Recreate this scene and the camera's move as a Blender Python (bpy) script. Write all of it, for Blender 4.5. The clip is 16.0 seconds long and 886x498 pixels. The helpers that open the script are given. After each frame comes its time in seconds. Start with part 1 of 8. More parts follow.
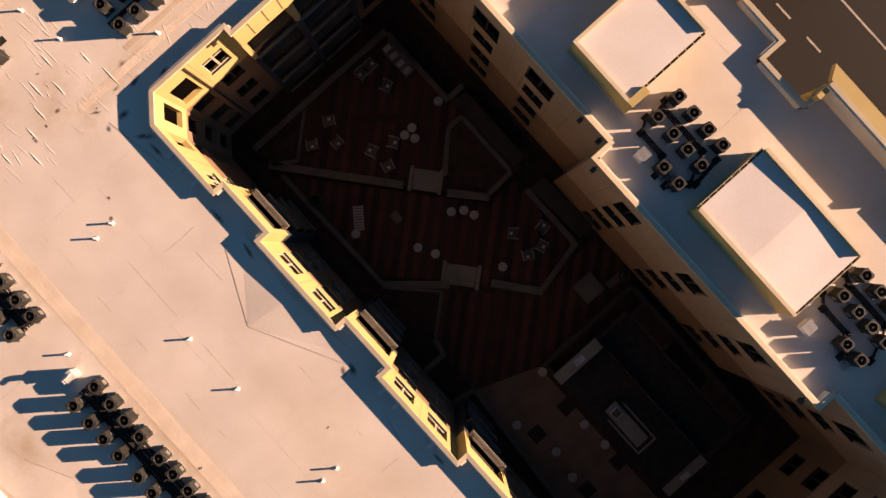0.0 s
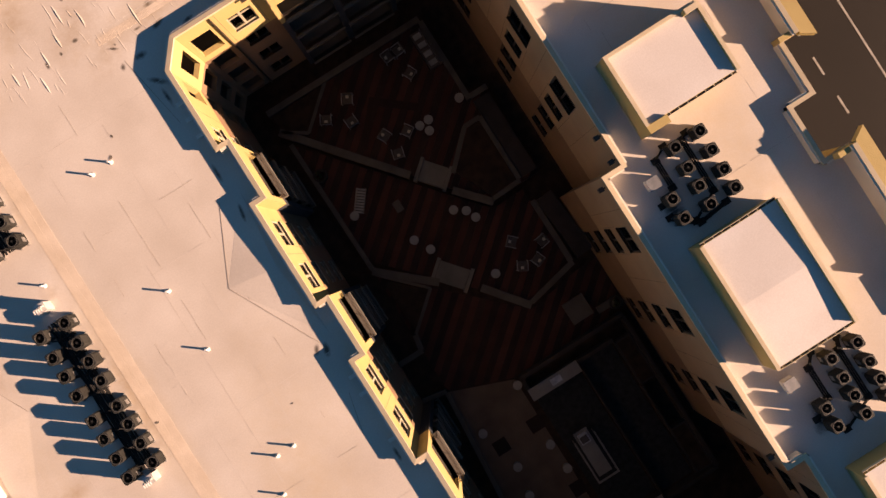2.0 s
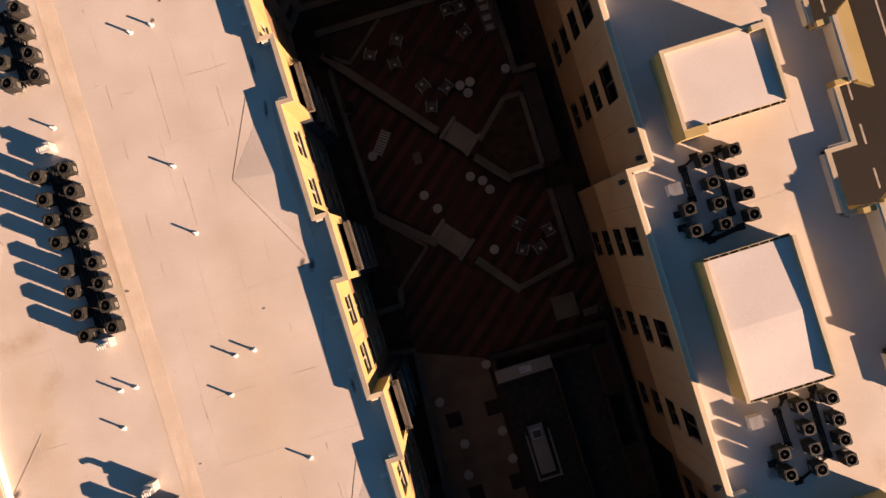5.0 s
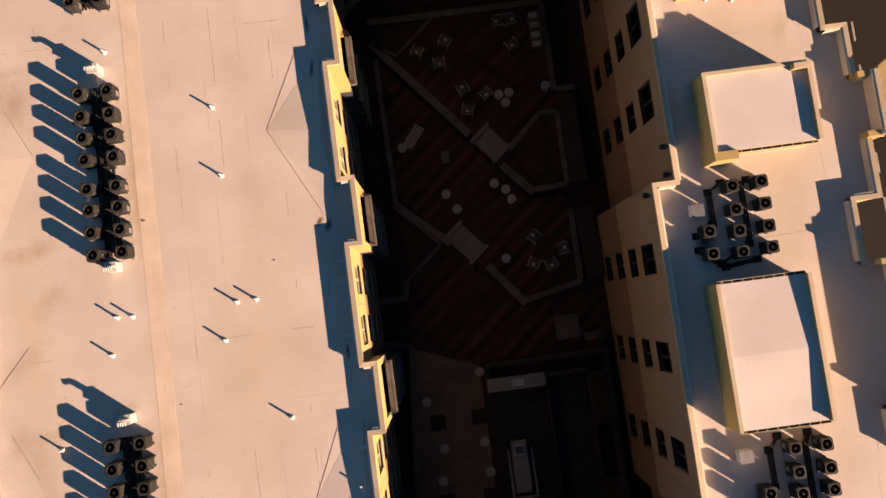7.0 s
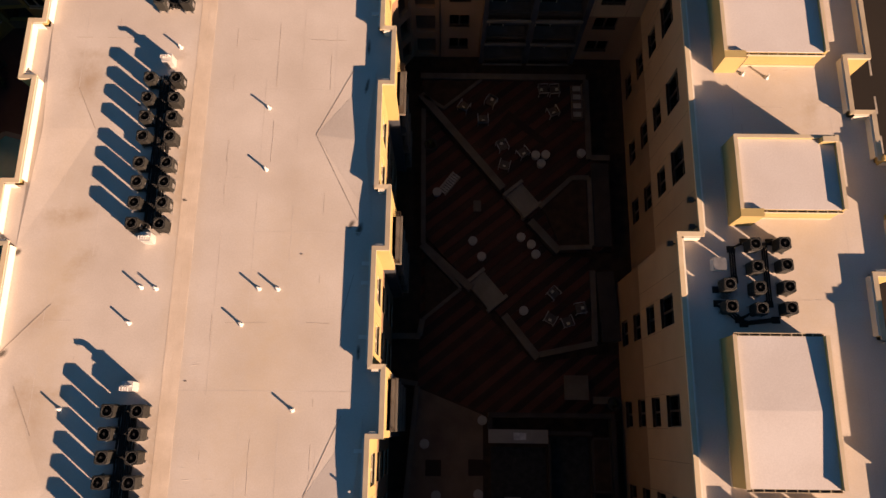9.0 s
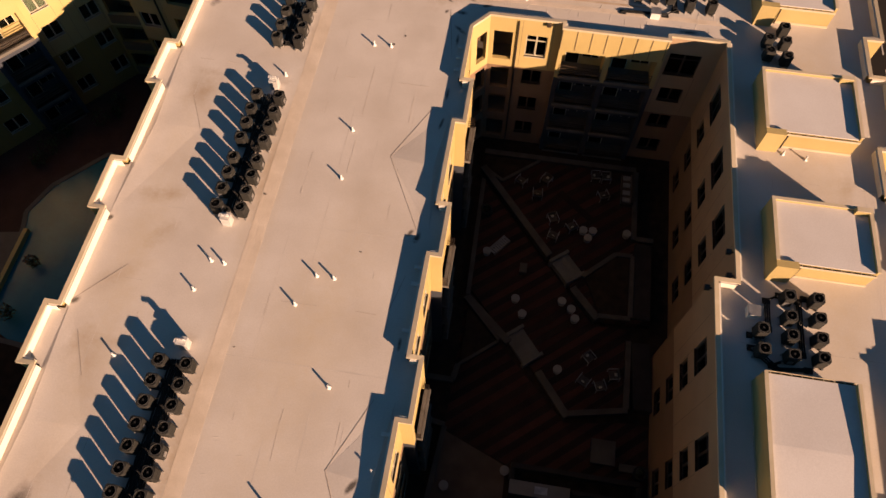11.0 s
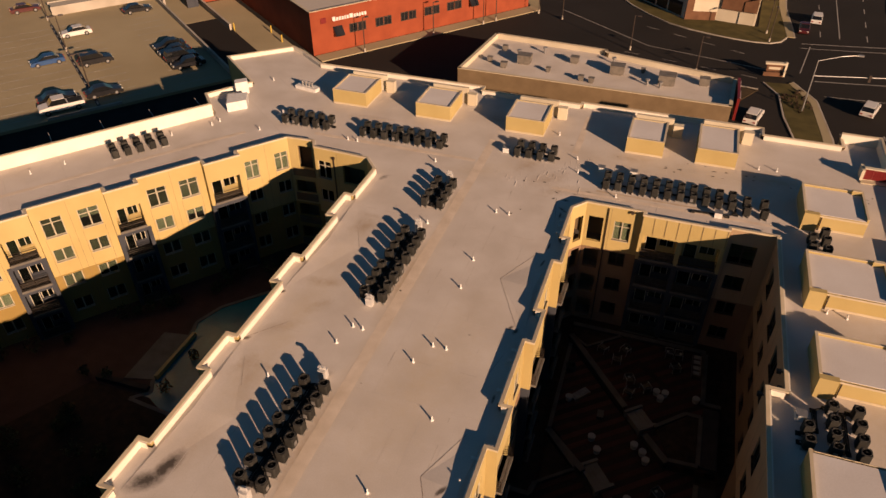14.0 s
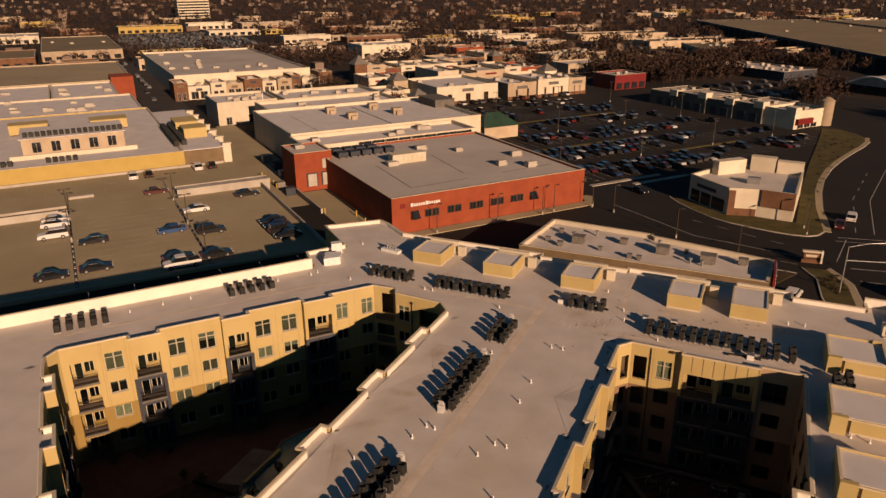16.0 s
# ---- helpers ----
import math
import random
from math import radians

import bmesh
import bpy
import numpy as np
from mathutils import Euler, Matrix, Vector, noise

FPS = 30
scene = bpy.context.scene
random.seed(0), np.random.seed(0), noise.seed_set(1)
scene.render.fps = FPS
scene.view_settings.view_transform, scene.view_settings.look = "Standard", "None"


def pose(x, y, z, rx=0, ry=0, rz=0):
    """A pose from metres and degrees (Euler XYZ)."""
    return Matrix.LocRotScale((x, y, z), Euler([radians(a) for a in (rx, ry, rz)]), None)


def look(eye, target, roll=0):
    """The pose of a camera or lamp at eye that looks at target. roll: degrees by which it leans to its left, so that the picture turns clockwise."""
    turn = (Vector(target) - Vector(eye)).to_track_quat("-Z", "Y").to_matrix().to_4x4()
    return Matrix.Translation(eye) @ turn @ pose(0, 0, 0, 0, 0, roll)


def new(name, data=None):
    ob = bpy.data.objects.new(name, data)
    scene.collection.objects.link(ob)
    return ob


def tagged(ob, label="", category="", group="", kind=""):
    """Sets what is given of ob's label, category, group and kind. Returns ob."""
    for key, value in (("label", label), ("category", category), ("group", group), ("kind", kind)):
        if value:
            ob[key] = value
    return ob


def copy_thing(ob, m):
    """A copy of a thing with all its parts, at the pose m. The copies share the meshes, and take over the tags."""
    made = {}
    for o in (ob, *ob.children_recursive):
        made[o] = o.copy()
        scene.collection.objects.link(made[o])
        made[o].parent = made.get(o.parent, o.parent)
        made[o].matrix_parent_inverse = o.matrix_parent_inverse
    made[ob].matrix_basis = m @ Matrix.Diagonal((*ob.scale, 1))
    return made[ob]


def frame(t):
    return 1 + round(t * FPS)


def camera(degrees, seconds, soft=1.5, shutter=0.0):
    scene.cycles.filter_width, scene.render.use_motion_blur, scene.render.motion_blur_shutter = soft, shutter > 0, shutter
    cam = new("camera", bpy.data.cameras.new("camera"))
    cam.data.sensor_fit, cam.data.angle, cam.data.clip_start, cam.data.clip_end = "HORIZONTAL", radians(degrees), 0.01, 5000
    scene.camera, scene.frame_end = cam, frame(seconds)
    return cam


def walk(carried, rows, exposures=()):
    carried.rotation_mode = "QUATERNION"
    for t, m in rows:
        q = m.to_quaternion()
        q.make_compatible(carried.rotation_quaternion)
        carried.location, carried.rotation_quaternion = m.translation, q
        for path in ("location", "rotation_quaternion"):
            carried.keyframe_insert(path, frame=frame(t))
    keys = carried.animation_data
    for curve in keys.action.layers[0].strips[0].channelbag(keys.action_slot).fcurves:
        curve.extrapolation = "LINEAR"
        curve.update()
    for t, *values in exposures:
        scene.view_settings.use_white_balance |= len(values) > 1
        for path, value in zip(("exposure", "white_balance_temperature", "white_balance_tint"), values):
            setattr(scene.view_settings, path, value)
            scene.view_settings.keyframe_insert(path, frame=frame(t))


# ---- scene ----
cam = camera(64.2, 16.0)
METRES, EYE, TILT, LEAN, TURN = 50.0, 48.5, -90.0, 0.0, -42.0
ROWS = [
    (0.0, 0.0, 0.0, 0.0, 0.0, 0.0, -0.0),
    (0.5, 0.0016, 0.0002, -0.0001, 0.02, 0.02, -2.36),
    (1.0, 0.0035, 0.0026, -0.0014, 0.05, 0.08, -4.79),
    (1.5, 0.0051, 0.0062, -0.0026, 0.05, 0.08, -7.13),
    (2.0, 0.0071, 0.0113, -0.0057, 0.04, 0.14, -9.6),
    (2.5, 0.0085, 0.0148, -0.0096, 0.04, 0.17, -12.12),
    (3.0, 0.01, 0.0179, -0.0156, 0.04, 0.21, -14.74),
    (3.5, 0.0113, 0.0201, -0.0239, 0.0, 0.25, -17.25),
    (4.0, 0.0131, 0.0204, -0.0338, -0.04, 0.3, -19.74),
    (4.5, 0.0167, 0.0188, -0.0446, -0.0, 0.28, -22.3),
    (7.0, 0.0468, 0.0201, -0.1251, -0.09, 4.73, -34.44),
    (7.5, 0.0572, 0.0178, -0.1433, -0.11, 7.36, -36.58),
    (8.0, 0.07, 0.0186, -0.163, -0.04, 9.75, -38.56),
    (10.5, 0.1855, 0.0279, -0.3041, -0.13, 23.8, -49.0),
    (11.0, 0.22, 0.0307, -0.338, -0.09, 28.01, -51.04),
    (11.5, 0.2577, 0.0345, -0.3729, -0.08, 32.12, -53.0),
    (12.0, 0.2984, 0.0386, -0.4092, -0.02, 36.21, -54.85),
    (12.5, 0.3411, 0.0395, -0.4457, 0.0, 40.36, -56.53),
    (13.0, 0.386, 0.0394, -0.4814, 0.05, 44.52, -58.12),
    (13.5, 0.4324, 0.0375, -0.5162, 0.15, 48.55, -59.65),
    (14.0, 0.4796, 0.0366, -0.5499, 0.29, 52.52, -61.1),
    (14.5, 0.5297, 0.0364, -0.5829, 0.4, 56.53, -62.37),
    (15.0, 0.5816, 0.0363, -0.6149, 0.58, 60.43, -63.61),
    (15.5, 0.6342, 0.038, -0.6467, 0.72, 64.4, -64.91),
    (16.0, 0.6887, 0.0385, -0.6761, 0.86, 68.32, -66.23),
]
walk(cam, [(t, pose(0, 0, EYE, TILT, LEAN, TURN) @ pose(METRES * x, METRES * y, METRES * z, 90 + pitch, roll, yaw)) for t, x, y, z, yaw, pitch, roll in ROWS], exposures=[(0.0, 1.92, 6500, 14), (4.5, 1.86, 6500, 14), (7.5, 1.79, 6500, 13), (11.0, 1.41, 6600, 12), (12.5, 1.16, 6650, 11), (14.5, 0.79, 6700, 10), (16.0, 0.55, 6650, 10)])

# ---------------------------------------------------------------- world, sun
SUN = Vector((0.755, -0.592, 0.282)).normalized()      # towards the sun
world = bpy.data.worlds.new("sky")
scene.world = world
world.use_nodes = True
wn = world.node_tree
sky = wn.nodes.new("ShaderNodeTexSky")
sky.sky_type, sky.sun_disc, sky.dust_density = "NISHITA", False, 0.0
sky.sun_elevation, sky.sun_rotation = math.asin(SUN.z), math.atan2(SUN.x, SUN.y)
bg = wn.nodes["Background"]
tone = wn.nodes.new("ShaderNodeMix")
tone.data_type, tone.blend_type = "RGBA", "MULTIPLY"
tone.inputs["Factor"].default_value = 1.0
tone.inputs["B"].default_value = (0.222, 0.365, 0.45, 1)      # a thin, clear winter sky
wn.links.new(sky.outputs[0], tone.inputs["A"])
wn.links.new(tone.outputs["Result"], bg.inputs[0])
bg.inputs[1].default_value = 0.05
lamp = bpy.data.lights.new("sun", "SUN")
lamp.energy, lamp.angle, lamp.color = 5.0, radians(0.5), (1.0, 0.645, 0.428)
new("sun", lamp).matrix_world = look(SUN * 300, (0, 0, 0))


# ---------------------------------------------------------------- materials
def surface(name, dark, light, scale=1.0, rough=0.7, bump=0.15, grain=40.0, metal=0.0, spread=0.0, island=0.0, mottle=0.5):
    """Two scales of noise between two colours, a fine grain in relief, and an own shade for each object."""
    m = bpy.data.materials.new(name)
    m.use_nodes = True
    nt = m.node_tree
    b = nt.nodes["Principled BSDF"]
    b.inputs["Roughness"].default_value, b.inputs["Metallic"].default_value = rough, metal
    b.inputs["Specular IOR Level"].default_value = 0.5 if rough < 0.7 else 0.22
    co = nt.nodes.new("ShaderNodeTexCoord")
    big, fine = nt.nodes.new("ShaderNodeTexNoise"), nt.nodes.new("ShaderNodeTexNoise")
    big.inputs["Scale"].default_value, big.inputs["Detail"].default_value = scale, 6
    fine.inputs["Scale"].default_value, fine.inputs["Detail"].default_value = grain, 3
    for n in (big, fine):
        nt.links.new(co.outputs["Object"], n.inputs["Vector"])
    ramp = nt.nodes.new("ShaderNodeValToRGB")
    ramp.color_ramp.elements[0].position, ramp.color_ramp.elements[1].position = 0.5 - mottle / 2 + 0.05, 0.5 + mottle / 2 - 0.05
    ramp.color_ramp.elements[0].color, ramp.color_ramp.elements[1].color = (*dark, 1), (*light, 1)
    nt.links.new(big.outputs["Fac"], ramp.inputs[0])
    hsv = nt.nodes.new("ShaderNodeHueSaturation")
    nt.links.new(ramp.outputs[0], hsv.inputs["Color"])
    shade = nt.nodes.new("ShaderNodeMapRange")
    shade.inputs["To Min"].default_value, shade.inputs["To Max"].default_value = 0.86, 1.1
    nt.links.new(fine.outputs["Fac"], shade.inputs["Value"])
    last = shade.outputs[0]
    for amount, node, out in ((spread, "ShaderNodeObjectInfo", "Random"), (island, "ShaderNodeNewGeometry", "Random Per Island")):
        if amount:
            info, span, mul = nt.nodes.new(node), nt.nodes.new("ShaderNodeMapRange"), nt.nodes.new("ShaderNodeMath")
            span.inputs["To Min"].default_value, span.inputs["To Max"].default_value = 1 - amount, 1 + amount
            mul.operation = "MULTIPLY"
            nt.links.new(info.outputs[out], span.inputs["Value"])
            nt.links.new(last, mul.inputs[0])
            nt.links.new(span.outputs[0], mul.inputs[1])
            last = mul.outputs[0]
    nt.links.new(last, hsv.inputs["Value"])
    nt.links.new(hsv.outputs[0], b.inputs["Base Color"])
    if bump:
        bp = nt.nodes.new("ShaderNodeBump")
        bp.inputs["Strength"].default_value, bp.inputs["Distance"].default_value = bump, 0.02
        nt.links.new(fine.outputs["Fac"], bp.inputs["Height"])
        nt.links.new(bp.outputs[0], b.inputs["Normal"])
    return m


def glass(name, tint, rough=0.03):
    """A pane: clear by a tint, and glossy by Fresnel."""
    m = bpy.data.materials.new(name)
    m.use_nodes = True
    nt = m.node_tree
    nt.nodes.remove(nt.nodes["Principled BSDF"])
    clear, gloss, mix, fr = (nt.nodes.new("ShaderNode" + k) for k in ("BsdfTransparent", "BsdfGlossy", "MixShader", "Fresnel"))
    clear.inputs[0].default_value = (*tint, 1)
    gloss.inputs["Roughness"].default_value = rough
    fr.inputs["IOR"].default_value = 1.5
    nt.links.new(fr.outputs[0], mix.inputs[0])
    nt.links.new(clear.outputs[0], mix.inputs[1])
    nt.links.new(gloss.outputs[0], mix.inputs[2])
    nt.links.new(mix.outputs[0], nt.nodes["Material Output"].inputs[0])
    return m


def paints(name, colours, rough=0.25):
    """Car paint: each object takes one of the colours."""
    m = bpy.data.materials.new(name)
    m.use_nodes = True
    nt = m.node_tree
    b = nt.nodes["Principled BSDF"]
    b.inputs["Roughness"].default_value, b.inputs["Coat Weight"].default_value = rough, 0.6
    info, ramp = nt.nodes.new("ShaderNodeObjectInfo"), nt.nodes.new("ShaderNodeValToRGB")
    ramp.color_ramp.interpolation = "CONSTANT"
    for i, c in enumerate(colours):
        e = ramp.color_ramp.elements[i] if i < 2 else ramp.color_ramp.elements.new(i / len(colours))
        e.position, e.color = i / len(colours), (*c, 1)
    nt.links.new(info.outputs["Random"], ramp.inputs[0])
    nt.links.new(ramp.outputs[0], b.inputs["Base Color"])
    return m


M_ROOF = surface("roof_membrane", (0.425, 0.381, 0.333), (0.558, 0.520, 0.476), 0.33, 0.75, 0.05, 14.0, mottle=0.75)
def stains_and_shade(m, spots, dark, sharp=3.0, cover=0.5, most=0.85):
    """Silt, soot and some painted shade on the membrane: soft oval patches (x, y, long, wide, turn) broken up by noise.
    """
    nt = m.node_tree
    b = nt.nodes["Principled BSDF"]
    clean = b.inputs["Base Color"].links[0].from_socket
    co, grit = nt.nodes.new("ShaderNodeTexCoord"), nt.nodes.new("ShaderNodeTexNoise")
    grit.inputs["Scale"].default_value, grit.inputs["Detail"].default_value, grit.inputs["Roughness"].default_value = 1.7, 9, 0.68
    nt.links.new(co.outputs["Object"], grit.inputs["Vector"])
    last = None
    for x, y, a, w, turn in spots:
        place = nt.nodes.new("ShaderNodeMapping")
        place.vector_type = "TEXTURE"
        place.inputs["Location"].default_value = (x, y, ZR)
        place.inputs["Rotation"].default_value = (0, 0, radians(turn))
        place.inputs["Scale"].default_value = (a, w, 1000)
        far, fall = nt.nodes.new("ShaderNodeVectorMath"), nt.nodes.new("ShaderNodeMapRange")
        far.operation = "LENGTH"
        fall.inputs["From Min"].default_value, fall.inputs["From Max"].default_value = 1.0, 0.0
        nt.links.new(co.outputs["Object"], place.inputs["Vector"])
        nt.links.new(place.outputs[0], far.inputs[0])
        nt.links.new(far.outputs["Value"], fall.inputs["Value"])
        if last is None:
            last = fall.outputs[0]
        else:
            top = nt.nodes.new("ShaderNodeMath")
            top.operation = "MAXIMUM"
            nt.links.new(last, top.inputs[0])
            nt.links.new(fall.outputs[0], top.inputs[1])
            last = top.outputs[0]
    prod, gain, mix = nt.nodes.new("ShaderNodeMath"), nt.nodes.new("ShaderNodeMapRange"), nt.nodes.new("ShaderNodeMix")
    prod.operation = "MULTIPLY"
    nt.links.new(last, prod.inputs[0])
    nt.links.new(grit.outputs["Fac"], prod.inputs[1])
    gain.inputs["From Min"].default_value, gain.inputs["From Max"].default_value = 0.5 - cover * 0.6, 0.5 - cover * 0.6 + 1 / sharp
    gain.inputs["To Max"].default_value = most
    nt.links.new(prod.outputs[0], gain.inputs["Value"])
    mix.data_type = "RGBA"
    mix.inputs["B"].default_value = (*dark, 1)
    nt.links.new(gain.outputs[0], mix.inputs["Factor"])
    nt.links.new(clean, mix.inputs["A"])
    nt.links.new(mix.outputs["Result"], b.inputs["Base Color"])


ZR, ZP = 12.65, 13.15                # roof and parapet of the apartment building
stains_and_shade(M_ROOF, [(-16.85, 2.2, 6.2, 0.75, 90), (-16.85, -14.4, 5.7, 0.75, 90), (-16.85, 13.0, 3.2, 0.75, 90), (-17.6, 8.2, 1.2, 1.4, 0), (-18.2, -9.4, 1.3, 1.0, 0), (1.0, 18.6, 7.0, 0.6, 0), (-8.6, 17.0, 3.5, 1.6, 30), (-12, 21.0, 3.5, 2.2, 80), (-3.0, 25.2, 4.0, 1.5, 10), (10.5, 25.0, 4.5, 1.2, 0), (-22.6, 6.8, 3.2, 2.0, 60), (-21.5, -3.4, 2.2, 1.2, 60), (-30.0, 24.8, 5.0, 1.4, 5), (-17.5, 29.0, 2.2, 2.2, 0), (-44.0, 14.0, 5.0, 1.6, 52), (16.5, -19.5, 2.4, 0.9, 90), (16.4, 5.6, 2.2, 1.0, 80), (-22.4, -0.85, 2.6, 0.8, 0), (-23.7, -10.2, 2.2, 1.0, 70), (-22.4, 8.3, 2.6, 0.8, 0), (-22.4, -9.95, 2.6, 0.8, 0), (-9.6, 19.0, 4.5, 2.2, 35), (-6.0, 17.4, 3.5, 1.0, 20)], (0.300, 0.225, 0.143), 2.5, 0.5, 0.5)
# soot near the parapets; by the east condensers, their shade painted in
stains_and_shade(M_ROOF, [(-24.0, 14.4, 1.0, 0.5, 60), (-24.75, -8.0, 0.6, 0.35, 45), (-24.8, -2.9, 0.4, 0.3, 60), (-7.45, 13.4, 1.0, 0.22, 90), (-7.4, 8.9, 0.9, 0.2, 90), (-7.5, -1.5, 0.7, 0.3, 70), (-7.3, -7.8, 0.7, 0.2, 90), (-7.5, 15.9, 0.7, 0.35, 0), (11.0, -4.8, 1.7, 0.9, 80), (11.6, -17.6, 1.5, 0.9, 60), (12.9, 15.0, 1.2, 0.9, 80), (7.5, 16.5, 1.2, 0.35, 0), (0.8, 21.2, 6.2, 0.45, 0), (-25.0, 23.2, 4.0, 0.4, 0), (-8.2, -15.0, 0.8, 0.3, 60), (-56.6, -11.2, 1.0, 0.6, 52), (-11.7, 17.97, 0.35, 0.16, 90), (-10.8, 18.1, 0.22, 0.14, 90), (-8.5, 16.95, 0.55, 0.14, -30), (-9.85, 18.3, 0.3, 0.2, 0), (-5.8, 17.9, 0.45, 0.35, 0), (-5.95, 16.8, 0.8, 0.25, 15), (-6.9, 17.15, 0.35, 0.15, 0), (-8.55, 15.9, 0.35, 0.25, 60), (-7.35, 14.3, 1.1, 0.28, -42), (-4.5, 16.2, 0.6, 0.2, 10), (-7.4, 6.6, 0.9, 0.2, 80), (-7.9, -1.2, 0.6, 0.25, 60)], (0.026, 0.021, 0.0165), 4.0, 0.55)
stains_and_shade(M_ROOF, [(15.5, -3.5, 6.0, 3.2, 90), (15.5, 5.6, 3.4, 2.6, 0), (14.5, 14.8, 4.0, 3.5, 0), (15.0, -19.5, 4.0, 3.5, 0), (10.0, 25.2, 9.0, 2.6, 0), (-4.0, 17.8, 10.0, 1.5, 0), (-16.0, 18.5, 6.0, 3.0, 30), (-16.4, -4, 34, 1.5, 90), (15.0, -2, 34, 4.5, 90), (2, 24, 26, 5, 0), (-12, -8, 16, 5, 80), (-22.5, -6, 20, 2.4, 90)], (0.45, 0.365, 0.24), 1.8, 0.6, 0.55)
stains_and_shade(M_ROOF, [(-22.6, -1.0, 3.2, 0.9, 12), (-22.4, 6.4, 4.0, 0.9, -63), (-22.7, -11.2, 3.8, 1.0, -62), (-23.2, -6.4, 2.4, 0.8, 40), (-16.9, 2.2, 8.0, 0.8, 90), (-16.9, -14.4, 7.5, 0.8, 90), (-23.0, -17.5, 3.0, 1.5, 70)], (0.32, 0.245, 0.17), 1.6, 0.78, 0.42)
stains_and_shade(M_ROOF, [(-23.45, -18.5, 1.7, 0.75, 78), (-24.0, -19.7, 1.6, 0.9, 42)], (0.028, 0.022, 0.018), 3.0, 0.74, 0.9)
M_CLEANROOF = surface("clean_membrane", (0.480, 0.450, 0.427), (0.570, 0.551, 0.536), 0.3, 0.75, 0.015, 14.0, mottle=0.6)
# clean flashing, its colour lightened for sunlight on the parapets' inner faces
M_FLASHING_LIT = surface("sunlit_parapet_flashing", (0.575, 0.530, 0.445), (0.675, 0.630, 0.540), 0.4, 0.7, 0.03, 20, mottle=0.6)
M_SEAM = surface("membrane_lap", (0.395, 0.352, 0.308), (0.545, 0.506, 0.462), 0.7, 0.7, 0.2, 20, mottle=0.7)
M_LAPDIRT = surface("dirty_lap", (0.335, 0.288, 0.238), (0.49, 0.44, 0.388), 1.5, 0.85, 0.1, 30, mottle=0.7)
M_CREASE = surface("dirt_filled_crease", (0.22, 0.18, 0.145), (0.42, 0.375, 0.325), 1.2, 0.85, 0.2, 25, mottle=0.6)
M_PATCH = surface("dirty_membrane", (0.038, 0.034, 0.030), (0.240, 0.210, 0.180), 1.8, 0.85, 0.3, 25, mottle=0.5)
M_RUST = surface("stained_membrane", (0.375, 0.29, 0.205), (0.49, 0.425, 0.345), 0.9, 0.8, 0.3, 15)
M_PAD = surface("walkway_pad", (0.480, 0.408, 0.325), (0.585, 0.508, 0.420), 0.8, 0.85, 0.4, 30)
M_CAP = surface("metal_coping", (0.420, 0.352, 0.232), (0.495, 0.427, 0.307), 0.9, 0.45, 0.05, 30)
M_CREAM = surface("cream_stucco", (0.345, 0.266, 0.109), (0.405, 0.319, 0.139), 0.35, 0.85, 0.25, 60, mottle=0.6)
M_OCHRE = surface("ochre_stucco", (0.203, 0.139, 0.041), (0.255, 0.176, 0.056), 0.35, 0.85, 0.25, 60, mottle=0.6)
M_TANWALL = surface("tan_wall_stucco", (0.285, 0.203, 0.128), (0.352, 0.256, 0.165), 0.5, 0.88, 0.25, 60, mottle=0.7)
# brown paint, and the shade painted on the court's lower storeys
M_TERRA_SHADE = surface("brown_stucco_and_shade", (0.165, 0.105, 0.065), (0.215, 0.139, 0.088), 0.5, 0.88, 0.25, 60, mottle=0.7)
M_SLATE = surface("slate_blue_panel", (0.030, 0.034, 0.044), (0.045, 0.050, 0.061), 0.5, 0.7, 0.15, 50)
M_JOINT = surface("panel_joint", (0.150, 0.112, 0.068), (0.195, 0.150, 0.090), 2, 0.9, 0, 30)
M_FRAME = surface("tan_window_frame", (0.315, 0.285, 0.210), (0.375, 0.338, 0.255), 2, 0.5, 0.05, 40)
M_RAIL = surface("bronze_rail", (0.038, 0.026, 0.0188), (0.060, 0.045, 0.034), 3, 0.5, 0.05, 40, 0.3)
M_GLASS = glass("window_glass", (0.55, 0.6, 0.58))
M_BLIND = surface("window_blind", (0.150, 0.165, 0.105), (0.255, 0.255, 0.180), 0.6, 0.9, 0, 30, spread=0.75)
# near-black colour that stands in for unlit rooms behind glass
M_ROOMSHADE = surface("painted_room_shade", (0.0112, 0.0097, 0.0090), (0.022, 0.0195, 0.0180), 1, 0.9, 0, 20)
M_DOOR = surface("balcony_door_frame", (0.375, 0.338, 0.255), (0.450, 0.413, 0.315), 2, 0.5, 0, 30)
M_SLAB = surface("concrete_slab", (0.086, 0.078, 0.067), (0.128, 0.117, 0.102), 0.8, 0.85, 0.3, 30)
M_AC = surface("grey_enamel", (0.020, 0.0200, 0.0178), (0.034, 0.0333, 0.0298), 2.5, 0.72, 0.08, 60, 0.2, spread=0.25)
M_ACDARK = surface("black_fan_well", (0.001, 0.001, 0.001), (0.003, 0.003, 0.003), 4, 0.95, 0, 60)
M_HUB = surface("fan_motor_cap", (0.016, 0.016, 0.0155), (0.028, 0.0275, 0.026), 4, 0.8, 0, 60, 0.0)
M_RIM = surface("worn_fan_rim", (0.05, 0.049, 0.044), (0.085, 0.082, 0.074), 2.5, 0.5, 0.05, 60, 0.2)
M_GALV = surface("new_galvanised_sheet", (0.46, 0.45, 0.43), (0.62, 0.61, 0.585), 3, 0.45, 0.1, 50, 0.35)
M_STEEL = surface("galvanised_steel", (0.225, 0.225, 0.225), (0.360, 0.352, 0.338), 3, 0.4, 0.1, 50, 0.6)
M_HOSE = surface("black_insulation", (0.0090, 0.0090, 0.0090), (0.022, 0.022, 0.022), 3, 0.85, 0.2, 60)
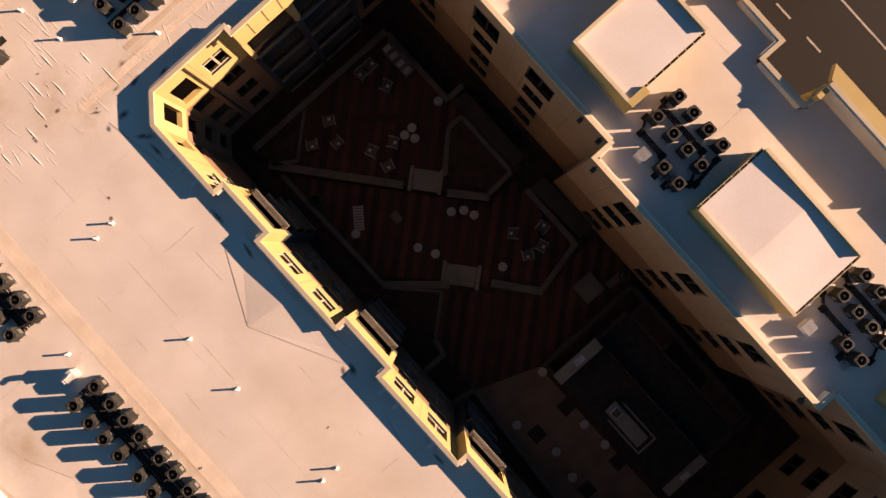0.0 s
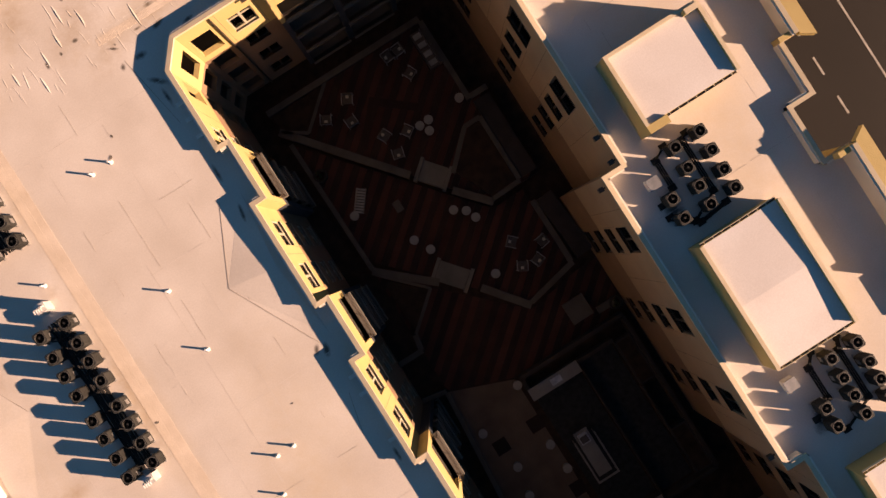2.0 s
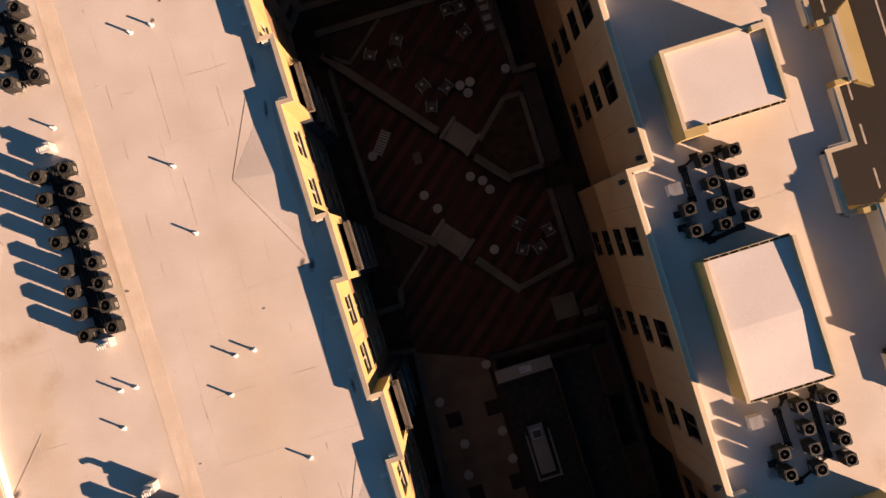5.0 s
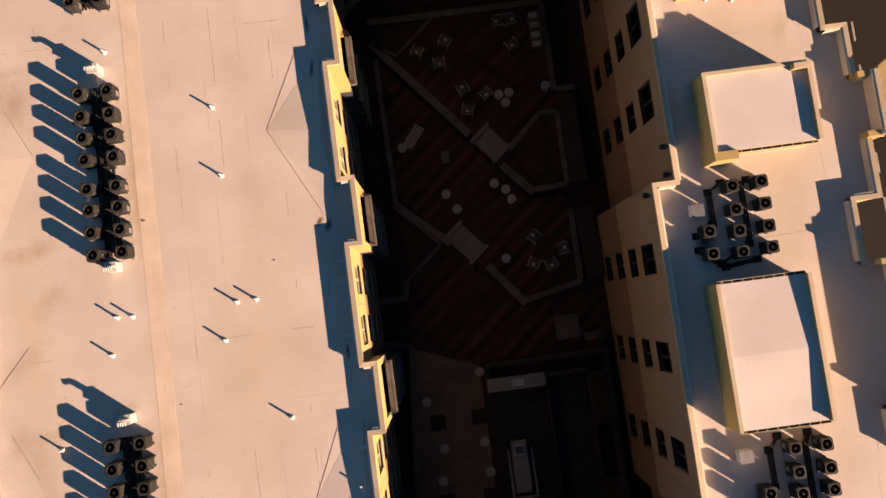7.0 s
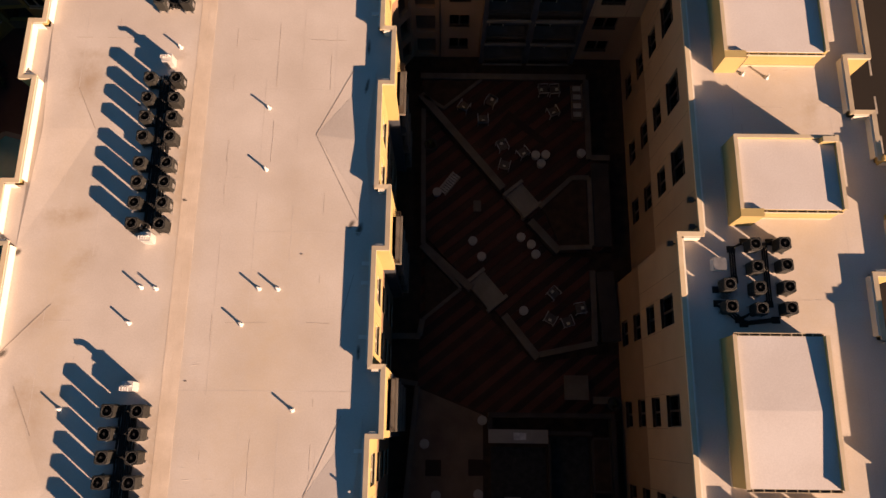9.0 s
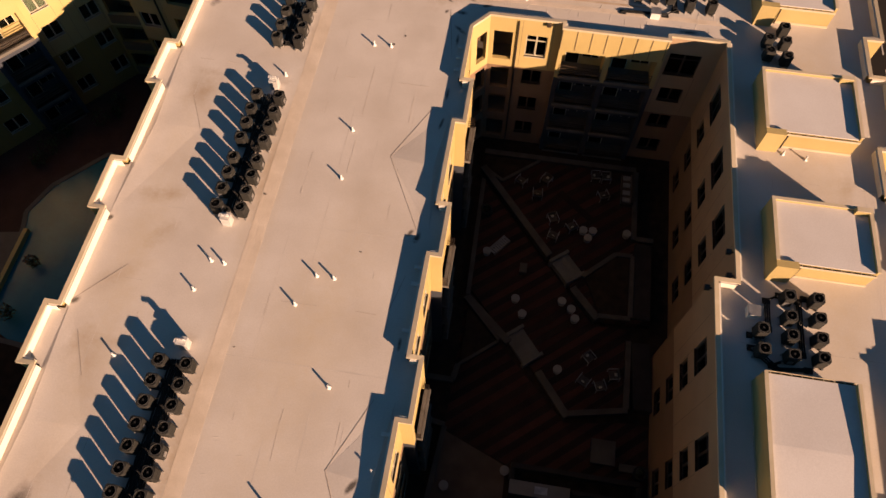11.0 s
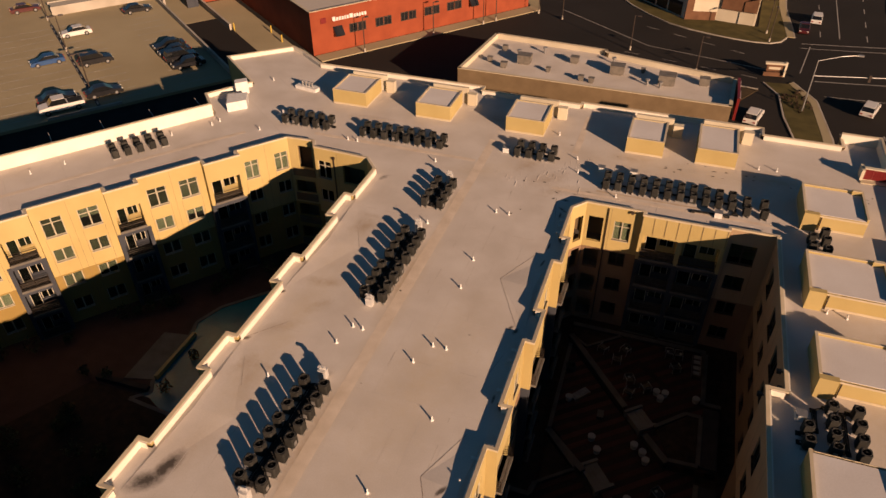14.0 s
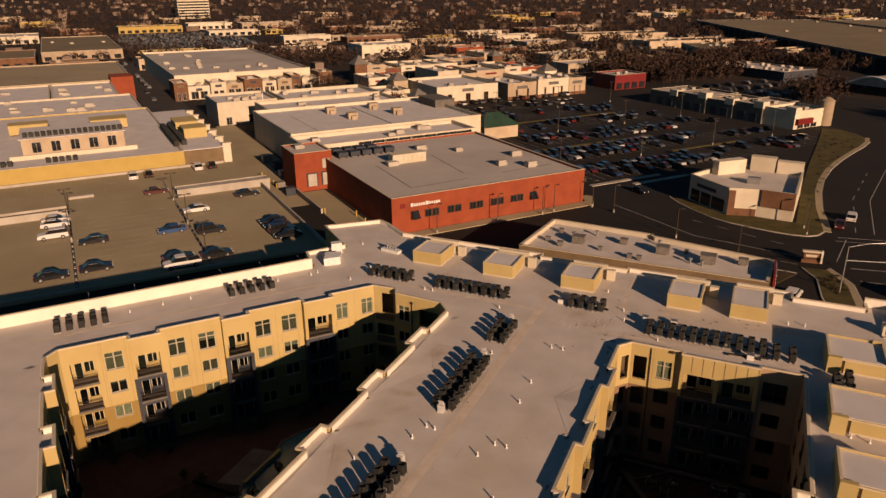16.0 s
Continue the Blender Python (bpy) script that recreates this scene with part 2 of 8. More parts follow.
M_WHITE = surface("white_pvc", (0.510, 0.503, 0.473), (0.600, 0.593, 0.570), 3, 0.5, 0, 40)
M_ASPHALT = surface("asphalt", (0.0098, 0.0081, 0.0067), (0.0178, 0.0146, 0.0122), 0.08, 0.9, 0.4, 25, mottle=0.7)
M_DECK = surface("parking_deck_concrete", (0.25, 0.206, 0.122), (0.335, 0.285, 0.18), 0.1, 0.9, 0.3, 20, mottle=0.7)
M_CONC = surface("pale_concrete", (0.270, 0.240, 0.195), (0.375, 0.345, 0.292), 0.3, 0.85, 0.3, 25)
M_LINE = surface("road_paint", (0.22, 0.207, 0.184), (0.36, 0.345, 0.318), 2, 0.8, 0.1, 30)
M_YLINE = surface("yellow_road_paint", (0.338, 0.240, 0.038), (0.413, 0.300, 0.068), 2, 0.8, 0.1, 30)
M_GRASS = surface("winter_grass", (0.038, 0.034, 0.0090), (0.094, 0.075, 0.024), 0.35, 0.95, 0.5, 12, mottle=0.6)
M_BERM = surface("brown_winter_berm", (0.026, 0.018, 0.008), (0.062, 0.042, 0.019), 0.4, 0.95, 0.5, 12, mottle=0.6)
M_EARTH = surface("far_ground", (0.012, 0.008, 0.006), (0.029, 0.019, 0.013), 0.02, 0.95, 0.3, 3, mottle=0.5)
M_RED = surface("red_brick_wall", (0.180, 0.039, 0.0165), (0.232, 0.053, 0.022), 0.4, 0.85, 0.3, 30)
M_BRICK = surface("brown_brick", (0.098, 0.049, 0.026), (0.150, 0.075, 0.041), 0.6, 0.85, 0.3, 30)
M_TAN = surface("tan_stucco", (0.285, 0.225, 0.150), (0.375, 0.300, 0.210), 0.3, 0.85, 0.2, 30, spread=0.2)
M_WSTUC = surface("white_stucco", (0.427, 0.379, 0.281), (0.517, 0.465, 0.360), 0.3, 0.85, 0.2, 30, spread=0.1)
M_GREYROOF = surface("grey_gravel_roof", (0.36, 0.328, 0.293), (0.465, 0.43, 0.388), 0.07, 0.9, 0.35, 8, spread=0.15, mottle=0.6)
M_BROWNROOF = surface("tan_gravel_roof", (0.135, 0.108, 0.064), (0.190, 0.154, 0.094), 0.05, 0.9, 0.3, 8, spread=0.2, mottle=0.6)
M_TANROOF = surface("pale_tan_gravel_roof", (0.235, 0.192, 0.120), (0.315, 0.262, 0.170), 0.06, 0.9, 0.3, 8, mottle=0.6)
M_OLDROAD = surface("worn_grey_asphalt", (0.030, 0.027, 0.0235), (0.047, 0.042, 0.037), 0.12, 0.9, 0.3, 20, mottle=0.7)
M_FARHOUSE = surface("far_house_paint", (0.075, 0.051, 0.038), (0.225, 0.176, 0.135), 0.02, 0.9, 0, 2, island=0.7, mottle=0.5)
M_GREENROOF = surface("green_metal_roof", (0.0150, 0.038, 0.022), (0.026, 0.056, 0.034), 0.5, 0.5, 0.1, 20)
M_DKGLASS = surface("dark_shop_glass", (0.0090, 0.0097, 0.0112), (0.022, 0.022, 0.024), 0.5, 0.12, 0, 20)
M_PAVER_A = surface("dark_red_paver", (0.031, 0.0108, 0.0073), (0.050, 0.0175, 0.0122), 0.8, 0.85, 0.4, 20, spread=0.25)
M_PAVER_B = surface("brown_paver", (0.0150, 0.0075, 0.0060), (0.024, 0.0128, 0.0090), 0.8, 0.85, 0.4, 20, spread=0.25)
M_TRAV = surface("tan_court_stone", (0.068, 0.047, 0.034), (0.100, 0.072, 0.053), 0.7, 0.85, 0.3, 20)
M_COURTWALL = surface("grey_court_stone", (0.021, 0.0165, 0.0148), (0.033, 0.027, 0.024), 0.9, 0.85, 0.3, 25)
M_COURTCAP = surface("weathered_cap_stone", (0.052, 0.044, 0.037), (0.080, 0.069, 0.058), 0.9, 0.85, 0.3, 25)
M_WORKTOP = surface("pale_stone_worktop", (0.105, 0.094, 0.084), (0.150, 0.137, 0.124), 0.9, 0.6, 0.1, 30)
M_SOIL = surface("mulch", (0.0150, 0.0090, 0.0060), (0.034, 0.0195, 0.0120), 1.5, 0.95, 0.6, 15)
M_LEAF = surface("dark_foliage", (0.0135, 0.021, 0.0075), (0.045, 0.053, 0.0195), 1.2, 0.7, 0.2, 30, island=0.5)
M_TWIG = surface("winter_twigs", (0.0180, 0.0105, 0.0078), (0.046, 0.0275, 0.0190), 0.5, 0.95, 0.2, 10, island=0.5)
M_BARK = surface("bark", (0.038, 0.026, 0.0180), (0.068, 0.049, 0.034), 3, 0.9, 0.4, 30)
M_OLIVE = surface("yellow_stucco", (0.31, 0.225, 0.062), (0.37, 0.275, 0.085), 0.35, 0.85, 0.25, 60, mottle=0.6)
M_BROWNWALL = surface("brown_stucco", (0.12, 0.085, 0.048), (0.16, 0.115, 0.066), 0.5, 0.85, 0.25, 40)
M_RTU = surface("weathered_unit_casing", (0.112, 0.101, 0.086), (0.188, 0.169, 0.143), 1.5, 0.6, 0.05, 40, 0.2)
M_FARCAR = surface("far_car_paint", (0.007, 0.007, 0.008), (0.11, 0.105, 0.1), 0.3, 0.35, 0, 10, island=0.9, mottle=0.5)
M_POOLDECK = surface("reddish_pool_paver", (0.036, 0.019, 0.0155), (0.056, 0.030, 0.0245), 0.8, 0.85, 0.4, 20)
M_WATER = surface("pool_water", (0.014, 0.105, 0.135), (0.022, 0.145, 0.18), 0.4, 0.22, 0.6, 3)
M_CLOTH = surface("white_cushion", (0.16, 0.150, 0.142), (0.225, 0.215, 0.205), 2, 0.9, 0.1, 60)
M_WOOD = surface("teak", (0.120, 0.068, 0.034), (0.180, 0.105, 0.053), 4, 0.6, 0.1, 60)
M_TYRE = surface("tyre_rubber", (0.0090, 0.0090, 0.0090), (0.0165, 0.0165, 0.0165), 5, 0.85, 0, 40)
M_ALLOY = surface("alloy_rim", (0.262, 0.262, 0.262), (0.375, 0.375, 0.375), 5, 0.35, 0, 40, 0.7)
M_CARGLASS = surface("car_glass", (0.0060, 0.0067, 0.0075), (0.0120, 0.0128, 0.0135), 2, 0.06, 0, 20)
M_LAMPLENS = surface("lamp_lens", (0.375, 0.375, 0.345), (0.488, 0.480, 0.450), 4, 0.2, 0, 30)
M_TAIL = surface("tail_lens", (0.188, 0.0090, 0.0075), (0.255, 0.0150, 0.0112), 4, 0.25, 0, 30)
M_PAINT = paints("car_paint", [(0.375, 0.367, 0.345), (0.0090, 0.0090, 0.0105), (0.022, 0.022, 0.024), (0.07, 0.07, 0.07), (0.0105, 0.0120, 0.0165), (0.0150, 0.0150, 0.0165), (0.0150, 0.026, 0.060), (0.075, 0.0090, 0.0075), (0.012, 0.012, 0.013), (0.045, 0.042, 0.036)])
M_CARBLUE = surface("blue_car_paint", (0.0150, 0.045, 0.128), (0.022, 0.060, 0.150), 1, 0.25, 0, 30)
M_CARWHITE = surface("white_car_paint", (0.495, 0.480, 0.450), (0.540, 0.525, 0.495), 1, 0.25, 0, 30)
M_CARBLACK = surface("black_car_paint", (0.0090, 0.0090, 0.0105), (0.0150, 0.0150, 0.0165), 1, 0.2, 0, 30)
M_CARRED = surface("maroon_car_paint", (0.045, 0.0090, 0.0090), (0.068, 0.0135, 0.0120), 1, 0.25, 0, 30)
M_SIGNRED = surface("red_sign_panel", (0.112, 0.0090, 0.0090), (0.150, 0.0135, 0.0120), 0.5, 0.4, 0, 30)


# ---------------------------------------------------------------- mesh tools
ID = Matrix.Identity(4)


def bx(bm, x0, x1, y0, y1, z0, z1, m=ID, mi=0):
    v = [bm.verts.new(m @ Vector(p)) for p in ((x0, y0, z0), (x1, y0, z0), (x1, y1, z0), (x0, y1, z0), (x0, y0, z1), (x1, y0, z1), (x1, y1, z1), (x0, y1, z1))]
    for f in ((3, 2, 1, 0), (4, 5, 6, 7), (0, 1, 5, 4), (1, 2, 6, 5), (2, 3, 7, 6), (3, 0, 4, 7)):
        bm.faces.new([v[i] for i in f]).material_index = mi


def prism(bm, pts, z0, z1, top=0, side=0):
    area = sum(a[0] * b[1] - b[0] * a[1] for a, b in zip(pts, pts[1:] + pts[:1]))
    if area < 0:
        pts = pts[::-1]
    lo, hi = ([bm.verts.new((p[0], p[1], z)) for p in pts] for z in (z0, z1))
    bm.faces.new(hi).material_index = top
    bm.faces.new(lo[::-1]).material_index = side
    for i in range(len(pts)):
        j = (i + 1) % len(pts)
        bm.faces.new((lo[i], lo[j], hi[j], hi[i])).material_index = side


def tube(bm, a, b, r0, r1=None, n=8, mi=0, caps=True):
    a, b, r1 = Vector(a), Vector(b), r0 if r1 is None else r1
    d = (b - a).normalized()
    s = d.orthogonal().normalized()
    t = d.cross(s)
    ra, rb = ([bm.verts.new(p + (s * math.cos(2 * math.pi * i / n) + t * math.sin(2 * math.pi * i / n)) * r) for i in range(n)] for p, r in ((a, r0), (b, max(r1, 0.001))))
    for i in range(n):
        j = (i + 1) % n
        bm.faces.new((ra[i], ra[j], rb[j], rb[i])).material_index = mi
    if caps:
        bm.faces.new(ra[::-1]).material_index = mi
        bm.faces.new(rb).material_index = mi


def ring(bm, c, r0, r1, z0, z1, n=20, mi=0):
    """A flat hoop round the z axis."""
    loops = [[bm.verts.new((c[0] + r * math.cos(2 * math.pi * i / n), c[1] + r * math.sin(2 * math.pi * i / n), z)) for i in range(n)] for r, z in ((r0, z0), (r1, z0), (r1, z1), (r0, z1))]
    for k in range(4):
        p, q = loops[k], loops[(k + 1) % 4]
        for i in range(n):
            j = (i + 1) % n
            bm.faces.new((p[i], p[j], q[j], q[i])).material_index = mi


def mesh(name, bm, mats):
    bmesh.ops.recalc_face_normals(bm, faces=bm.faces[:])
    me = bpy.data.meshes.new(name)
    bm.to_mesh(me)
    bm.free()
    for m in mats if isinstance(mats, (list, tuple)) else [mats]:
        me.materials.append(m)
    return me


def part(name, bm, mats, parent=None, label="", m=None, kind=""):
    """Links a bmesh, or a mesh that others share, as one object under a thing or a part."""
    ob = new(name, bm if isinstance(bm, bpy.types.Mesh) else mesh(name, bm, mats))
    if parent is not None:
        ob.parent = parent
    if m is not None:
        ob.matrix_basis = m
    return tagged(ob, label, kind=kind)


def parts(name, boxes, mats, parent, m=ID):
    """A part for each box."""
    for b in boxes:
        bm = bmesh.new()
        bx(bm, *b, m)
        part(name, bm, mats, parent)


def thing(name, label, category, group="", m=None, kind=""):
    ob = new(name)
    ob.empty_display_size = 0.2
    if m is not None:
        ob.matrix_basis = m
    return tagged(ob, label, category, group, kind)


def sheet(name, label, pts, mat, z0, z1, kind="structure", category="ground"):
    bm = bmesh.new()
    prism(bm, pts, z0, z1)
    return tagged(part(name, bm, mat), label, category, kind=kind)


def line_frame(p0, p1):
    """The pose of a wall from p0 to p1: x along it, y into it, z up; its outside is on the right of the way."""
    d = (Vector(p1) - Vector(p0)).normalized()
    return Matrix(((d.x, -d.y, 0, p0[0]), (d.y, d.x, 0, p0[1]), (0, 0, 1, 0), (0, 0, 0, 1)))


# ---------------------------------------------------------------- the ground
UVA = radians(52.2)                  # the second street grid, to the north
UV0 = Vector((-59.4, 65.8))
UM = Matrix.Translation((UV0.x, UV0.y, 0)) @ Matrix.Rotation(UVA, 4, "Z")


def uv(u, v):
    p = UM @ Vector((u, v, 0))
    return (p.x, p.y)


bm = bmesh.new()
bx(bm, -4000, 4000, -1500, 4500, -1.0, -0.02)
tagged(part("ground", bm, M_EARTH), "brown winter ground of the town out to the horizon", "ground", kind="structure")
bm = bmesh.new()
prism(bm, [(-140, -200), (60, -200), (45, 60), (50, 130), (64, 190), uv(240, 40), uv(215, 140), uv(60, 185), uv(-30, 330), uv(-110, 330), uv(-110, -20)], -0.02, 0.0)
tagged(part("road", bm, M_ASPHALT), "dark worn asphalt of streets and parking lots", "road", kind="structure")

# ---------------------------------------------------------------- the apartment building
FLOORS = (0.0, 2.9, 5.8, 8.75)
building = thing("apartment_building", "four-storey cream and ochre stucco apartment building with white flat roof", "apartment building")
window_cache, rail_cache = {}, {}


def window_mesh(w, h, transom, dark):
    key = (round(w, 2), round(h, 2), transom, dark)
    if key not in window_cache:
        bm = bmesh.new()
        f = 0.07
        zt = h * (0.72 if transom else 0.5)
        us, zs = (0, f, w / 2 - 0.06, w / 2 + 0.06, w - f, w), (0, f, zt - 0.03, zt + 0.03, h - f, h)
        for i in range(5):
            for k in range(5):
                if i % 2 == 0 or k in (0, 4) or k == 2 and transom:
                    bx(bm, us[i], us[i + 1], 0.0, 0.10, zs[k], zs[k + 1])
        for i in range(5):
            bx(bm, us[i], us[i + 1], -0.14, 0.0, -0.07, 0.0)
        bmesh.ops.remove_doubles(bm, verts=bm.verts[:], dist=0.001)
        frame_me = mesh("window_frame", bm, M_RAIL if dark else M_FRAME)
        panes = []
        for x0, x1 in ((f, w / 2 - 0.06), (w / 2 + 0.06, w - f)):
            bm = bmesh.new()
            bx(bm, x0, x1, 0.045, 0.055, f, h - f)
            panes.append(mesh("pane", bm, M_GLASS))
        window_cache[key] = (frame_me, panes)
    return window_cache[key]


blind_cache = {}


def window(m, w, h, transom, rnd, parent, dark=False):
    frame_me, panes = window_mesh(w, h, transom, dark)
    ob = part("window", frame_me, None, parent, "", m)
    for p in panes:
        pane = part("pane", p, None, ob)
        pane.visible_shadow = False
    drop = rnd.choice((0.25, 0.5, 0.75, 0.97, 0.97, 0.97, 0.97))
    key = (round(w, 2), round(h, 2), drop)
    if key not in blind_cache:
        bm = bmesh.new()
        n = max(3, int(h * drop / 0.12))
        for i in range(n):
            z = h - h * drop + i * h * drop / n
            bx(bm, 0.02, w - 0.02, 0.13, 0.145, z + 0.006, z + h * drop / n)
        # a dark sheet close behind the blind replaces the room's shade
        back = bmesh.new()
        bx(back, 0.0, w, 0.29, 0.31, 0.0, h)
        blind_cache[key] = (mesh("blind", bm, M_BLIND), mesh("backing", back, M_ROOMSHADE))
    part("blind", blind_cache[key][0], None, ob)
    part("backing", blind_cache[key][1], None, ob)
    return ob


def railing_mesh(w):
    key = round(w, 2)
    if key not in rail_cache:
        bm = bmesh.new()                                          # one welded lattice: posts, rails and broad slats
        xs = [0.0, 0.05, w * 0.5 - 0.02, w * 0.5 + 0.02, w - 0.05, w]
        zs = [0.0, 0.10, 0.15, 0.30, 0.40, 0.50, 0.60, 0.70, 0.80, 1.0, 1.06]
        vs = [[bm.verts.new((x, 0.018, z)) for z in zs] for x in xs]
        for i in range(len(xs) - 1):
            for k in range(len(zs) - 1):
                if i % 2 == 0 or k in (1, 3, 5, 7, 9):
                    bm.faces.new((vs[i][k], vs[i + 1][k], vs[i + 1][k + 1], vs[i][k + 1]))
        bmesh.ops.solidify(bm, geom=bm.faces[:], thickness=0.036)
        rail_cache[key] = mesh("railing", bm, M_RAIL)
    return rail_cache[key]


def balcony(m, w, h, rnd, parent, wall_material, depth=1.3, out=0.16):
    """A recessed balcony in an opening w wide and h high: slab with railing, back wall, door."""
    bm = bmesh.new()
    bx(bm, -0.05, w + 0.05, -out, depth + 0.2, -0.22, 0.0)
    slab = part("balcony", bm, M_SLAB, parent, "recessed balcony with bronze railing", m)
    part("railing", railing_mesh(w), None, slab, "dark bronze metal railing", Matrix.Translation((0, 0.07 - out, 0)))
    if out > 0.2:
        for x in (0.0, w):
            part("railing", railing_mesh(out - 0.1), None, slab, "", Matrix.Translation((x, 0.07 - out, 0)) @ Matrix.Rotation(math.pi / 2, 4, "Z"))
    bm = bmesh.new()
    us, zs = (0, 0.28, w * 0.45, w * 0.5, w - 0.2, w), (0, 0.7, 2.05, h)
    for i in range(5):
        for k in range(3):
            if not (i == 1 and k < 2 or i == 3 and k == 1):
                bx(bm, us[i], us[i + 1], depth, depth + 0.12, zs[k], zs[k + 1])
    bx(bm, -0.02, 0.0, 0.3, depth, 0, h)
    bx(bm, w, w + 0.02, 0.3, depth, 0, h)
    bx(bm, 0, w, 0.3, depth, h, h + 0.05)
    bmesh.ops.remove_doubles(bm, verts=bm.verts[:], dist=0.001)
    part("back_wall", bm, wall_material, slab)
    bm = bmesh.new()
    bx(bm, 0.28, w * 0.45, depth + 0.04, depth + 0.06, 0, 2.05)
    pane = part("door", bm, M_GLASS, slab, "glazed balcony door")
    bm = bmesh.new()
    bx(bm, w * 0.5, w - 0.2, depth + 0.04, depth + 0.06, 0.7, 2.05)
    part("window_pane", bm, M_GLASS, slab)
    bm = bmesh.new()
    for x in (0.28, w * 0.45 - 0.06, w * 0.5, w * 0.72, w - 0.26):
        bx(bm, x, x + 0.06, depth - 0.02, depth + 0.0, 0 if x < w * 0.46 else 0.7, 2.05)
    part("door_frame", bm, M_DOOR, slab)
    # half are blinds, half a near-black sheet for the unlit room
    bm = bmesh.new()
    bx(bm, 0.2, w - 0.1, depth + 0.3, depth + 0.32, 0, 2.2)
    part("curtain", bm, M_BLIND if rnd.random() < 0.5 else M_ROOMSHADE, slab)


def facade(p0, p1, holes, name, scheme, z1=ZP, thick=0.3, parent=building, z0=0.0, joints=()):
    """A wall with real openings. scheme: rows (height from, height to, material index)."""
    m = line_frame(p0, p1)
    length = (Vector(p1) - Vector(p0)).length
    us = sorted({0.0, length, *[round(h[0], 3) for h in holes], *[round(h[1], 3) for h in holes]})
    zs = sorted({z0, z1, ZR, *[round(h[2], 3) for h in holes], *[round(h[3], 3) for h in holes], *[s[0] for s in scheme if z0 < s[0] < z1]})
    bm = bmesh.new()

    def quad(pts, mi):
        bm.faces.new([bm.verts.new(m @ Vector(p)) for p in pts]).material_index = mi

    for ua, ub in zip(us, us[1:]):
        for za, zb in zip(zs, zs[1:]):
            cu, cz = (ua + ub) / 2, (za + zb) / 2
            if any(h[0] < cu < h[1] and h[2] < cz < h[3] for h in holes):
                continue
            mi = [s[2] for s in scheme if s[0] <= cz][-1]
            quad(((ua, 0, za), (ub, 0, za), (ub, 0, zb), (ua, 0, zb)), mi)
            quad(((ub, thick, za), (ua, thick, za), (ua, thick, zb), (ub, thick, zb)), 3 if cz > ZR else mi)
    for a, b, c, d in holes:
        mi = [s[2] for s in scheme if s[0] <= (c + d) / 2][-1]
        for p, q in (((a, c), (b, c)), ((b, c), (b, d)), ((b, d), (a, d)), ((a, d), (a, c))):
            quad(((p[0], 0, p[1]), (q[0], 0, q[1]), (q[0], thick, q[1]), (p[0], thick, p[1])), mi)
    quad(((0, 0, z1), (length, 0, z1), (length, thick, z1), (0, thick, z1)), 3)
    bmesh.ops.remove_doubles(bm, verts=bm.verts[:], dist=0.001)
    me = bpy.data.meshes.new(name)
    bm.to_mesh(me)
    bm.free()
    for mat in (M_CREAM, M_OCHRE, M_SLATE, M_FLASHING_LIT, M_TANWALL, M_TERRA_SHADE):
        me.materials.append(mat)
    wall = new(name, me)
    wall.parent = parent
    if joints:
        bm = bmesh.new()
        for u, za, zb in joints:
            bx(bm, u - 0.012, u + 0.012, -0.004, 0.01, za, zb, m)
        part("panel_joint", bm, M_JOINT, wall)
    return wall, m


CREAM_OCHRE = ((0.0, 9.99, 1), (5.65, 9.99, 0))       # ochre on the lower two storeys, cream above
SLATE_BAY = ((0.0, 9.99, 2), (8.55, 9.99, 0))
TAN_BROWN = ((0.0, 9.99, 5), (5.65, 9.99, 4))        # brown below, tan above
CREAM_OVER_SHADE = ((0.0, 9.99, 5), (8.55, 9.99, 0))       # cream on the top storey alone; the brown below is painted shade


def window_rows(u, w=1.6, top_w=2.0):
    """The openings of one column of windows centred at u: three storeys of low windows and tall ones on top."""
    return [(u - (top_w if f == 3 else w) / 2, u + (top_w if f == 3 else w) / 2, z + (1.0 if f == 3 else 1.27), z + (2.95 if f == 3 else 2.6)) for f, z in enumerate(FLOORS)]


def wall_with_windows(p0, p1, centres, name="wall", scheme=CREAM_OCHRE, rnd=random.Random(1), top_w=2.0, w=1.6):
    holes = [h for c in centres for h in window_rows(c, w, top_w)]
    length = (Vector(p1) - Vector(p0)).length
    js = []
    if length > 2.5:
        edges = sorted([0.0, length, *centres])
        js = [((a + b) / 2, 0.1, ZP - 0.15) for a, b in zip(edges, edges[1:]) if b - a > 2.2]
        js += [(c + s * (top_w / 2 + 0.08), 0.2, 9.6) for c in centres for s in (-1, 1)]
    wall, m = facade(p0, p1, holes, name, scheme, joints=js)
    for a, b, c, d in holes:
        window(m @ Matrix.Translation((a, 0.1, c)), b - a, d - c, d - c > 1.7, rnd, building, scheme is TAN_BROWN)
    return wall


def bay_with_balconies(p0, p1, name="balcony_bay", scheme=SLATE_BAY, rnd=random.Random(2), spans=None, out=0.16):
    length = (Vector(p1) - Vector(p0)).length
    spans = spans or [(0.35, length - 0.35)]
    holes = [(a, b, z, z + 2.3) for a, b in spans for z in [f + 0.06 for f in FLOORS]]
    wall, m = facade(p0, p1, holes, name, scheme, thick=0.25)
    for a, b, c, d in holes:
        balcony(m @ Matrix.Translation((a, 0, c)), b - a, d - c, rnd, building, M_CREAM if c > 8 or scheme is CREAM_OCHRE else M_SLATE, out=out)


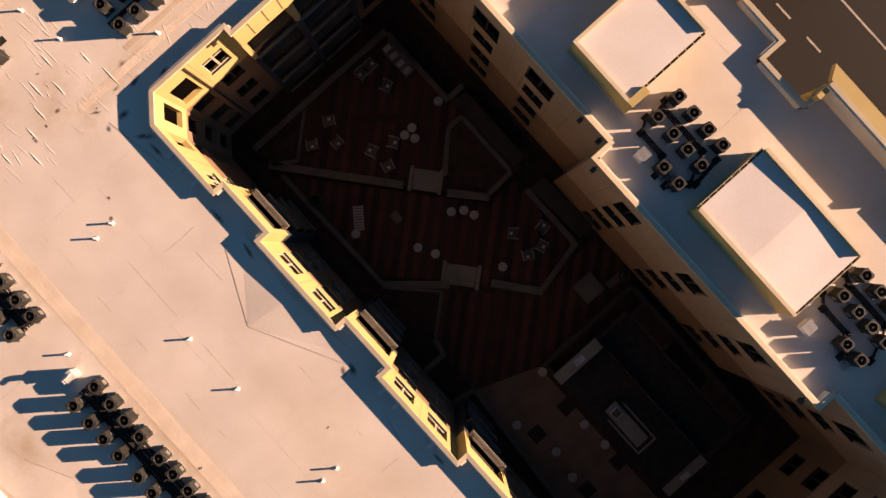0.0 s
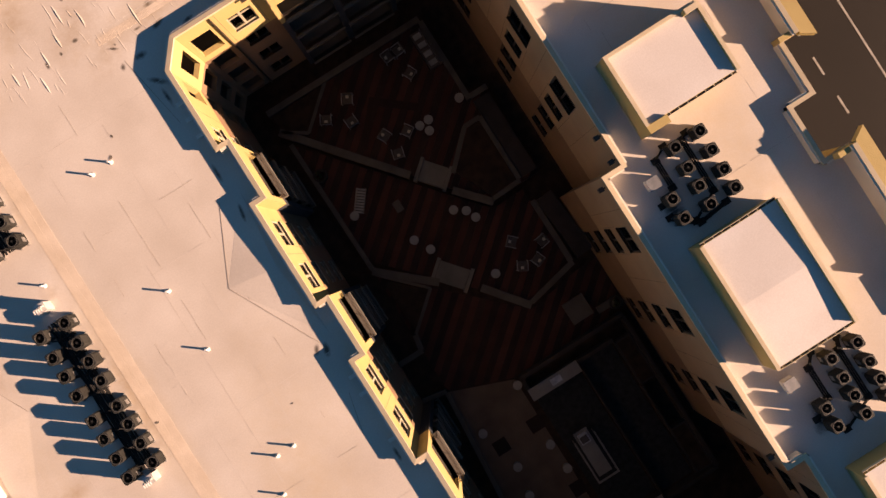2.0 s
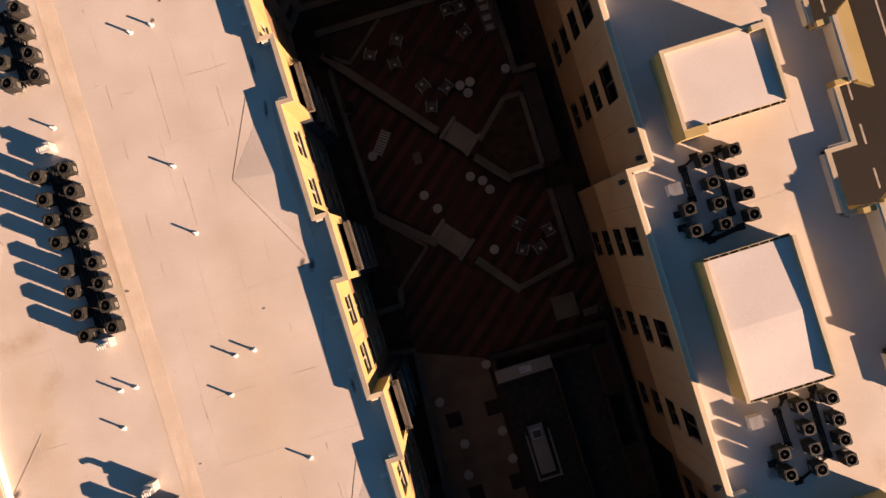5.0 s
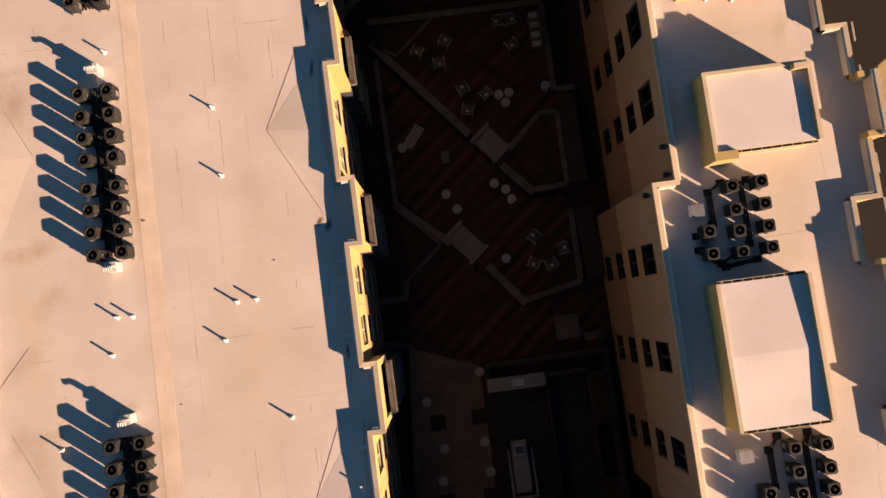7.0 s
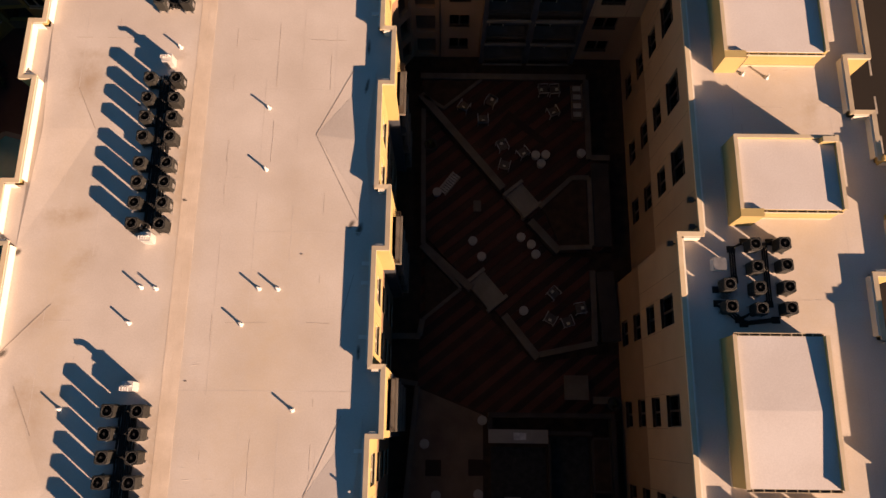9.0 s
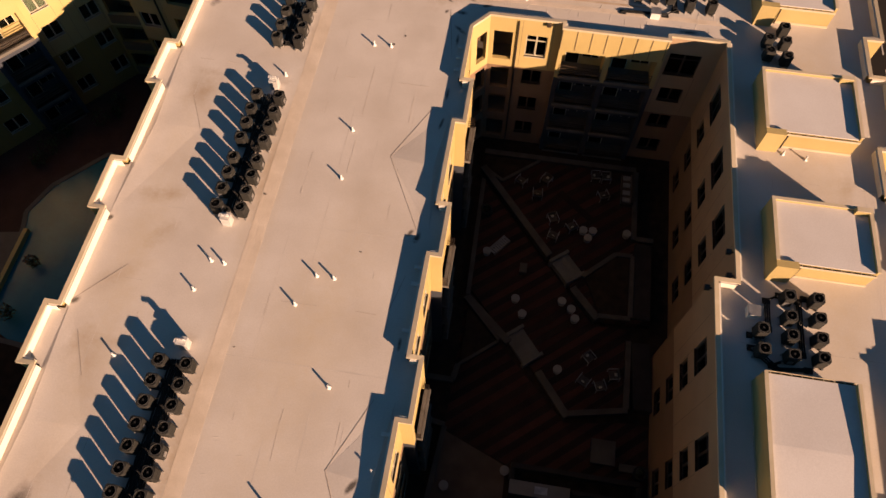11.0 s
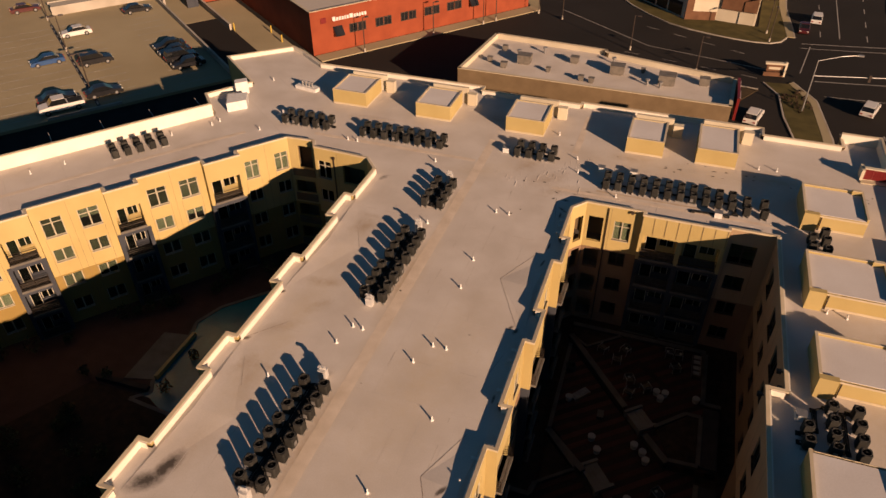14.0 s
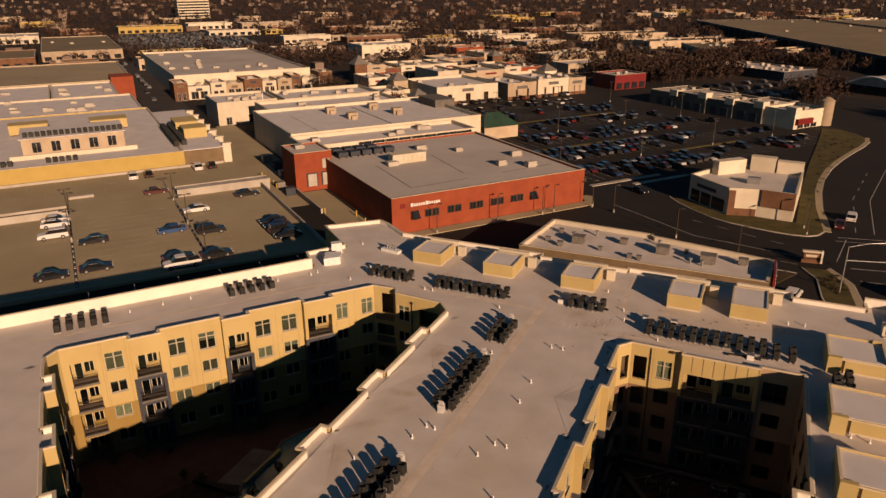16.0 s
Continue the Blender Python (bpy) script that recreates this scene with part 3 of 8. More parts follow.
def offset_loop(points, off):
    """A closed outline moved sideways; the outside is on the right of the way."""
    pts, out = [Vector(p) for p in points], []
    for i, p in enumerate(pts):
        d0, d1 = (p - pts[i - 1]).normalized(), (pts[(i + 1) % len(pts)] - p).normalized()
        n0, n1 = Vector((d0.y, -d0.x)), Vector((d1.y, -d1.x))
        out.append(tuple(p + (n0 + n1) * (off / max(0.3, 1 + n0.dot(n1)))))
    return out


def coping(points, closed, name="coping", z=ZP, out=0.04, inn=0.2, thick=0.06):
    """A mitred metal cap along a parapet; the outside is on the right of the way."""
    n = len(points)
    pts = [Vector(p) for p in points]

    def shifted(i, off):
        dirs = []
        if closed or i > 0:
            dirs.append((pts[i] - pts[i - 1]).normalized())
        if closed or i < n - 1:
            dirs.append((pts[(i + 1) % n] - pts[i]).normalized())
        nor = [Vector((d.y, -d.x)) for d in dirs]
        if len(nor) == 1:
            return pts[i] + nor[0] * off
        s = nor[0] + nor[1]
        return pts[i] + s * (off / max(0.3, 1 + nor[0].dot(nor[1])))

    bm = bmesh.new()
    rows = [[bm.verts.new((*shifted(i, o), h)) for o, h in ((out, z - 0.10), (out, z + thick), (-inn, z + thick - 0.02), (-inn, z - 0.06))] for i in range(n)]
    for i in range(n if closed else n - 1):
        a, b = rows[i], rows[(i + 1) % n]
        for k in range(4):
            bm.faces.new((a[k], b[k], b[(k + 1) % 4], a[(k + 1) % 4]))
    return part(name, bm, M_CAP, building, "pale metal parapet coping")


rw = random.Random(7)

# the paved court: its west side, with window walls and projecting balcony bays
XW, XB = -6.58, -5.93
court = [(XW, -26.0)]
segs = []
for y0, y1, kind in ((-26.0, -20.9, "W"), (-20.9, -17.5, "B"), (-17.5, -11.8, "W"), (-11.8, -8.4, "B"), (-8.4, -2.68, "W"), (-2.68, 0.73, "B"), (0.73, 6.45, "W"), (6.45, 9.86, "B"), (9.86, 14.3, "W")):
    x = XW if kind == "W" else XB
    if court[-1] != (x, y0):
        segs.append((court[-1], (x, y0), "R"))
        court.append((x, y0))
    segs.append(((x, y0), (x, y1), kind))
    court.append((x, y1))
CORNERS = [(-5.55, 15.55), (-0.75, 15.55), (-0.75, 15.05), (6.2, 15.05), (6.2, 15.45), (9.75, 15.45), (9.75, -1.6), (8.6, -1.6), (8.6, -18.6), (9.6, -18.6), (9.6, -26.0)]


def loggia(u0, u1):
    """Unglazed openings of the corner loggia, one a storey."""
    return [(u0, u1, z + 0.45, z + (3.05 if z > 8 else 2.5)) for z in FLOORS]


for p0, p1, kind in segs:
    length = (Vector(p1) - Vector(p0)).length
    if kind == "W" and p1[1] > 14:                                # its north end opens into the corner loggia
        holes = window_rows(1.1, 1.15, 1.15)
        wall, m = facade(p0, p1, holes + loggia(3.35, 4.25), "wall_west_court", CREAM_OVER_SHADE, joints=[(2.3, 0.1, 13.1)])
        for a, b, c, d in holes:
            window(m @ Matrix.Translation((a, 0.1, c)), b - a, d - c, d - c > 1.7, rw, building)
    elif kind == "W":
        wall_with_windows(p0, p1, [length * 0.27, length * 0.73], "wall_west_court", CREAM_OVER_SHADE, rnd=rw, w=1.5, top_w=1.55)
    elif kind == "B":
        bay_with_balconies(p0, p1, "balcony_bay", rnd=rw, out=0.38)
    else:
        facade(p0, p1, [], "bay_return", SLATE_BAY)
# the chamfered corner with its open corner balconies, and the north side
facade((XW, 14.3), CORNERS[0], loggia(0.5, 1.4), "wall_corner_court", CREAM_OVER_SHADE)
north_holes = [(a - 0.5, b - 0.5, c, d) for a, b, c, d in window_rows(3.75, 1.4, 1.45)]
wall, m = facade(CORNERS[0], CORNERS[1], north_holes + loggia(0.3, 1.6), "wall_north_court", CREAM_OVER_SHADE, joints=[(2.2, 0.1, 13.1), (4.3, 0.1, 13.1)])
# the lower three get dark frames in place of the shade on them
for i, (a, b, c, d) in enumerate(north_holes):
    window(m @ Matrix.Translation((a, 0.1, c)), b - a, d - c, i == 3, rw, building, i < 3)
for z in FLOORS:                                                  # a floor and a back wall behind the openings, its brown painted as the shade inside
    bm = bmesh.new()
    prism(bm, [(-6.89, 12.8), (-6.89, 14.42), (-5.72, 15.86), (-3.6, 15.86), (-3.6, 17.4), (-8.2, 17.4), (-8.2, 12.8)], z - 0.12, z + 0.04)
    deck = part("loggia_floor", bm, M_SLAB, building, "concrete floor of the open corner loggia")
    bm = bmesh.new()
    for b in ((-8.4, -8.2, 12.8, 17.4), (-8.2, -3.6, 17.4, 17.6), (-3.6, -3.4, 15.86, 17.4), (-8.2, -6.89, 12.6, 12.8)):
        bx(bm, *b, z + 0.04, z + (3.58 if z > 8 else 2.78))
    part("back_wall", bm, M_BROWNWALL, deck)
    bm = bmesh.new()
    bx(bm, -8.19, -8.15, 13.6, 16.4, z + 0.1, z + 2.3)
    part("glazed_door", bm, M_DKGLASS, deck)
bm = bmesh.new()
tube(bm, (-3.62, 15.48, 0.1), (-3.62, 15.48, 12.9), 0.055, n=8)
part("downspout", bm, M_RAIL, building, "bronze downspout beside the corner loggia")
facade(CORNERS[1], CORNERS[2], [], "wall_return", CREAM_OVER_SHADE)
bay_with_balconies(CORNERS[2], CORNERS[3], "balcony_bay", rnd=rw, spans=[(0.3, 3.15), (3.55, 6.6)])
parts("batten", [(CORNERS[2][0] + 0.03 + i * 0.97, CORNERS[2][0] + 0.07 + i * 0.97, 15.02, 15.06, 11.3, 13.1) for i in range(8)], M_JOINT, building)
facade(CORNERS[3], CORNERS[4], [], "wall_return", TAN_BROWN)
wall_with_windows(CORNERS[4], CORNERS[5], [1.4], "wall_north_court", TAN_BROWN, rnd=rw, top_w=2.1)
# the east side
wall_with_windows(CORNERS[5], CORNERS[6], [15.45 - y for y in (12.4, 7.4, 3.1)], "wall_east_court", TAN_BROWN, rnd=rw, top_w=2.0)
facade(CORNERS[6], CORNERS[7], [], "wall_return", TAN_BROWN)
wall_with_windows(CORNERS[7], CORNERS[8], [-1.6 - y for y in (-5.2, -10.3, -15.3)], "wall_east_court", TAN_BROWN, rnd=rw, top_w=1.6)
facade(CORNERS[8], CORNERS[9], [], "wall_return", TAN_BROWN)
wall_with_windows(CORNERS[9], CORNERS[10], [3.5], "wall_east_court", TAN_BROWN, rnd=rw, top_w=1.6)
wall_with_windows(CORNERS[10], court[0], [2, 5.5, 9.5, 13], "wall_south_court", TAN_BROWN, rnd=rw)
court_outline = court + CORNERS
coping(court_outline, True)

# the pool court
XP, XQ = -25.2, -25.95
ND = Vector((0.6205, 0.784))
NN = Vector((0.784, -0.6205))
F0 = Vector((-52.4, -3.5))
pool = [(XP, 14.7)]
psegs = []
y = 14.7
for y0, y1, kind in ((14.7, 10.1, "W"), (10.1, 6.55, "B"), (6.55, 0.85, "W"), (0.85, -2.65, "B"), (-2.65, -8.4, "W"), (-8.4, -11.85, "B"), (-11.85, -17.6, "W"), (-17.6, -21.05, "B"), (-21.05, -26.8, "W"), (-26.8, -30.2, "B"), (-30.2, -34.4, "W")):
    x = XP if kind == "W" else XQ
    if pool[-1] != (x, y0):
        psegs.append((pool[-1], (x, y0), "R"))
        pool.append((x, y0))
    psegs.append(((x, y0), (x, y1), kind))
    pool.append((x, y1))
# its south-west side, at right angles to the street grid of the north
S0, SD = Vector((XP, -34.4)), Vector((-0.784, 0.6205))
SN = Vector((0.6205, 0.784))
for a, b, kind in ((0, 5.6, "W"), (5.6, 8.8, "B"), (8.8, 14.6, "W"), (14.6, 17.8, "B"), (17.8, 23.6, "W"), (23.6, 26.8, "B"), (26.8, 32.6, "W"), (32.6, 35.6, "B"), (35.6, 38.2, "W")):
    off = SN * (0.9 if kind == "B" else 0.0)
    p, q = tuple(S0 + SD * a + off), tuple(S0 + SD * b + off)
    if (Vector(pool[-1]) - Vector(p)).length > 0.01:
        psegs.append((pool[-1], p, "R"))
        pool.append(p)
    psegs.append((p, q, kind))
    pool.append(q)
# the sunlit north-west side
psegs.append((pool[-1], tuple(F0 + ND * -7.2 + NN * 1.0), "R"))
pool.append(tuple(F0 + ND * -7.2 + NN * 1.0))
psegs.append((pool[-1], tuple(F0 + ND * -6.2 + NN * 0.0), "R"))
pool.append(tuple(F0 + ND * -6.2))
for a, b, kind in ((-6.2, 0.0, "C"), (0.0, 3.1, "B"), (3.1, 9.2, "W"), (9.2, 12.2, "B"), (12.2, 18.1, "W"), (18.1, 21.6, "B"), (21.6, 26.8, "A")):
    off = NN * (0.9 if kind == "B" else 0.0)
    p, q = tuple(F0 + ND * a + off), tuple(F0 + ND * b + off)
    if (Vector(pool[-1]) - Vector(p)).length > 0.01:
        psegs.append((pool[-1], p, "R"))
        pool.append(p)
    psegs.append((p, q, kind))
    pool.append(q)
for q, kind in (((-33.0, 17.7), "L"), ((-32.4, 16.65), "R"), ((-26.6, 16.3), "N")):
    psegs.append((pool[-1], q, kind))
    pool.append(q)
psegs.append((pool[-1], pool[0], "R"))
for p0, p1, kind in psegs:
    length = (Vector(p1) - Vector(p0)).length
    if kind == "W":
        wall_with_windows(p0, p1, [length * 0.24, length * 0.74] if length > 4 else [length / 2], "wall_pool_court", rnd=rw, top_w=1.75, w=1.65)
    elif kind == "B":
        bay_with_balconies(p0, p1, "balcony_bay", rnd=rw)
    elif kind == "A":
        wall_with_windows(p0, p1, [1.22, 4.3], "wall_pool_court", rnd=rw, top_w=1.4, w=1.4)
    elif kind == "L":                                             # open corner balconies behind brown fronts
        wall, m = facade(p0, p1, [(0.9 if z > 8 else 0.3, 2.5, z + 1.0, z + (3.6 if z > 8 else 2.5)) for z in FLOORS], "wall_pool_corner", CREAM_OCHRE)
        for z in FLOORS:
            bm = bmesh.new()
            bx(bm, 0.2, 2.6, -0.06, -0.004, z + 0.1, z + 0.98, m)
            part("balcony_front", bm, M_BROWNWALL, wall, "brown panelled balcony front")
        recess = [(-35.6, 17.86), (-33.2, 18.03), (-33.2, 19.5), (-35.6, 19.4)]
    elif kind == "N":
        holes = window_rows(1.02, 1.45, 1.45)
        wall, m = facade(p0, p1, holes + [(3.1, 5.5, z + 0.95, z + (2.95 if z > 8 else 2.5)) for z in FLOORS], "wall_pool_court", CREAM_OCHRE, joints=[(2.5, 0.1, 13.1)])
        for a, b, c, d in holes:
            window(m @ Matrix.Translation((a, 0.1, c)), b - a, d - c, d - c > 1.7, rw, building)
        bm = bmesh.new()
        bx(bm, 2.1, 2.2, -0.09, -0.003, 0.1, 12.2, m)
        bx(bm, 2.0, 2.3, -0.14, -0.003, 12.2, 12.45, m)
        part("downspout", bm, M_RAIL, wall, "bronze downspout under a square rainwater head")
        recess = [(-29.5, 16.8), (-26.8, 16.64), (-26.8, 18.1), (-29.5, 18.2)]
    elif kind == "C":
        cz = [(0.7, 3.0, z + 0.06, z + 2.5) for z in FLOORS]
        wz = window_rows(4.7, 1.65, 1.75)
        wall, m = facade(p0, p1, cz + wz, "wall_pool_court", CREAM_OCHRE, joints=[(3.5, 0.1, 13.1), (3.7, 5.6, 13.1), (5.9, 0.1, 13.1)])
        for a, b, c, d in cz:
            balcony(m @ Matrix.Translation((a, 0, c)), b - a, d - c, rw, building, M_OCHRE if c < 5 else M_CREAM)
        for a, b, c, d in wz:
            window(m @ Matrix.Translation((a, 0.1, c)), b - a, d - c, d - c > 1.7, rw, building)
    else:
        facade(p0, p1, [], "bay_return", SLATE_BAY if length < 1.3 else CREAM_OCHRE)
    if kind in "LN":                                              # floors and back walls behind the open balconies, brown in place of shade
        for z in FLOORS:
            bm = bmesh.new()
            prism(bm, recess, z + 0.0, z + 0.12)
            deck = part("loggia_floor", bm, M_SLAB, building, "concrete floor of an open corner balcony")
            bm = bmesh.new()
            for (xa, ya), (xb, yb) in zip(recess[1:], recess[2:] + recess[:1]):
                if abs(xa - xb) < 0.1:
                    bx(bm, xa - 0.06, xa + 0.06, min(ya, yb), max(ya, yb), z + 0.12, z + (3.58 if z > 8 else 2.78))
                else:
                    bx(bm, min(xa, xb), max(xa, xb), max(ya, yb) - 0.1, max(ya, yb) + 0.06, z + 0.12, z + (3.58 if z > 8 else 2.78))
            part("back_wall", bm, M_BROWNWALL, deck)
coping(pool, True)

# the outer walls, anticlockwise from the south-east
ZO = ZR + 0.45                       # the lower street parapet
outer = [(19.7, -62)]
for y0, y1 in ((-24.6, -21.5), (-15.7, -13.9), (-6.7, -3.7)):
    outer += [(19.7, y0), (18.35, y0), (18.35, y1), (19.7, y1)]
outer += [(19.7, -0.7), (20.4, -0.7), (20.4, 2.6), (19.5, 2.6), (19.5, 5.2), (18.4, 5.2), (18.4, 8.3), (19.7, 8.3), (19.7, 14.1), (18.6, 14.1), (18.6, 17.2), (19.7, 17.2), (19.7, 28.1), (19.7, 35.2), (16.1, 35.2), (16.1, 33.4), (9.0, 33.4), (9.0, 34.9),
          (-9.5, 34.9), (-9.5, 34.4), (-20.5, 34.4), (-20.5, 35.4), (-41.0, 35.4), (-44.8, 38.2), (-46.8, 39.2), (-53.0, 33.6), (-46.2, 28.0), (-49.4, 23.6), (-46.2, 20.2), (-66.8, -6.6), (-74.8, -16.7), (-38, -45.7), (-38, -62)]
HIGH = ((-46.2, 20.2), (-66.8, -6.6), (-74.8, -16.7))                      # the taller parapet towards the garage
TALL = {((19.7, -13.9), (19.7, -6.7)): 1.15, ((20.4, -0.7), (20.4, 2.6)): 0.85}          # street bays under a broad cornice
for p0, p1 in zip(outer, outer[1:] + outer[:1]):
    length = (Vector(p1) - Vector(p0)).length
    top = ZO
    if (p0, p1) in TALL:
        top = ZR + TALL[p0, p1]
    elif p0 in HIGH[:2]:
        top = ZR + 1.3
    elif p0 in ((19.7, 28.1), (19.7, 35.2)):
        top = ZR + 0.95
    facade(p0, p1, [], "wall_outer", CREAM_OCHRE, z1=top)
    if top > ZO:
        coping([p0, p1], False, z=top)
    if (p0, p1) in TALL:
        bm = bmesh.new()
        x, y0, y1 = p0[0], p0[1], p1[1]
        prism(bm, [(x + 0.05, y0 - 0.1), (x + 0.75, y0 - 0.55), (x + 0.75, y1 + 0.55), (x + 0.05, y1 + 0.1)], top - 0.35, top + 0.03)
        part("cornice", bm, M_CREAM, building, "broad cream stucco cornice")
        for y, s in ((y0, 1), (y1, -1)):
            bm = bmesh.new()
            bx(bm, x - 0.95, x + 0.04, min(y, y + s * 0.28), max(y, y + s * 0.28), ZR - 0.03, top - 0.11)
            part("parapet_return", bm, M_CREAM, building)
coping(outer, True, z=ZO)

# the roof: one sheet round the two courts
bm = bmesh.new()
for loop in (offset_loop(outer, -0.15), offset_loop(court_outline, -0.15), offset_loop(pool, -0.15)):
    vs = [bm.verts.new((p[0], p[1], ZR)) for p in loop]
    for i in range(len(vs)):
        bm.edges.new((vs[i], vs[(i + 1) % len(vs)]))
bmesh.ops.triangle_fill(bm, edges=bm.edges[:], use_beauty=True)
for f in bm.faces:
    if f.normal.z < 0:
        f.normal_flip()
ext = bmesh.ops.extrude_face_region(bm, geom=bm.faces[:])
for v in ext["geom"]:
    if isinstance(v, bmesh.types.BMVert):
        v.co.z -= 0.3
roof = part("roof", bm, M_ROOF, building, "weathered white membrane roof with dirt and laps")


# ---------------------------------------------------------------- on the roof
def penthouse(x0, x1, y0, y1, h=1.65):
    """A raised shaft head: stucco box with rims, a gutter where the roof sheet drains, and flashings at its foot."""
    z, R, e = ZR + h, 0.15, 0.02
    low, gable = y0 > 24, y1 - y0 > 6
    box = new("penthouse")
    box.parent = building
    tagged(box, "cream stucco roof penthouse with a pale membrane top")
    bm = bmesh.new()
    bx(bm, x0, x1, y0, y1, ZR - 0.05, z - 0.22)
    if not low and not gable:                                     # a pier at the south-west corner
        bx(bm, x0 + 0.002, x0 + 1.15, y0 - 0.42, y0, ZR - 0.05, z - 0.002)
    part("wall", bm, M_CREAM, box)
    bm = bmesh.new()
    if gable:                                                     # two slopes from a low ridge
        ym = (y0 + y1) / 2
        pts = [(y0 + 0.01, z - 0.22), (ym, z - 0.1), (y1 - 0.01, z - 0.22)]
        rows = [[bm.verts.new((x, y, k)) for y, k in [(y0 + 0.01, z - 0.25)] + pts + [(y1 - 0.01, z - 0.25)]] for x in (x0 + R, x1 - R)]
        for i in range(5):
            bm.faces.new((rows[0][i], rows[0][(i + 1) % 5], rows[1][(i + 1) % 5], rows[1][i]))
        for r in rows:
            bm.faces.new(r)
    else:
        bx(bm, x0 + R, x1 - R, y0 + (R if low else 0.02), y1 - R, z - 0.22, z - (0.1 if low else 0.17))
    part("roof_sheet", bm, M_CLEANROOF, box)
    top = z - 0.04 if low else z
    rims = [(x0, x0 + R, y0, y1, z - 0.22, top), (x1 - R, x1, y0, y1, z - 0.22, top if low else z + 0.03)]
    if not gable:
        rims.append((x0 + R, x1 - R, y1 - R, y1, z - 0.22, top))
    if low:
        rims.append((x0 + R, x1 - R, y0, y0 + R, z - 0.22, top))
    elif not gable:
        rims.append((x1 - 0.9, x1 - R, y1 - R - 0.25, y1 - R, z - 0.22, z + 0.2))
    parts("rim", rims, M_CREAM, box)
    parts("coping", [(a - e, b + e, c - e, d + e, g, g + 0.05) for a, b, c, d, _, g in rims[:2]] + [(a + e + 0.001, b - e - 0.001, c - e, d + e, g, g + 0.045) for a, b, c, d, _, g in rims[2:]], M_CAP, box)
    if low:                                                       # the parapet of the street bay behind it
        parts("parapet_piece", ((x0 + 0.3, x1 + 0.5, y1 + 0.5, y1 + 0.85, ZR - 0.02, z + 0.12), (x1 + 0.55, x1 + 1.5, y1 + 0.1, y1 + 0.75, ZR - 0.02, z - 0.35)), M_WSTUC, box)
    for y, d in ((y0, -1), (y1, 1)) if gable else () if low else ((y0, -1),):
        xa = x0 + R if gable else x0 + 1.17
        lo, hi = min(y, y + d * 0.13), max(y, y + d * 0.13)
        bm = bmesh.new()
        bx(bm, xa, x1 - 0.05, lo, hi, z - 0.36, z - 0.33)
        part("gutter_bed", bm, M_RAIL, box, "dark gutter bed")
        bm = bmesh.new()
        bx(bm, xa, x1 - 0.05, y + d * 0.13 - 0.012, y + d * 0.13 + 0.012, z - 0.36, z - 0.21)
        for i in range(int((x1 - xa) / 0.5)):
            bx(bm, xa + 0.2 + i * 0.5, xa + 0.24 + i * 0.5, min(y, y + d * 0.118), max(y, y + d * 0.118), z - 0.225, z - 0.212)
        part("gutter", bm, M_CAP, box, "pale metal gutter with straps")
    if not low:
        bm = bmesh.new()
        tube(bm, (x0 + 1.4, y0 - 0.09, ZR + 0.03), (x0 + 1.4, y0 - 0.09, z - 0.36), 0.05, n=8)
        part("downspout", bm, M_RAIL, box)
    parts("base_flashing", ((x0 + (0 if low or gable else 1.16), x1 + 0.03, y0 - 0.035, y0 - 0.004, ZR, ZR + 0.18), (x0 - 0.035, x0 - 0.004, y0, y1, ZR, ZR + 0.14), (x1 + 0.004, x1 + 0.035, y0, y1, ZR, ZR + 0.14)), M_CAP, box)


for box in ((11.4, 16.65, -0.65, 3.25), (10.45, 14.95, -13.8, -6.9), (11.35, 16.8, 8.0, 12.6), (11.6, 16.4, 18.3, 22.7), (11.2, 16.0, -27.0, -20.3),
            (-35.3, -31.4, 27.0, 31.2), (-25.6, -21.8, 26.8, 31.0), (-15.8, -11.9, 26.7, 30.9), (-3.7, -0.2, 26.2, 30.6), (2.8, 6.4, 26.2, 31.4)):
    penthouse(*box)

# the red face of the street corner, between tall white parapets
bm = bmesh.new()
bx(bm, 17.35, 19.55, 28.0, 28.3, ZR - 0.05, ZR + 1.15)
bx(bm, 17.1, 17.35, 27.75, 29.0, ZR - 0.05, ZR + 1.1)
bx(bm, 17.3, 19.72, 27.95, 28.36, ZR + 1.15, ZR + 1.24)
tower = part("corner_wall", bm, M_WSTUC, building, "white corner wall with a red panelled face")
parts("red_panel", [(17.38 + i * 0.72, 18.08 + i * 0.72, 27.96, 27.998, ZR + 0.14 + k * 0.5, ZR + 0.62 + k * 0.5) for i in range(3) for k in range(2)], M_SIGNRED, tower)
bm = bmesh.new()
bx(bm, 17.2, 19.6, 27.3, 27.9, ZR - 0.02, ZR + 0.1)
part("sill", bm, M_CAP, tower)

# air-conditioning condensers: one is built, then copied
ac = thing("condenser", "grey outdoor air-conditioning condenser with top fan", "air conditioner", "roof condensers")
bm = bmesh.new()
S, H0, H1 = 0.31, 0.16, 0.93
levels = [(H0, S)]                                                # louvred sides: a groove between every two slats
for i in range(8):
    z = H0 + 0.07 + i * 0.09
    levels += [(z, S), (z + 0.008, S - 0.01), (z + 0.03, S - 0.01), (z + 0.038, S)]
levels += [(H1 - 0.012, S), (H1, S - 0.012)]
loops = [[bm.verts.new((sx * s - (sx * 0.08 if k else 0), sy * s - (0 if k else sy * 0.08), z)) for sx, sy, k in ((1, -1, 0), (1, 1, 0), (1, 1, 1), (-1, 1, 1), (-1, 1, 0), (-1, -1, 0), (-1, -1, 1), (1, -1, 1))] for z, s in levels]
for a, b in zip(loops, loops[1:]):
    for i in range(8):
        bm.faces.new((a[i], a[(i + 1) % 8], b[(i + 1) % 8], b[i]))
bm.faces.new(loops[0][::-1])
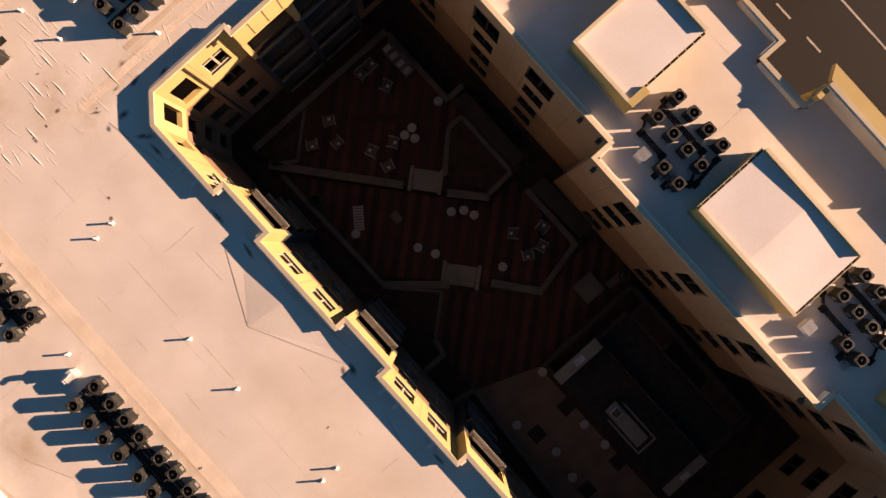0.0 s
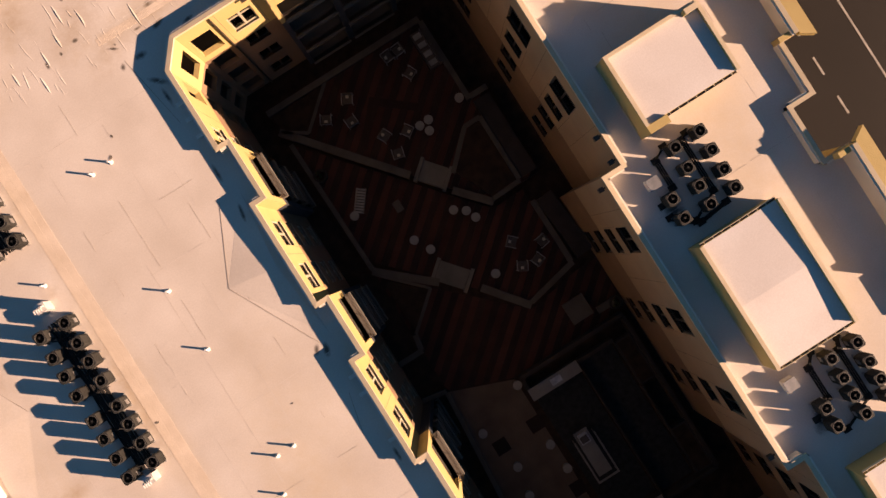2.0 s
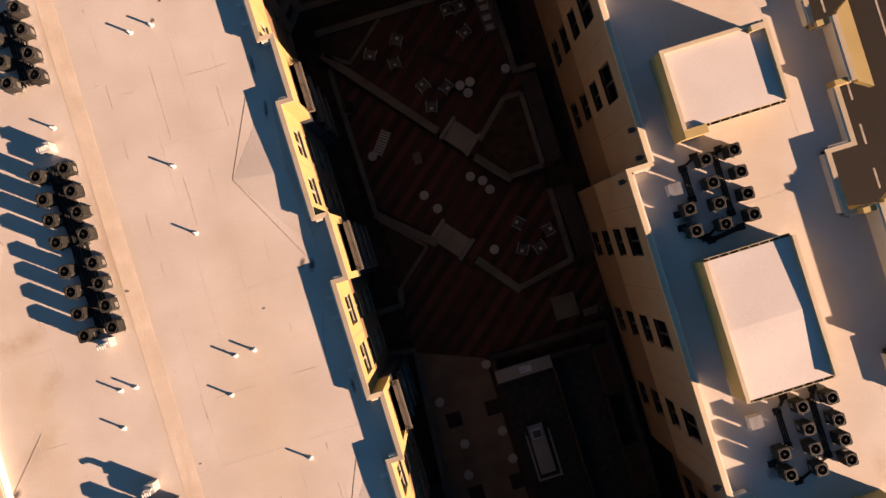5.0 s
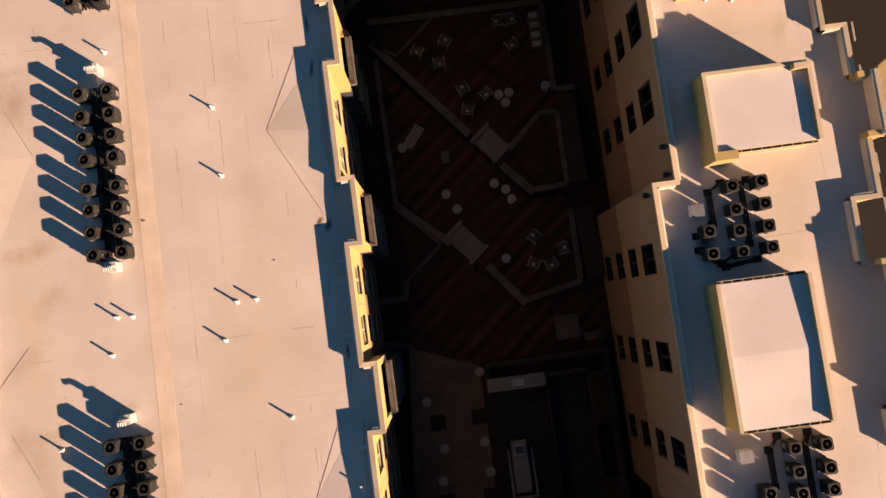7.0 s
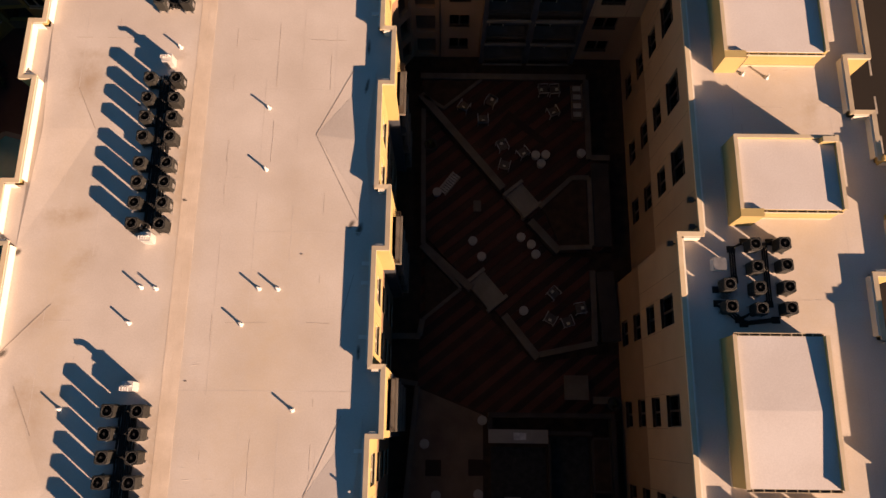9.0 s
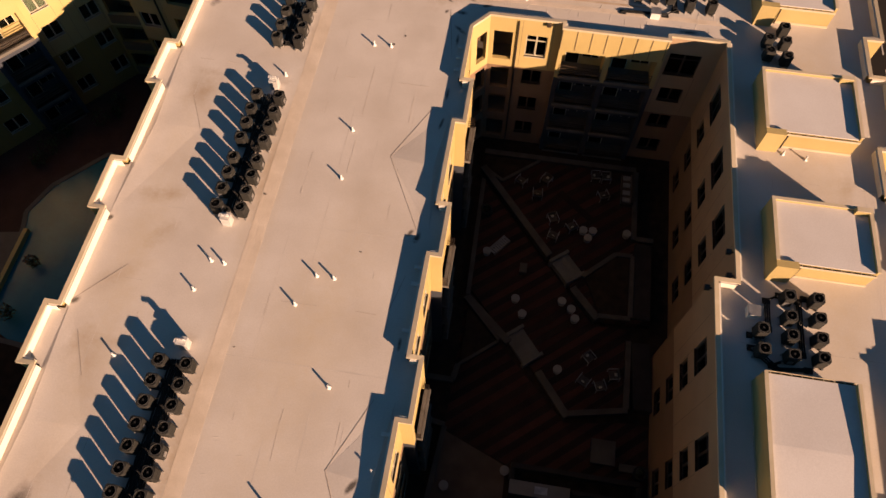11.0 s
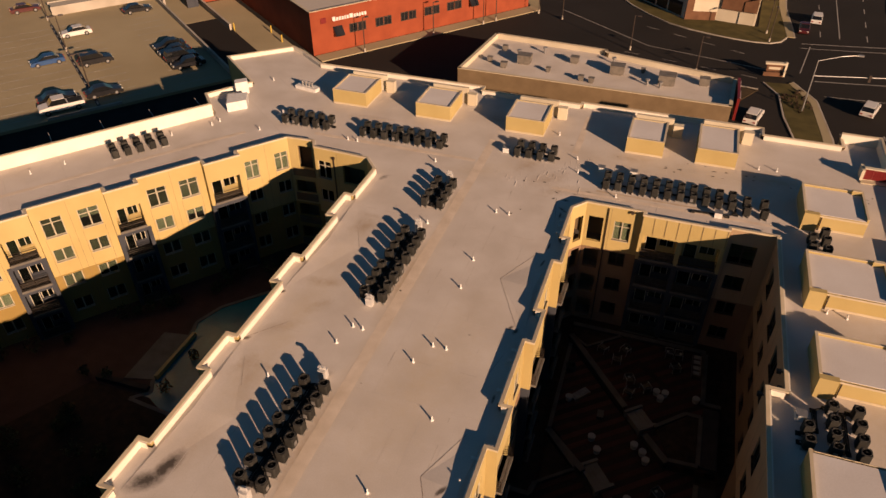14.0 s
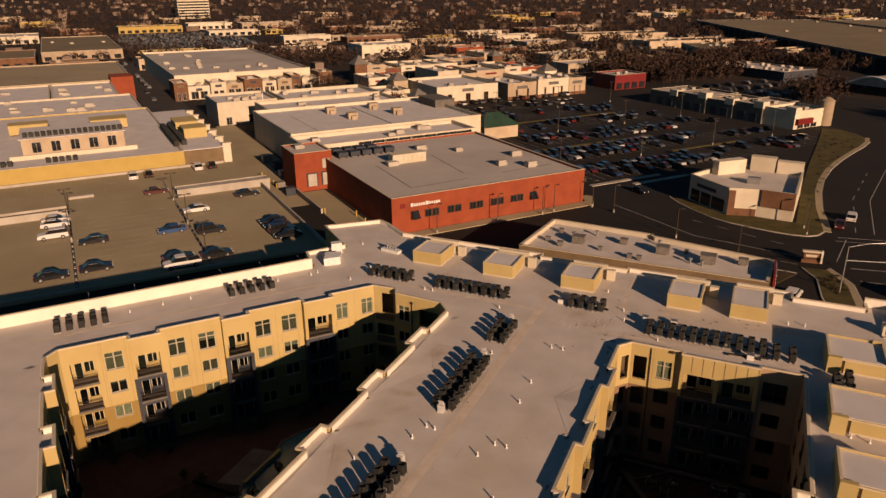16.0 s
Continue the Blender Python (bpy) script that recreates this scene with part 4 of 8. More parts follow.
mouth, floor_ = ([bm.verts.new((0.25 * math.cos(i * math.pi / 8), 0.25 * math.sin(i * math.pi / 8), z)) for i in range(16)] for z in (H1, H1 - 0.16))
for i in range(16):                                               # the round fan mouth goes down into the cabinet
    bm.faces.new((mouth[i], floor_[i], floor_[(i + 1) % 16], mouth[(i + 1) % 16]))
rim_edges = [bm.edges.get((c[i], c[(i + 1) % len(c)])) for c in (loops[-1], mouth) for i in range(len(c))]
bmesh.ops.triangle_fill(bm, use_beauty=True, edges=rim_edges)
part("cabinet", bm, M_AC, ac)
bm = bmesh.new()
ring(bm, (0, 0), 0.245, 0.272, H1 - 0.01, H1 + 0.012, 20)
part("fan_ring", bm, M_RIM, ac)
bm = bmesh.new()
tube(bm, (0, 0, H1 - 0.17), (0, 0, H1 - 0.14), 0.249, n=16)
part("fan_well", bm, M_ACDARK, ac)
bm = bmesh.new()
rows = [[bm.verts.new((r * math.cos(a), r * math.sin(a), H1 + h)) for i in range(8) for a in (i * math.pi / 4 - w, i * math.pi / 4 + w)] for r, w, h in ((0.05, 0.08, 0.014), (0.235, 0.012, 0.01), (0.246, 0.012, 0.01))]
for i in range(0, 16, 2):
    bm.faces.new((rows[0][i], rows[1][i], rows[1][i + 1], rows[0][i + 1]))
for i in range(16):
    j = (i + 1) % 16
    bm.faces.new((rows[1][i], rows[2][i], rows[2][j], rows[1][j]))
bm.faces.new(rows[0])
bmesh.ops.solidify(bm, geom=bm.faces[:], thickness=0.008)
part("fan_guard", bm, M_HUB, ac)
for x in (-0.22, 0.22):
    bm = bmesh.new()
    bx(bm, x - 0.03, x + 0.03, -S - 0.05, S + 0.05, 0.0, H0)
    part("foot_rail", bm, M_STEEL, ac)
bm = bmesh.new()
bx(bm, S, S + 0.02, -0.2, 0.05, 0.3, 0.6)
part("service_cover", bm, M_STEEL, ac)


def condenser_spots():
    spots = []
    for x in (-18.8, -17.4):                                     # three double rows on the middle wing
        spots += [(x, y) for y in (6.48, 5.32, 4.26, 3.15, 1.7, 0.66, -0.45, -1.55)]
        spots += [(x - 0.02, y) for y in (-10.7, -11.75, -12.8, -13.9, -14.95, -16.0, -17.05, -18.1)]
        spots += [(x - 0.02, y) for y in (11.2, 12.3, 13.5, 14.6)]
        spots += [(x - 0.02, y) for y in (-25.2, -26.3, -27.4, -28.5, -29.6, -30.7)]
    for y in (19.0, 20.35):                                       # rows on the north wing
        spots += [(-4.5 + i * 1.07, y) for i in range(11)] + [(7.4, y - 0.5), (8.8, y - 0.5)]
    for y in (22.1, 23.45):
        spots += [(-13.4 + i * 1.1, y) for i in range(4)]
    for y in (21.0, 22.3):
        spots += [(-29.1 + i * 1.17, y) for i in range(8)] + [(-37.9 + i * 1.17, y + 0.05) for i in range(5)]
    spots += [(13.75, y) for y in (-2.2, -3.3, -4.4, -5.45)] + [(12.3, y) for y in (-2.25, -3.4, -4.45, -5.5)] + [(10.85, y) for y in (-4.3, -5.4)]
    spots += [(14.7, y) for y in (-15.0, -16.1, -17.1, -18.1)] + [(13.2, y) for y in (-15.0, -16.1, -17.1, -18.15)] + [(11.7, y) for y in (-16.9, -17.95)]
    spots += [(13.35, y) for y in (17.1, 15.9, 14.6)] + [(12.3, 16.0), (12.3, 14.9)]
    return spots


first = True
rc = random.Random(4)
for x, y in condenser_spots():
    m = pose(x, y, ZR + 0.012, 0, 0, rc.choice((0, 0, 90, 180, 270)) + rc.uniform(-1.5, 1.5))
    if first:
        ac.matrix_basis, first = m, False
    else:
        copy_thing(ac, m)
for base, axis, cross in ((Vector((-49.6, 9.2)), ND, -NN), (Vector((-60.3, -5.2)), ND, -NN)):
    for i in range(5):
        for k in range(2):
            p = base + axis * i * 1.15 + cross * k * 1.4
            copy_thing(ac, pose(p.x, p.y, ZR + 0.012, 0, 0, 52 + rc.choice((0, 90, 180))))

def hose(bm, pts, r, n=6):
    """One bent pipe through the points."""
    pts = [Vector(p) for p in pts]
    loops = []
    for i, p in enumerate(pts):
        d = (pts[min(i + 1, len(pts) - 1)] - pts[max(i - 1, 0)]).normalized()
        s = d.cross(Vector((0, 0, 1))).normalized()
        t = s.cross(d)
        loops.append([bm.verts.new(p + (s * math.cos(2 * math.pi * k / n) + t * math.sin(2 * math.pi * k / n)) * r) for k in range(n)])
    for a, b in zip(loops, loops[1:]):
        for k in range(n):
            bm.faces.new((a[k], a[(k + 1) % n], b[(k + 1) % n], b[k]))
    bm.faces.new(loops[0][::-1])
    bm.faces.new(loops[-1])


# sleepers, pipe runs and end cabinets of the condenser rows
for x0, x1, y0, y1 in ((-19.2, -17.0, -2.05, 7.2), (-19.2, -17.0, -18.7, -10.1), (-19.2, -17.0, 10.6, 15.2), (-19.2, -17.0, -31.2, -24.6)):
    rack = thing("pipe_run", "black insulated refrigerant pipes between condenser rows", "pipes", "condenser pipe runs")
    for k, dx in enumerate((-0.16, -0.05, 0.06, 0.17, -0.38, -0.27, 0.28, 0.39)):
        n = int((y1 - y0 - 0.7) / 0.7)
        pts = [((x0 + x1) / 2 + dx + rc.uniform(-0.04, 0.04), y0 + 0.4 + (y1 - y0 - 0.7) * i / n, ZR + 0.27 - 0.015 * k) for i in range(n + 1)]
        bm = bmesh.new()
        hose(bm, pts, 0.055)
        part("pipe", bm, M_HOSE, rack)
    y = y0 + 0.6
    while y < y1 - 0.4:
        bm = bmesh.new()
        bx(bm, (x0 + x1) / 2 - 0.48, (x0 + x1) / 2 + 0.48, y, y + 0.12, ZR + 0.003, ZR + 0.1)
        part("sleeper", bm, M_HOSE, rack)
        bm = bmesh.new()
        hose(bm, [((x0 + x1) / 2 - 0.55, y + 0.2, ZR + 0.42), ((x0 + x1) / 2 - 0.2, y + 0.05, ZR + 0.36), ((x0 + x1) / 2 + 0.2, y + 0.05, ZR + 0.36), ((x0 + x1) / 2 + 0.55, y + 0.2, ZR + 0.42)], 0.035)
        part("branch_pipe", bm, M_HOSE, rack)
        y += 1.05
    for yy in (y1 + 0.55, y0 - 0.15)[:1 if y0 > 9 else 2]:
        cab = thing("pipe_hood", "galvanised pipe hood standing on a roof curb", "pipe hood", "pipe hoods", pose((x0 + x1) / 2, yy, ZR + 0.005))
        bm = bmesh.new()
        bx(bm, -0.25, 0.25, -0.22, 0.22, 0.0, 0.7)
        part("curb", bm, M_GALV, cab)
        for i in range(4):
            bm = bmesh.new()
            hose(bm, [(-0.18 + i * 0.12, 0.02, 0.7), (-0.18 + i * 0.12, 0.0, 1.0), (-0.18 + i * 0.12, -0.08, 1.1), (-0.18 + i * 0.12, -0.24, 1.08)], 0.04)
            part("pipe_bend", bm, M_GALV, cab)
        bm = bmesh.new()
        bx(bm, -0.27, 0.27, -0.24, 0.24, 0.7, 0.73)
        part("lid", bm, M_GALV, cab)
for pts in (((12.0, -2.0), (11.3, -2.4), (11.3, -4.0), (10.4, -4.5)), ((13.3, -2.0), (12.95, -2.2), (12.95, -5.2), (11.4, -6.0)), ((10.4, -5.2), (11.6, -6.2), (13.2, -6.0)),
            ((12.7, -14.6), (12.2, -15.2), (12.2, -17.0), (11.2, -17.6)), ((14.2, -14.6), (13.95, -15.2), (13.95, -18.0), (12.2, -18.8)),
            ((-4.9, 19.65), (6.2, 19.65)), ((6.4, 18.3), (6.4, 20.6)), ((-29.5, 21.6), (-20.6, 21.6)), ((-38.2, 21.65), (-32.8, 21.65)), ((-13.8, 22.75), (-9.7, 22.75)), ((3.0, 17.6), (5.8, 17.7), (6.5, 18.2))):
    run = thing("pipe_run", "black insulated refrigerant pipes beside condensers", "pipes", "condenser pipe runs")
    for k in range(3):
        bm = bmesh.new()
        hose(bm, [(p[0] + 0.11 * k, p[1] + 0.08 * k, ZR + 0.11) for p in pts], 0.05)
        part("pipe", bm, M_HOSE, run)
    parts("block", [(p[0] - 0.1, p[0] + 0.32, p[1] - 0.1, p[1] + 0.24, ZR + 0.003, ZR + 0.06) for p in pts], M_HOSE, run)
hood = thing("pipe_hood", "galvanised pipe hood standing on a roof curb", "pipe hood", "pipe hoods", pose(5.2, 17.6, ZR + 0.005))
for name, b, mat in (("curb", (-0.3, 0.3, -0.28, 0.28, 0, 0.5), M_WHITE), ("lid", (-0.33, 0.33, -0.31, 0.31, 0.5, 0.53), M_STEEL)):
    bm = bmesh.new()
    bx(bm, *b)
    part(name, bm, mat, hood)
for p in ((-14.6, 22.6), (-2.4, 22.1), (-5.3, 21.9), (11.0, -15.2), (10.6, -3.2), (-38.9, 23.0)):
    copy_thing(hood, pose(p[0], p[1], ZR + 0.005, 0, 0, 0))
# a long equipment curb with pipes on the north-west roof
curb = thing("equipment_curb", "white roof curb carrying short galvanised pipes", "roof curb")
m = pose(-39.6, 29.2, ZR + 0.005, 0, 0, -10)
bm = bmesh.new()
bx(bm, -1.4, 1.4, -0.5, 0.5, 0, 0.4, m)
part("curb", bm, M_WHITE, curb)
bm = bmesh.new()
for i in range(4):
    tube(bm, m @ Vector((-0.7 + i * 0.45, 0, 0.4)), m @ Vector((-0.7 + i * 0.45, 0, 0.95)), 0.13, n=10)
part("pipe", bm, M_STEEL, curb)

# vent pipes
vent = thing("vent_pipe", "short white plastic vent pipe with a flashing collar", "vent pipe", "roof vent pipes")
bm = bmesh.new()
tube(bm, (0, 0, 0.02), (0, 0, 0.38), 0.055, n=10)
part("pipe", bm, M_WHITE, vent)
bm = bmesh.new()
tube(bm, (0, 0, 0.0), (0, 0, 0.10), 0.13, 0.06, 12)
part("collar", bm, M_WHITE, vent)
spots = [(-12.6, 5.2), (-12.5, 1.7), (-12.4, -4.65), (-11.45, -4.65), (-13.15, -6.45), (-10.35, -10.55), (-18.3, -4.65), (-17.55, -4.7), (-18.7, -6.45), (-21.5, -10.65), (-17.7, 8.75), (-11.6, 12.2), (-12.7, 12.15),
         (-7.8, 23.3), (-3.4, 17.8), (8.5, 26.9), (10.1, 27.1), (14.2, 7.3), (12.9, 7.5), (-10.4, 27.6), (-44.9, 18.1), (-44.6, 19.1), (-39.7, 18.8), (-44.5, 30.0), (-47.5, 14.9), (-53.6, 6.8), (-55.3, 4.3),
         (-57.2, 1.4), (-30.2, 19.8), (-29.2, 19.8), (-7.3, 20.9), (-7.4, -14.2), (-12.0, -16.4), (-13.4, -20.5), (-20.5, 18.6)]
for i, p in enumerate(spots):
    m = pose(p[0], p[1], ZR + 0.004, rc.uniform(-3, 3), rc.uniform(-3, 3), 0)
    if i:
        copy_thing(vent, m)
    else:
        vent.matrix_basis = m
# gooseneck scuppers that stick out of the parapet's inner side
for y in (12.8, 11.9, 10.9, -3.3, -4.3, -7.0, -12.4, -15.8):
    sc = thing("scupper", "small white roof overflow scupper at the parapet", "scupper", "parapet scuppers")
    bm = bmesh.new()
    bx(bm, -7.3, -6.9, y - 0.09, y + 0.09, ZR + 0.002, ZR + 0.14)
    part("spout", bm, M_WHITE, sc)
# security cameras or floodlights on the courtyard side
for p in ((9.62, 0.2, 12.9), (9.62, -1.2, 12.8), (8.45, -2.1, 12.8), (8.45, -17.8, 12.8), (-1.5, 15.45, 12.9)):
    fl = thing("floodlight", "small dark bracket floodlight under the coping", "floodlight", "parapet floodlights")
    bm = bmesh.new()
    bx(bm, p[0] - 0.3, p[0] - 0.02, p[1] - 0.12, p[1] + 0.12, p[2] - 0.1, p[2] + 0.14)
    part("lamp_head", bm, M_RAIL, fl)
    bm = bmesh.new()
    bx(bm, p[0] - 0.05, p[0] + 0.1, p[1] - 0.04, p[1] + 0.04, p[2] - 0.02, p[2] + 0.05)
    part("bracket", bm, M_RAIL, fl)


# white blocks in the notch towards the garage
for pts, h in (([(-45.0, 21.2), (-43.5, 22.7), (-44.4, 24.4), (-46.2, 23.4)], 1.0), ([(-46.4, 25.2), (-45.4, 26.2), (-46.0, 27.0), (-47.0, 26.0)], 1.4)):
    bm = bmesh.new()
    prism(bm, pts, ZR - 0.03, ZR + h)
    part("parapet_block", bm, M_WHITE, building)

# low crickets that shed water to the scuppers
bm = bmesh.new()
for a, b, c, h in (((-6.93, 7.6), (-10.0, 3.7), (-6.93, -1.0), 0.14), ((-6.93, -10.6), (-9.6, -14.5), (-6.93, -19.0), 0.14), *[((-24.93, y + 13.1), (-21.75, y + 6.6), (-24.93, y), 0.11) for y in (-2.7, -20.95)]):
    mid = ((a[0] + c[0]) / 2, (a[1] + c[1]) / 2)
    mid = (mid[0] + (b[0] - mid[0]) * 0.14, mid[1])
    va, vb, vc, vm = (bm.verts.new((p[0], p[1], z)) for p, z in ((a, ZR + 0.003), (b, ZR + 0.003), (c, ZR + 0.003), (mid, ZR + h)))
    bm.faces.new((va, vb, vm))
    bm.faces.new((vb, vc, vm))
    bm.faces.new((vc, va, vm))
part("cricket", bm, M_ROOF, roof, kind="stuff")

# membrane laps, walkway pads, stains: thin sheets a few millimetres above the roof
def strip(bm, a, b, w, z):
    a, b = Vector(a), Vector(b)
    d = (b - a).normalized()
    n = Vector((-d.y, d.x)) * w / 2
    prism(bm, [tuple(a + n), tuple(b + n), tuple(b - n), tuple(a - n)], z - 0.005, z)


def blot(bm, c, rx, ry, z, rnd, n=14):
    p, q = rnd.uniform(0, 6), rnd.uniform(0, 6)
    ring_r = [1 + 0.25 * math.sin(2 * a + p) + 0.18 * math.sin(3 * a + q) for a in (2 * math.pi * i / n for i in range(n))]
    prism(bm, [(c[0] + rx * r * math.cos(2 * math.pi * i / n), c[1] + ry * r * math.sin(2 * math.pi * i / n)) for i, r in enumerate(ring_r)], z - 0.004, z)


bm = bmesh.new()
def lap(a, b, share=0.6):
    """A lap that shows in stretches where dirt has settled along it."""
    a, b, at = Vector(a), Vector(b), 0.0
    n = (b - a).length
    while at < n:
        run = rl_.uniform(0.8, 4.5)
        if rl_.random() < share:
            strip(bm, tuple(a.lerp(b, at / n)), tuple(a.lerp(b, min(1.0, (at + run) / n))), rl_.uniform(0.018, 0.034), ZR + rl_.uniform(0.0022, 0.003))
        at += run


rl_ = random.Random(19)
for x in (-23.0, -21.0, -14.6, -12.9, -11.0, -9.2):
    lap((x, -61), (x + 0.05, 14.2), 0.4)
for y in range(-58, 15, 8):
    lap((-24.5, y + 0.3), (-7.2, y + 0.34), 0.55)
for y in (18.0, 25.0, 29.2):
    lap((-34, y), (19, y))
for x in range(-30, 19, 6):
    lap((x + 0.4, 16.2), (x + 0.5, 33))
for x in (12.2, 17.4):
    lap((x, -60), (x, 17), 0.75)
part("membrane_lap", bm, M_SEAM, roof, kind="stuff")
bm = bmesh.new()
for a, b in (((-8.1, 7.6), (-10.0, 3.7)), ((-10.0, 3.7), (-7.6, -1.0)), ((-7.7, -3.9), (-8.2, -6.0)), ((-8.0, -10.8), (-9.6, -14.5)), ((-9.6, -14.5), (-7.4, -19)), ((-8.3, 16.1), (-7.6, 12)), ((-24.9, -8.0), (-22.7, -5.55)), ((-22.95, 6.3), (-21.75, 3.9)), ((-23.9, -9.6), (-22.75, -11.9))):
    strip(bm, a, b, 0.028, ZR + 0.012)
part("crease", bm, M_CREASE, roof, kind="stuff")
bm = bmesh.new()
for x, ya, yb in ((-14.62, -40, 14), (-12.3, -30, 16), (-9.4, -28, 12), (-21.2, -30, 14), (12.6, -20, 24), (17.6, -28, 27)):
    y = ya
    while y < yb:                                                 # dirt caught in dashes along a lap
        n = rl_.uniform(0.15, 1.6)
        if rl_.random() < 0.25:
            strip(bm, (x + rl_.uniform(-0.02, 0.02), y), (x + rl_.uniform(-0.02, 0.02), min(yb, y + n)), rl_.uniform(0.012, 0.03), ZR + rl_.uniform(0.0045, 0.006))
        y += n + rl_.uniform(0.02, 0.5)
for y, xa, xb in ((-6.35, -24.6, -7.4), (9.3, -23.5, -7.3), (-21.8, -24.6, -7.4), (5.6, 11.0, 18.2), (-4.9, 10.0, 18.2), (24.3, -30, 16)):
    x = xa
    while x < xb:
        n = rl_.uniform(0.3, 2.2)
        if rl_.random() < 0.4:
            strip(bm, (x, y + rl_.uniform(-0.03, 0.03)), (min(xb, x + n), y + rl_.uniform(-0.03, 0.03)), rl_.uniform(0.015, 0.035), ZR + rl_.uniform(0.0045, 0.006))
        x += n + rl_.uniform(0.02, 0.3)
part("dirt_line", bm, M_LAPDIRT, roof, kind="stuff")
bm = bmesh.new()
for k in range(1, 9):
    a = F0 + ND * (-8 + k * 5) - NN * 1.0
    b = F0 + ND * (-8 + k * 5) - NN * 15.0
    strip(bm, tuple(a), tuple(b), 0.05, ZR + 0.004)
part("membrane_lap", bm, M_SEAM, roof, kind="stuff")
for a, b, w in (((-16.35, -60), (-16.35, 24.5), 0.85), ((-34, 20.0), (-17.0, 20.0), 0.5), (tuple(F0 + ND * -9 - NN * 4.3), tuple(F0 + ND * 24 - NN * 4.3), 0.5), ((-9.0, 17.6), (10.5, 17.6), 0.4), ((-8.2, 24.2), (-8.2, 32.5), 0.6)):
    d = (Vector(b) - Vector(a)).normalized()
    n = Vector((-d.y, d.x))
    for k in range(2):                                            # two runs side by side
        q = n * (k - 0.5) * w * 0.5
        bm = bmesh.new()
        strip(bm, tuple(Vector(a) + q), tuple(Vector(b) + q), w * 0.5 - 0.003, ZR + 0.005)
        part("walkway_pad", bm, M_PAD, roof, "tan walkway pads laid along the condensers")
rs = random.Random(11)
for x0, x1, y0, y1 in ((-5.2, 7.0, 18.2, 18.5),):
    bm = bmesh.new()
    prism(bm, [(x0, y0), (x1, y0 + 0.08), (x1 - 0.03, y1 - 0.1), (x0, y1)], ZR + 0.003, ZR + 0.0075)
    part("rust_stain", bm, M_RUST, roof)
# wrinkles where the membrane has lifted
bm = bmesh.new()
def ridge(x, y, a, half, wide, h):
    """A long blister in the membrane, pinched at both ends."""
    d, q, up = Vector((math.cos(a), math.sin(a), 0)), Vector((-math.sin(a), math.cos(a), 0)), Vector((0, 0, 1))
    c = Vector((x, y, ZR + 0.0015))
    bend = rs.uniform(-0.1, 0.1) * half
    steps = [(-1.0, 0.0), (-0.6, 0.75), (-0.1, 1.0), (0.45, 0.8), (0.8, 0.5), (1.0, 0.0)]
    rows = []
    for t, k in steps:
        o = c + d * half * t + q * bend * (1 - t * t)
        rows.append([bm.verts.new(o - q * wide * (0.25 + k)), bm.verts.new(o + up * h * k), bm.verts.new(o + q * wide * (0.25 + k))])
    for r0, r1 in zip(rows, rows[1:]):
        for i in range(2):
            bm.faces.new((r0[i], r1[i], r1[i + 1], r0[i + 1]))


for x0, x1, y0, y1, n, ang, far in ((-14.5, -3.8, 16.4, 26.5, 110, 90, 6), (-15.5, -14.8, -16, 13, 40, 2, 5), (-34, -18, 23.5, 33, 60, 92, 14), (11, 18.5, 4, 30, 24, 20, 20), (-4, 17, 23.5, 26, 46, 90, 12), (-3.5, 10, 16.3, 18.4, 34, 90, 16), (-14.3, -13.7, -20, 14, 22, 4, 5)):
    for _ in range(n):
        small = 0.4 if x1 < -13 and x0 > -16 else 1.0
        ridge(rs.uniform(x0, x1), rs.uniform(y0, y1), radians(ang + rs.gauss(0, far)), rs.uniform(0.15, 0.62) * small, rs.uniform(0.02, 0.04) * (0.5 + small / 2), rs.uniform(0.005, 0.016) * small)
for x, y, half in ((-9.07, 19.1, 0.55), (-9.93, 19.85, 0.6), (-7.0, 19.35, 0.4), (-6.65, 17.8, 0.7), (-13.4, 18.2, 0.4), (-11.6, 18.3, 0.45), (-8.6, 20.6, 0.5), (-10.6, 18.8, 0.5), (-12.3, 17.2, 0.5)):
    ridge(x, y, radians(91), half, 0.05, 0.03)
part("wrinkle", bm, M_ROOF, roof, kind="stuff")
bm = bmesh.new()
for i in range(14):
    blot(bm, (rs.uniform(-23, -8), rs.uniform(-30, 24)), rs.uniform(0.03, 0.12), rs.uniform(0.03, 0.12), ZR + 0.014, rs, 8)
for i in range(26):
    blot(bm, (rs.uniform(-12, 18), rs.uniform(23.6, 26)), rs.uniform(0.04, 0.2), rs.uniform(0.04, 0.12), ZR + 0.014, rs, 8)
part("dirt_patch", bm, M_PATCH, roof, kind="stuff")


# ---------------------------------------------------------------- the paved court
def clip(poly, p, n):
    """The part of a polygon on the side of p to which n points."""
    out = []
    for a, b in zip(poly, poly[1:] + poly[:1]):
        da, db = (a[0] - p[0]) * n[0] + (a[1] - p[1]) * n[1], (b[0] - p[0]) * n[0] + (b[1] - p[1]) * n[1]
        if da >= 0:
            out.append(a)
        if (da >= 0) != (db >= 0):
            t = da / (da - db)
            out.append((a[0] + t * (b[0] - a[0]), a[1] + t * (b[1] - a[1])))
    return out


BD = Vector((0.637, -0.771))           # the way the terrace walls run
BN = Vector((0.771, 0.637))
court_floor = thing("courtyard", "sunken courtyard paved in dark red banded pavers", "courtyard", kind="structure")
bm = bmesh.new()
prism(bm, [(-6.7, -26.0), (9.75, -26.0), (9.75, 15.5), (-6.7, 15.5)], 0.0, 0.02)
part("bedding", bm, M_SOIL, court_floor)


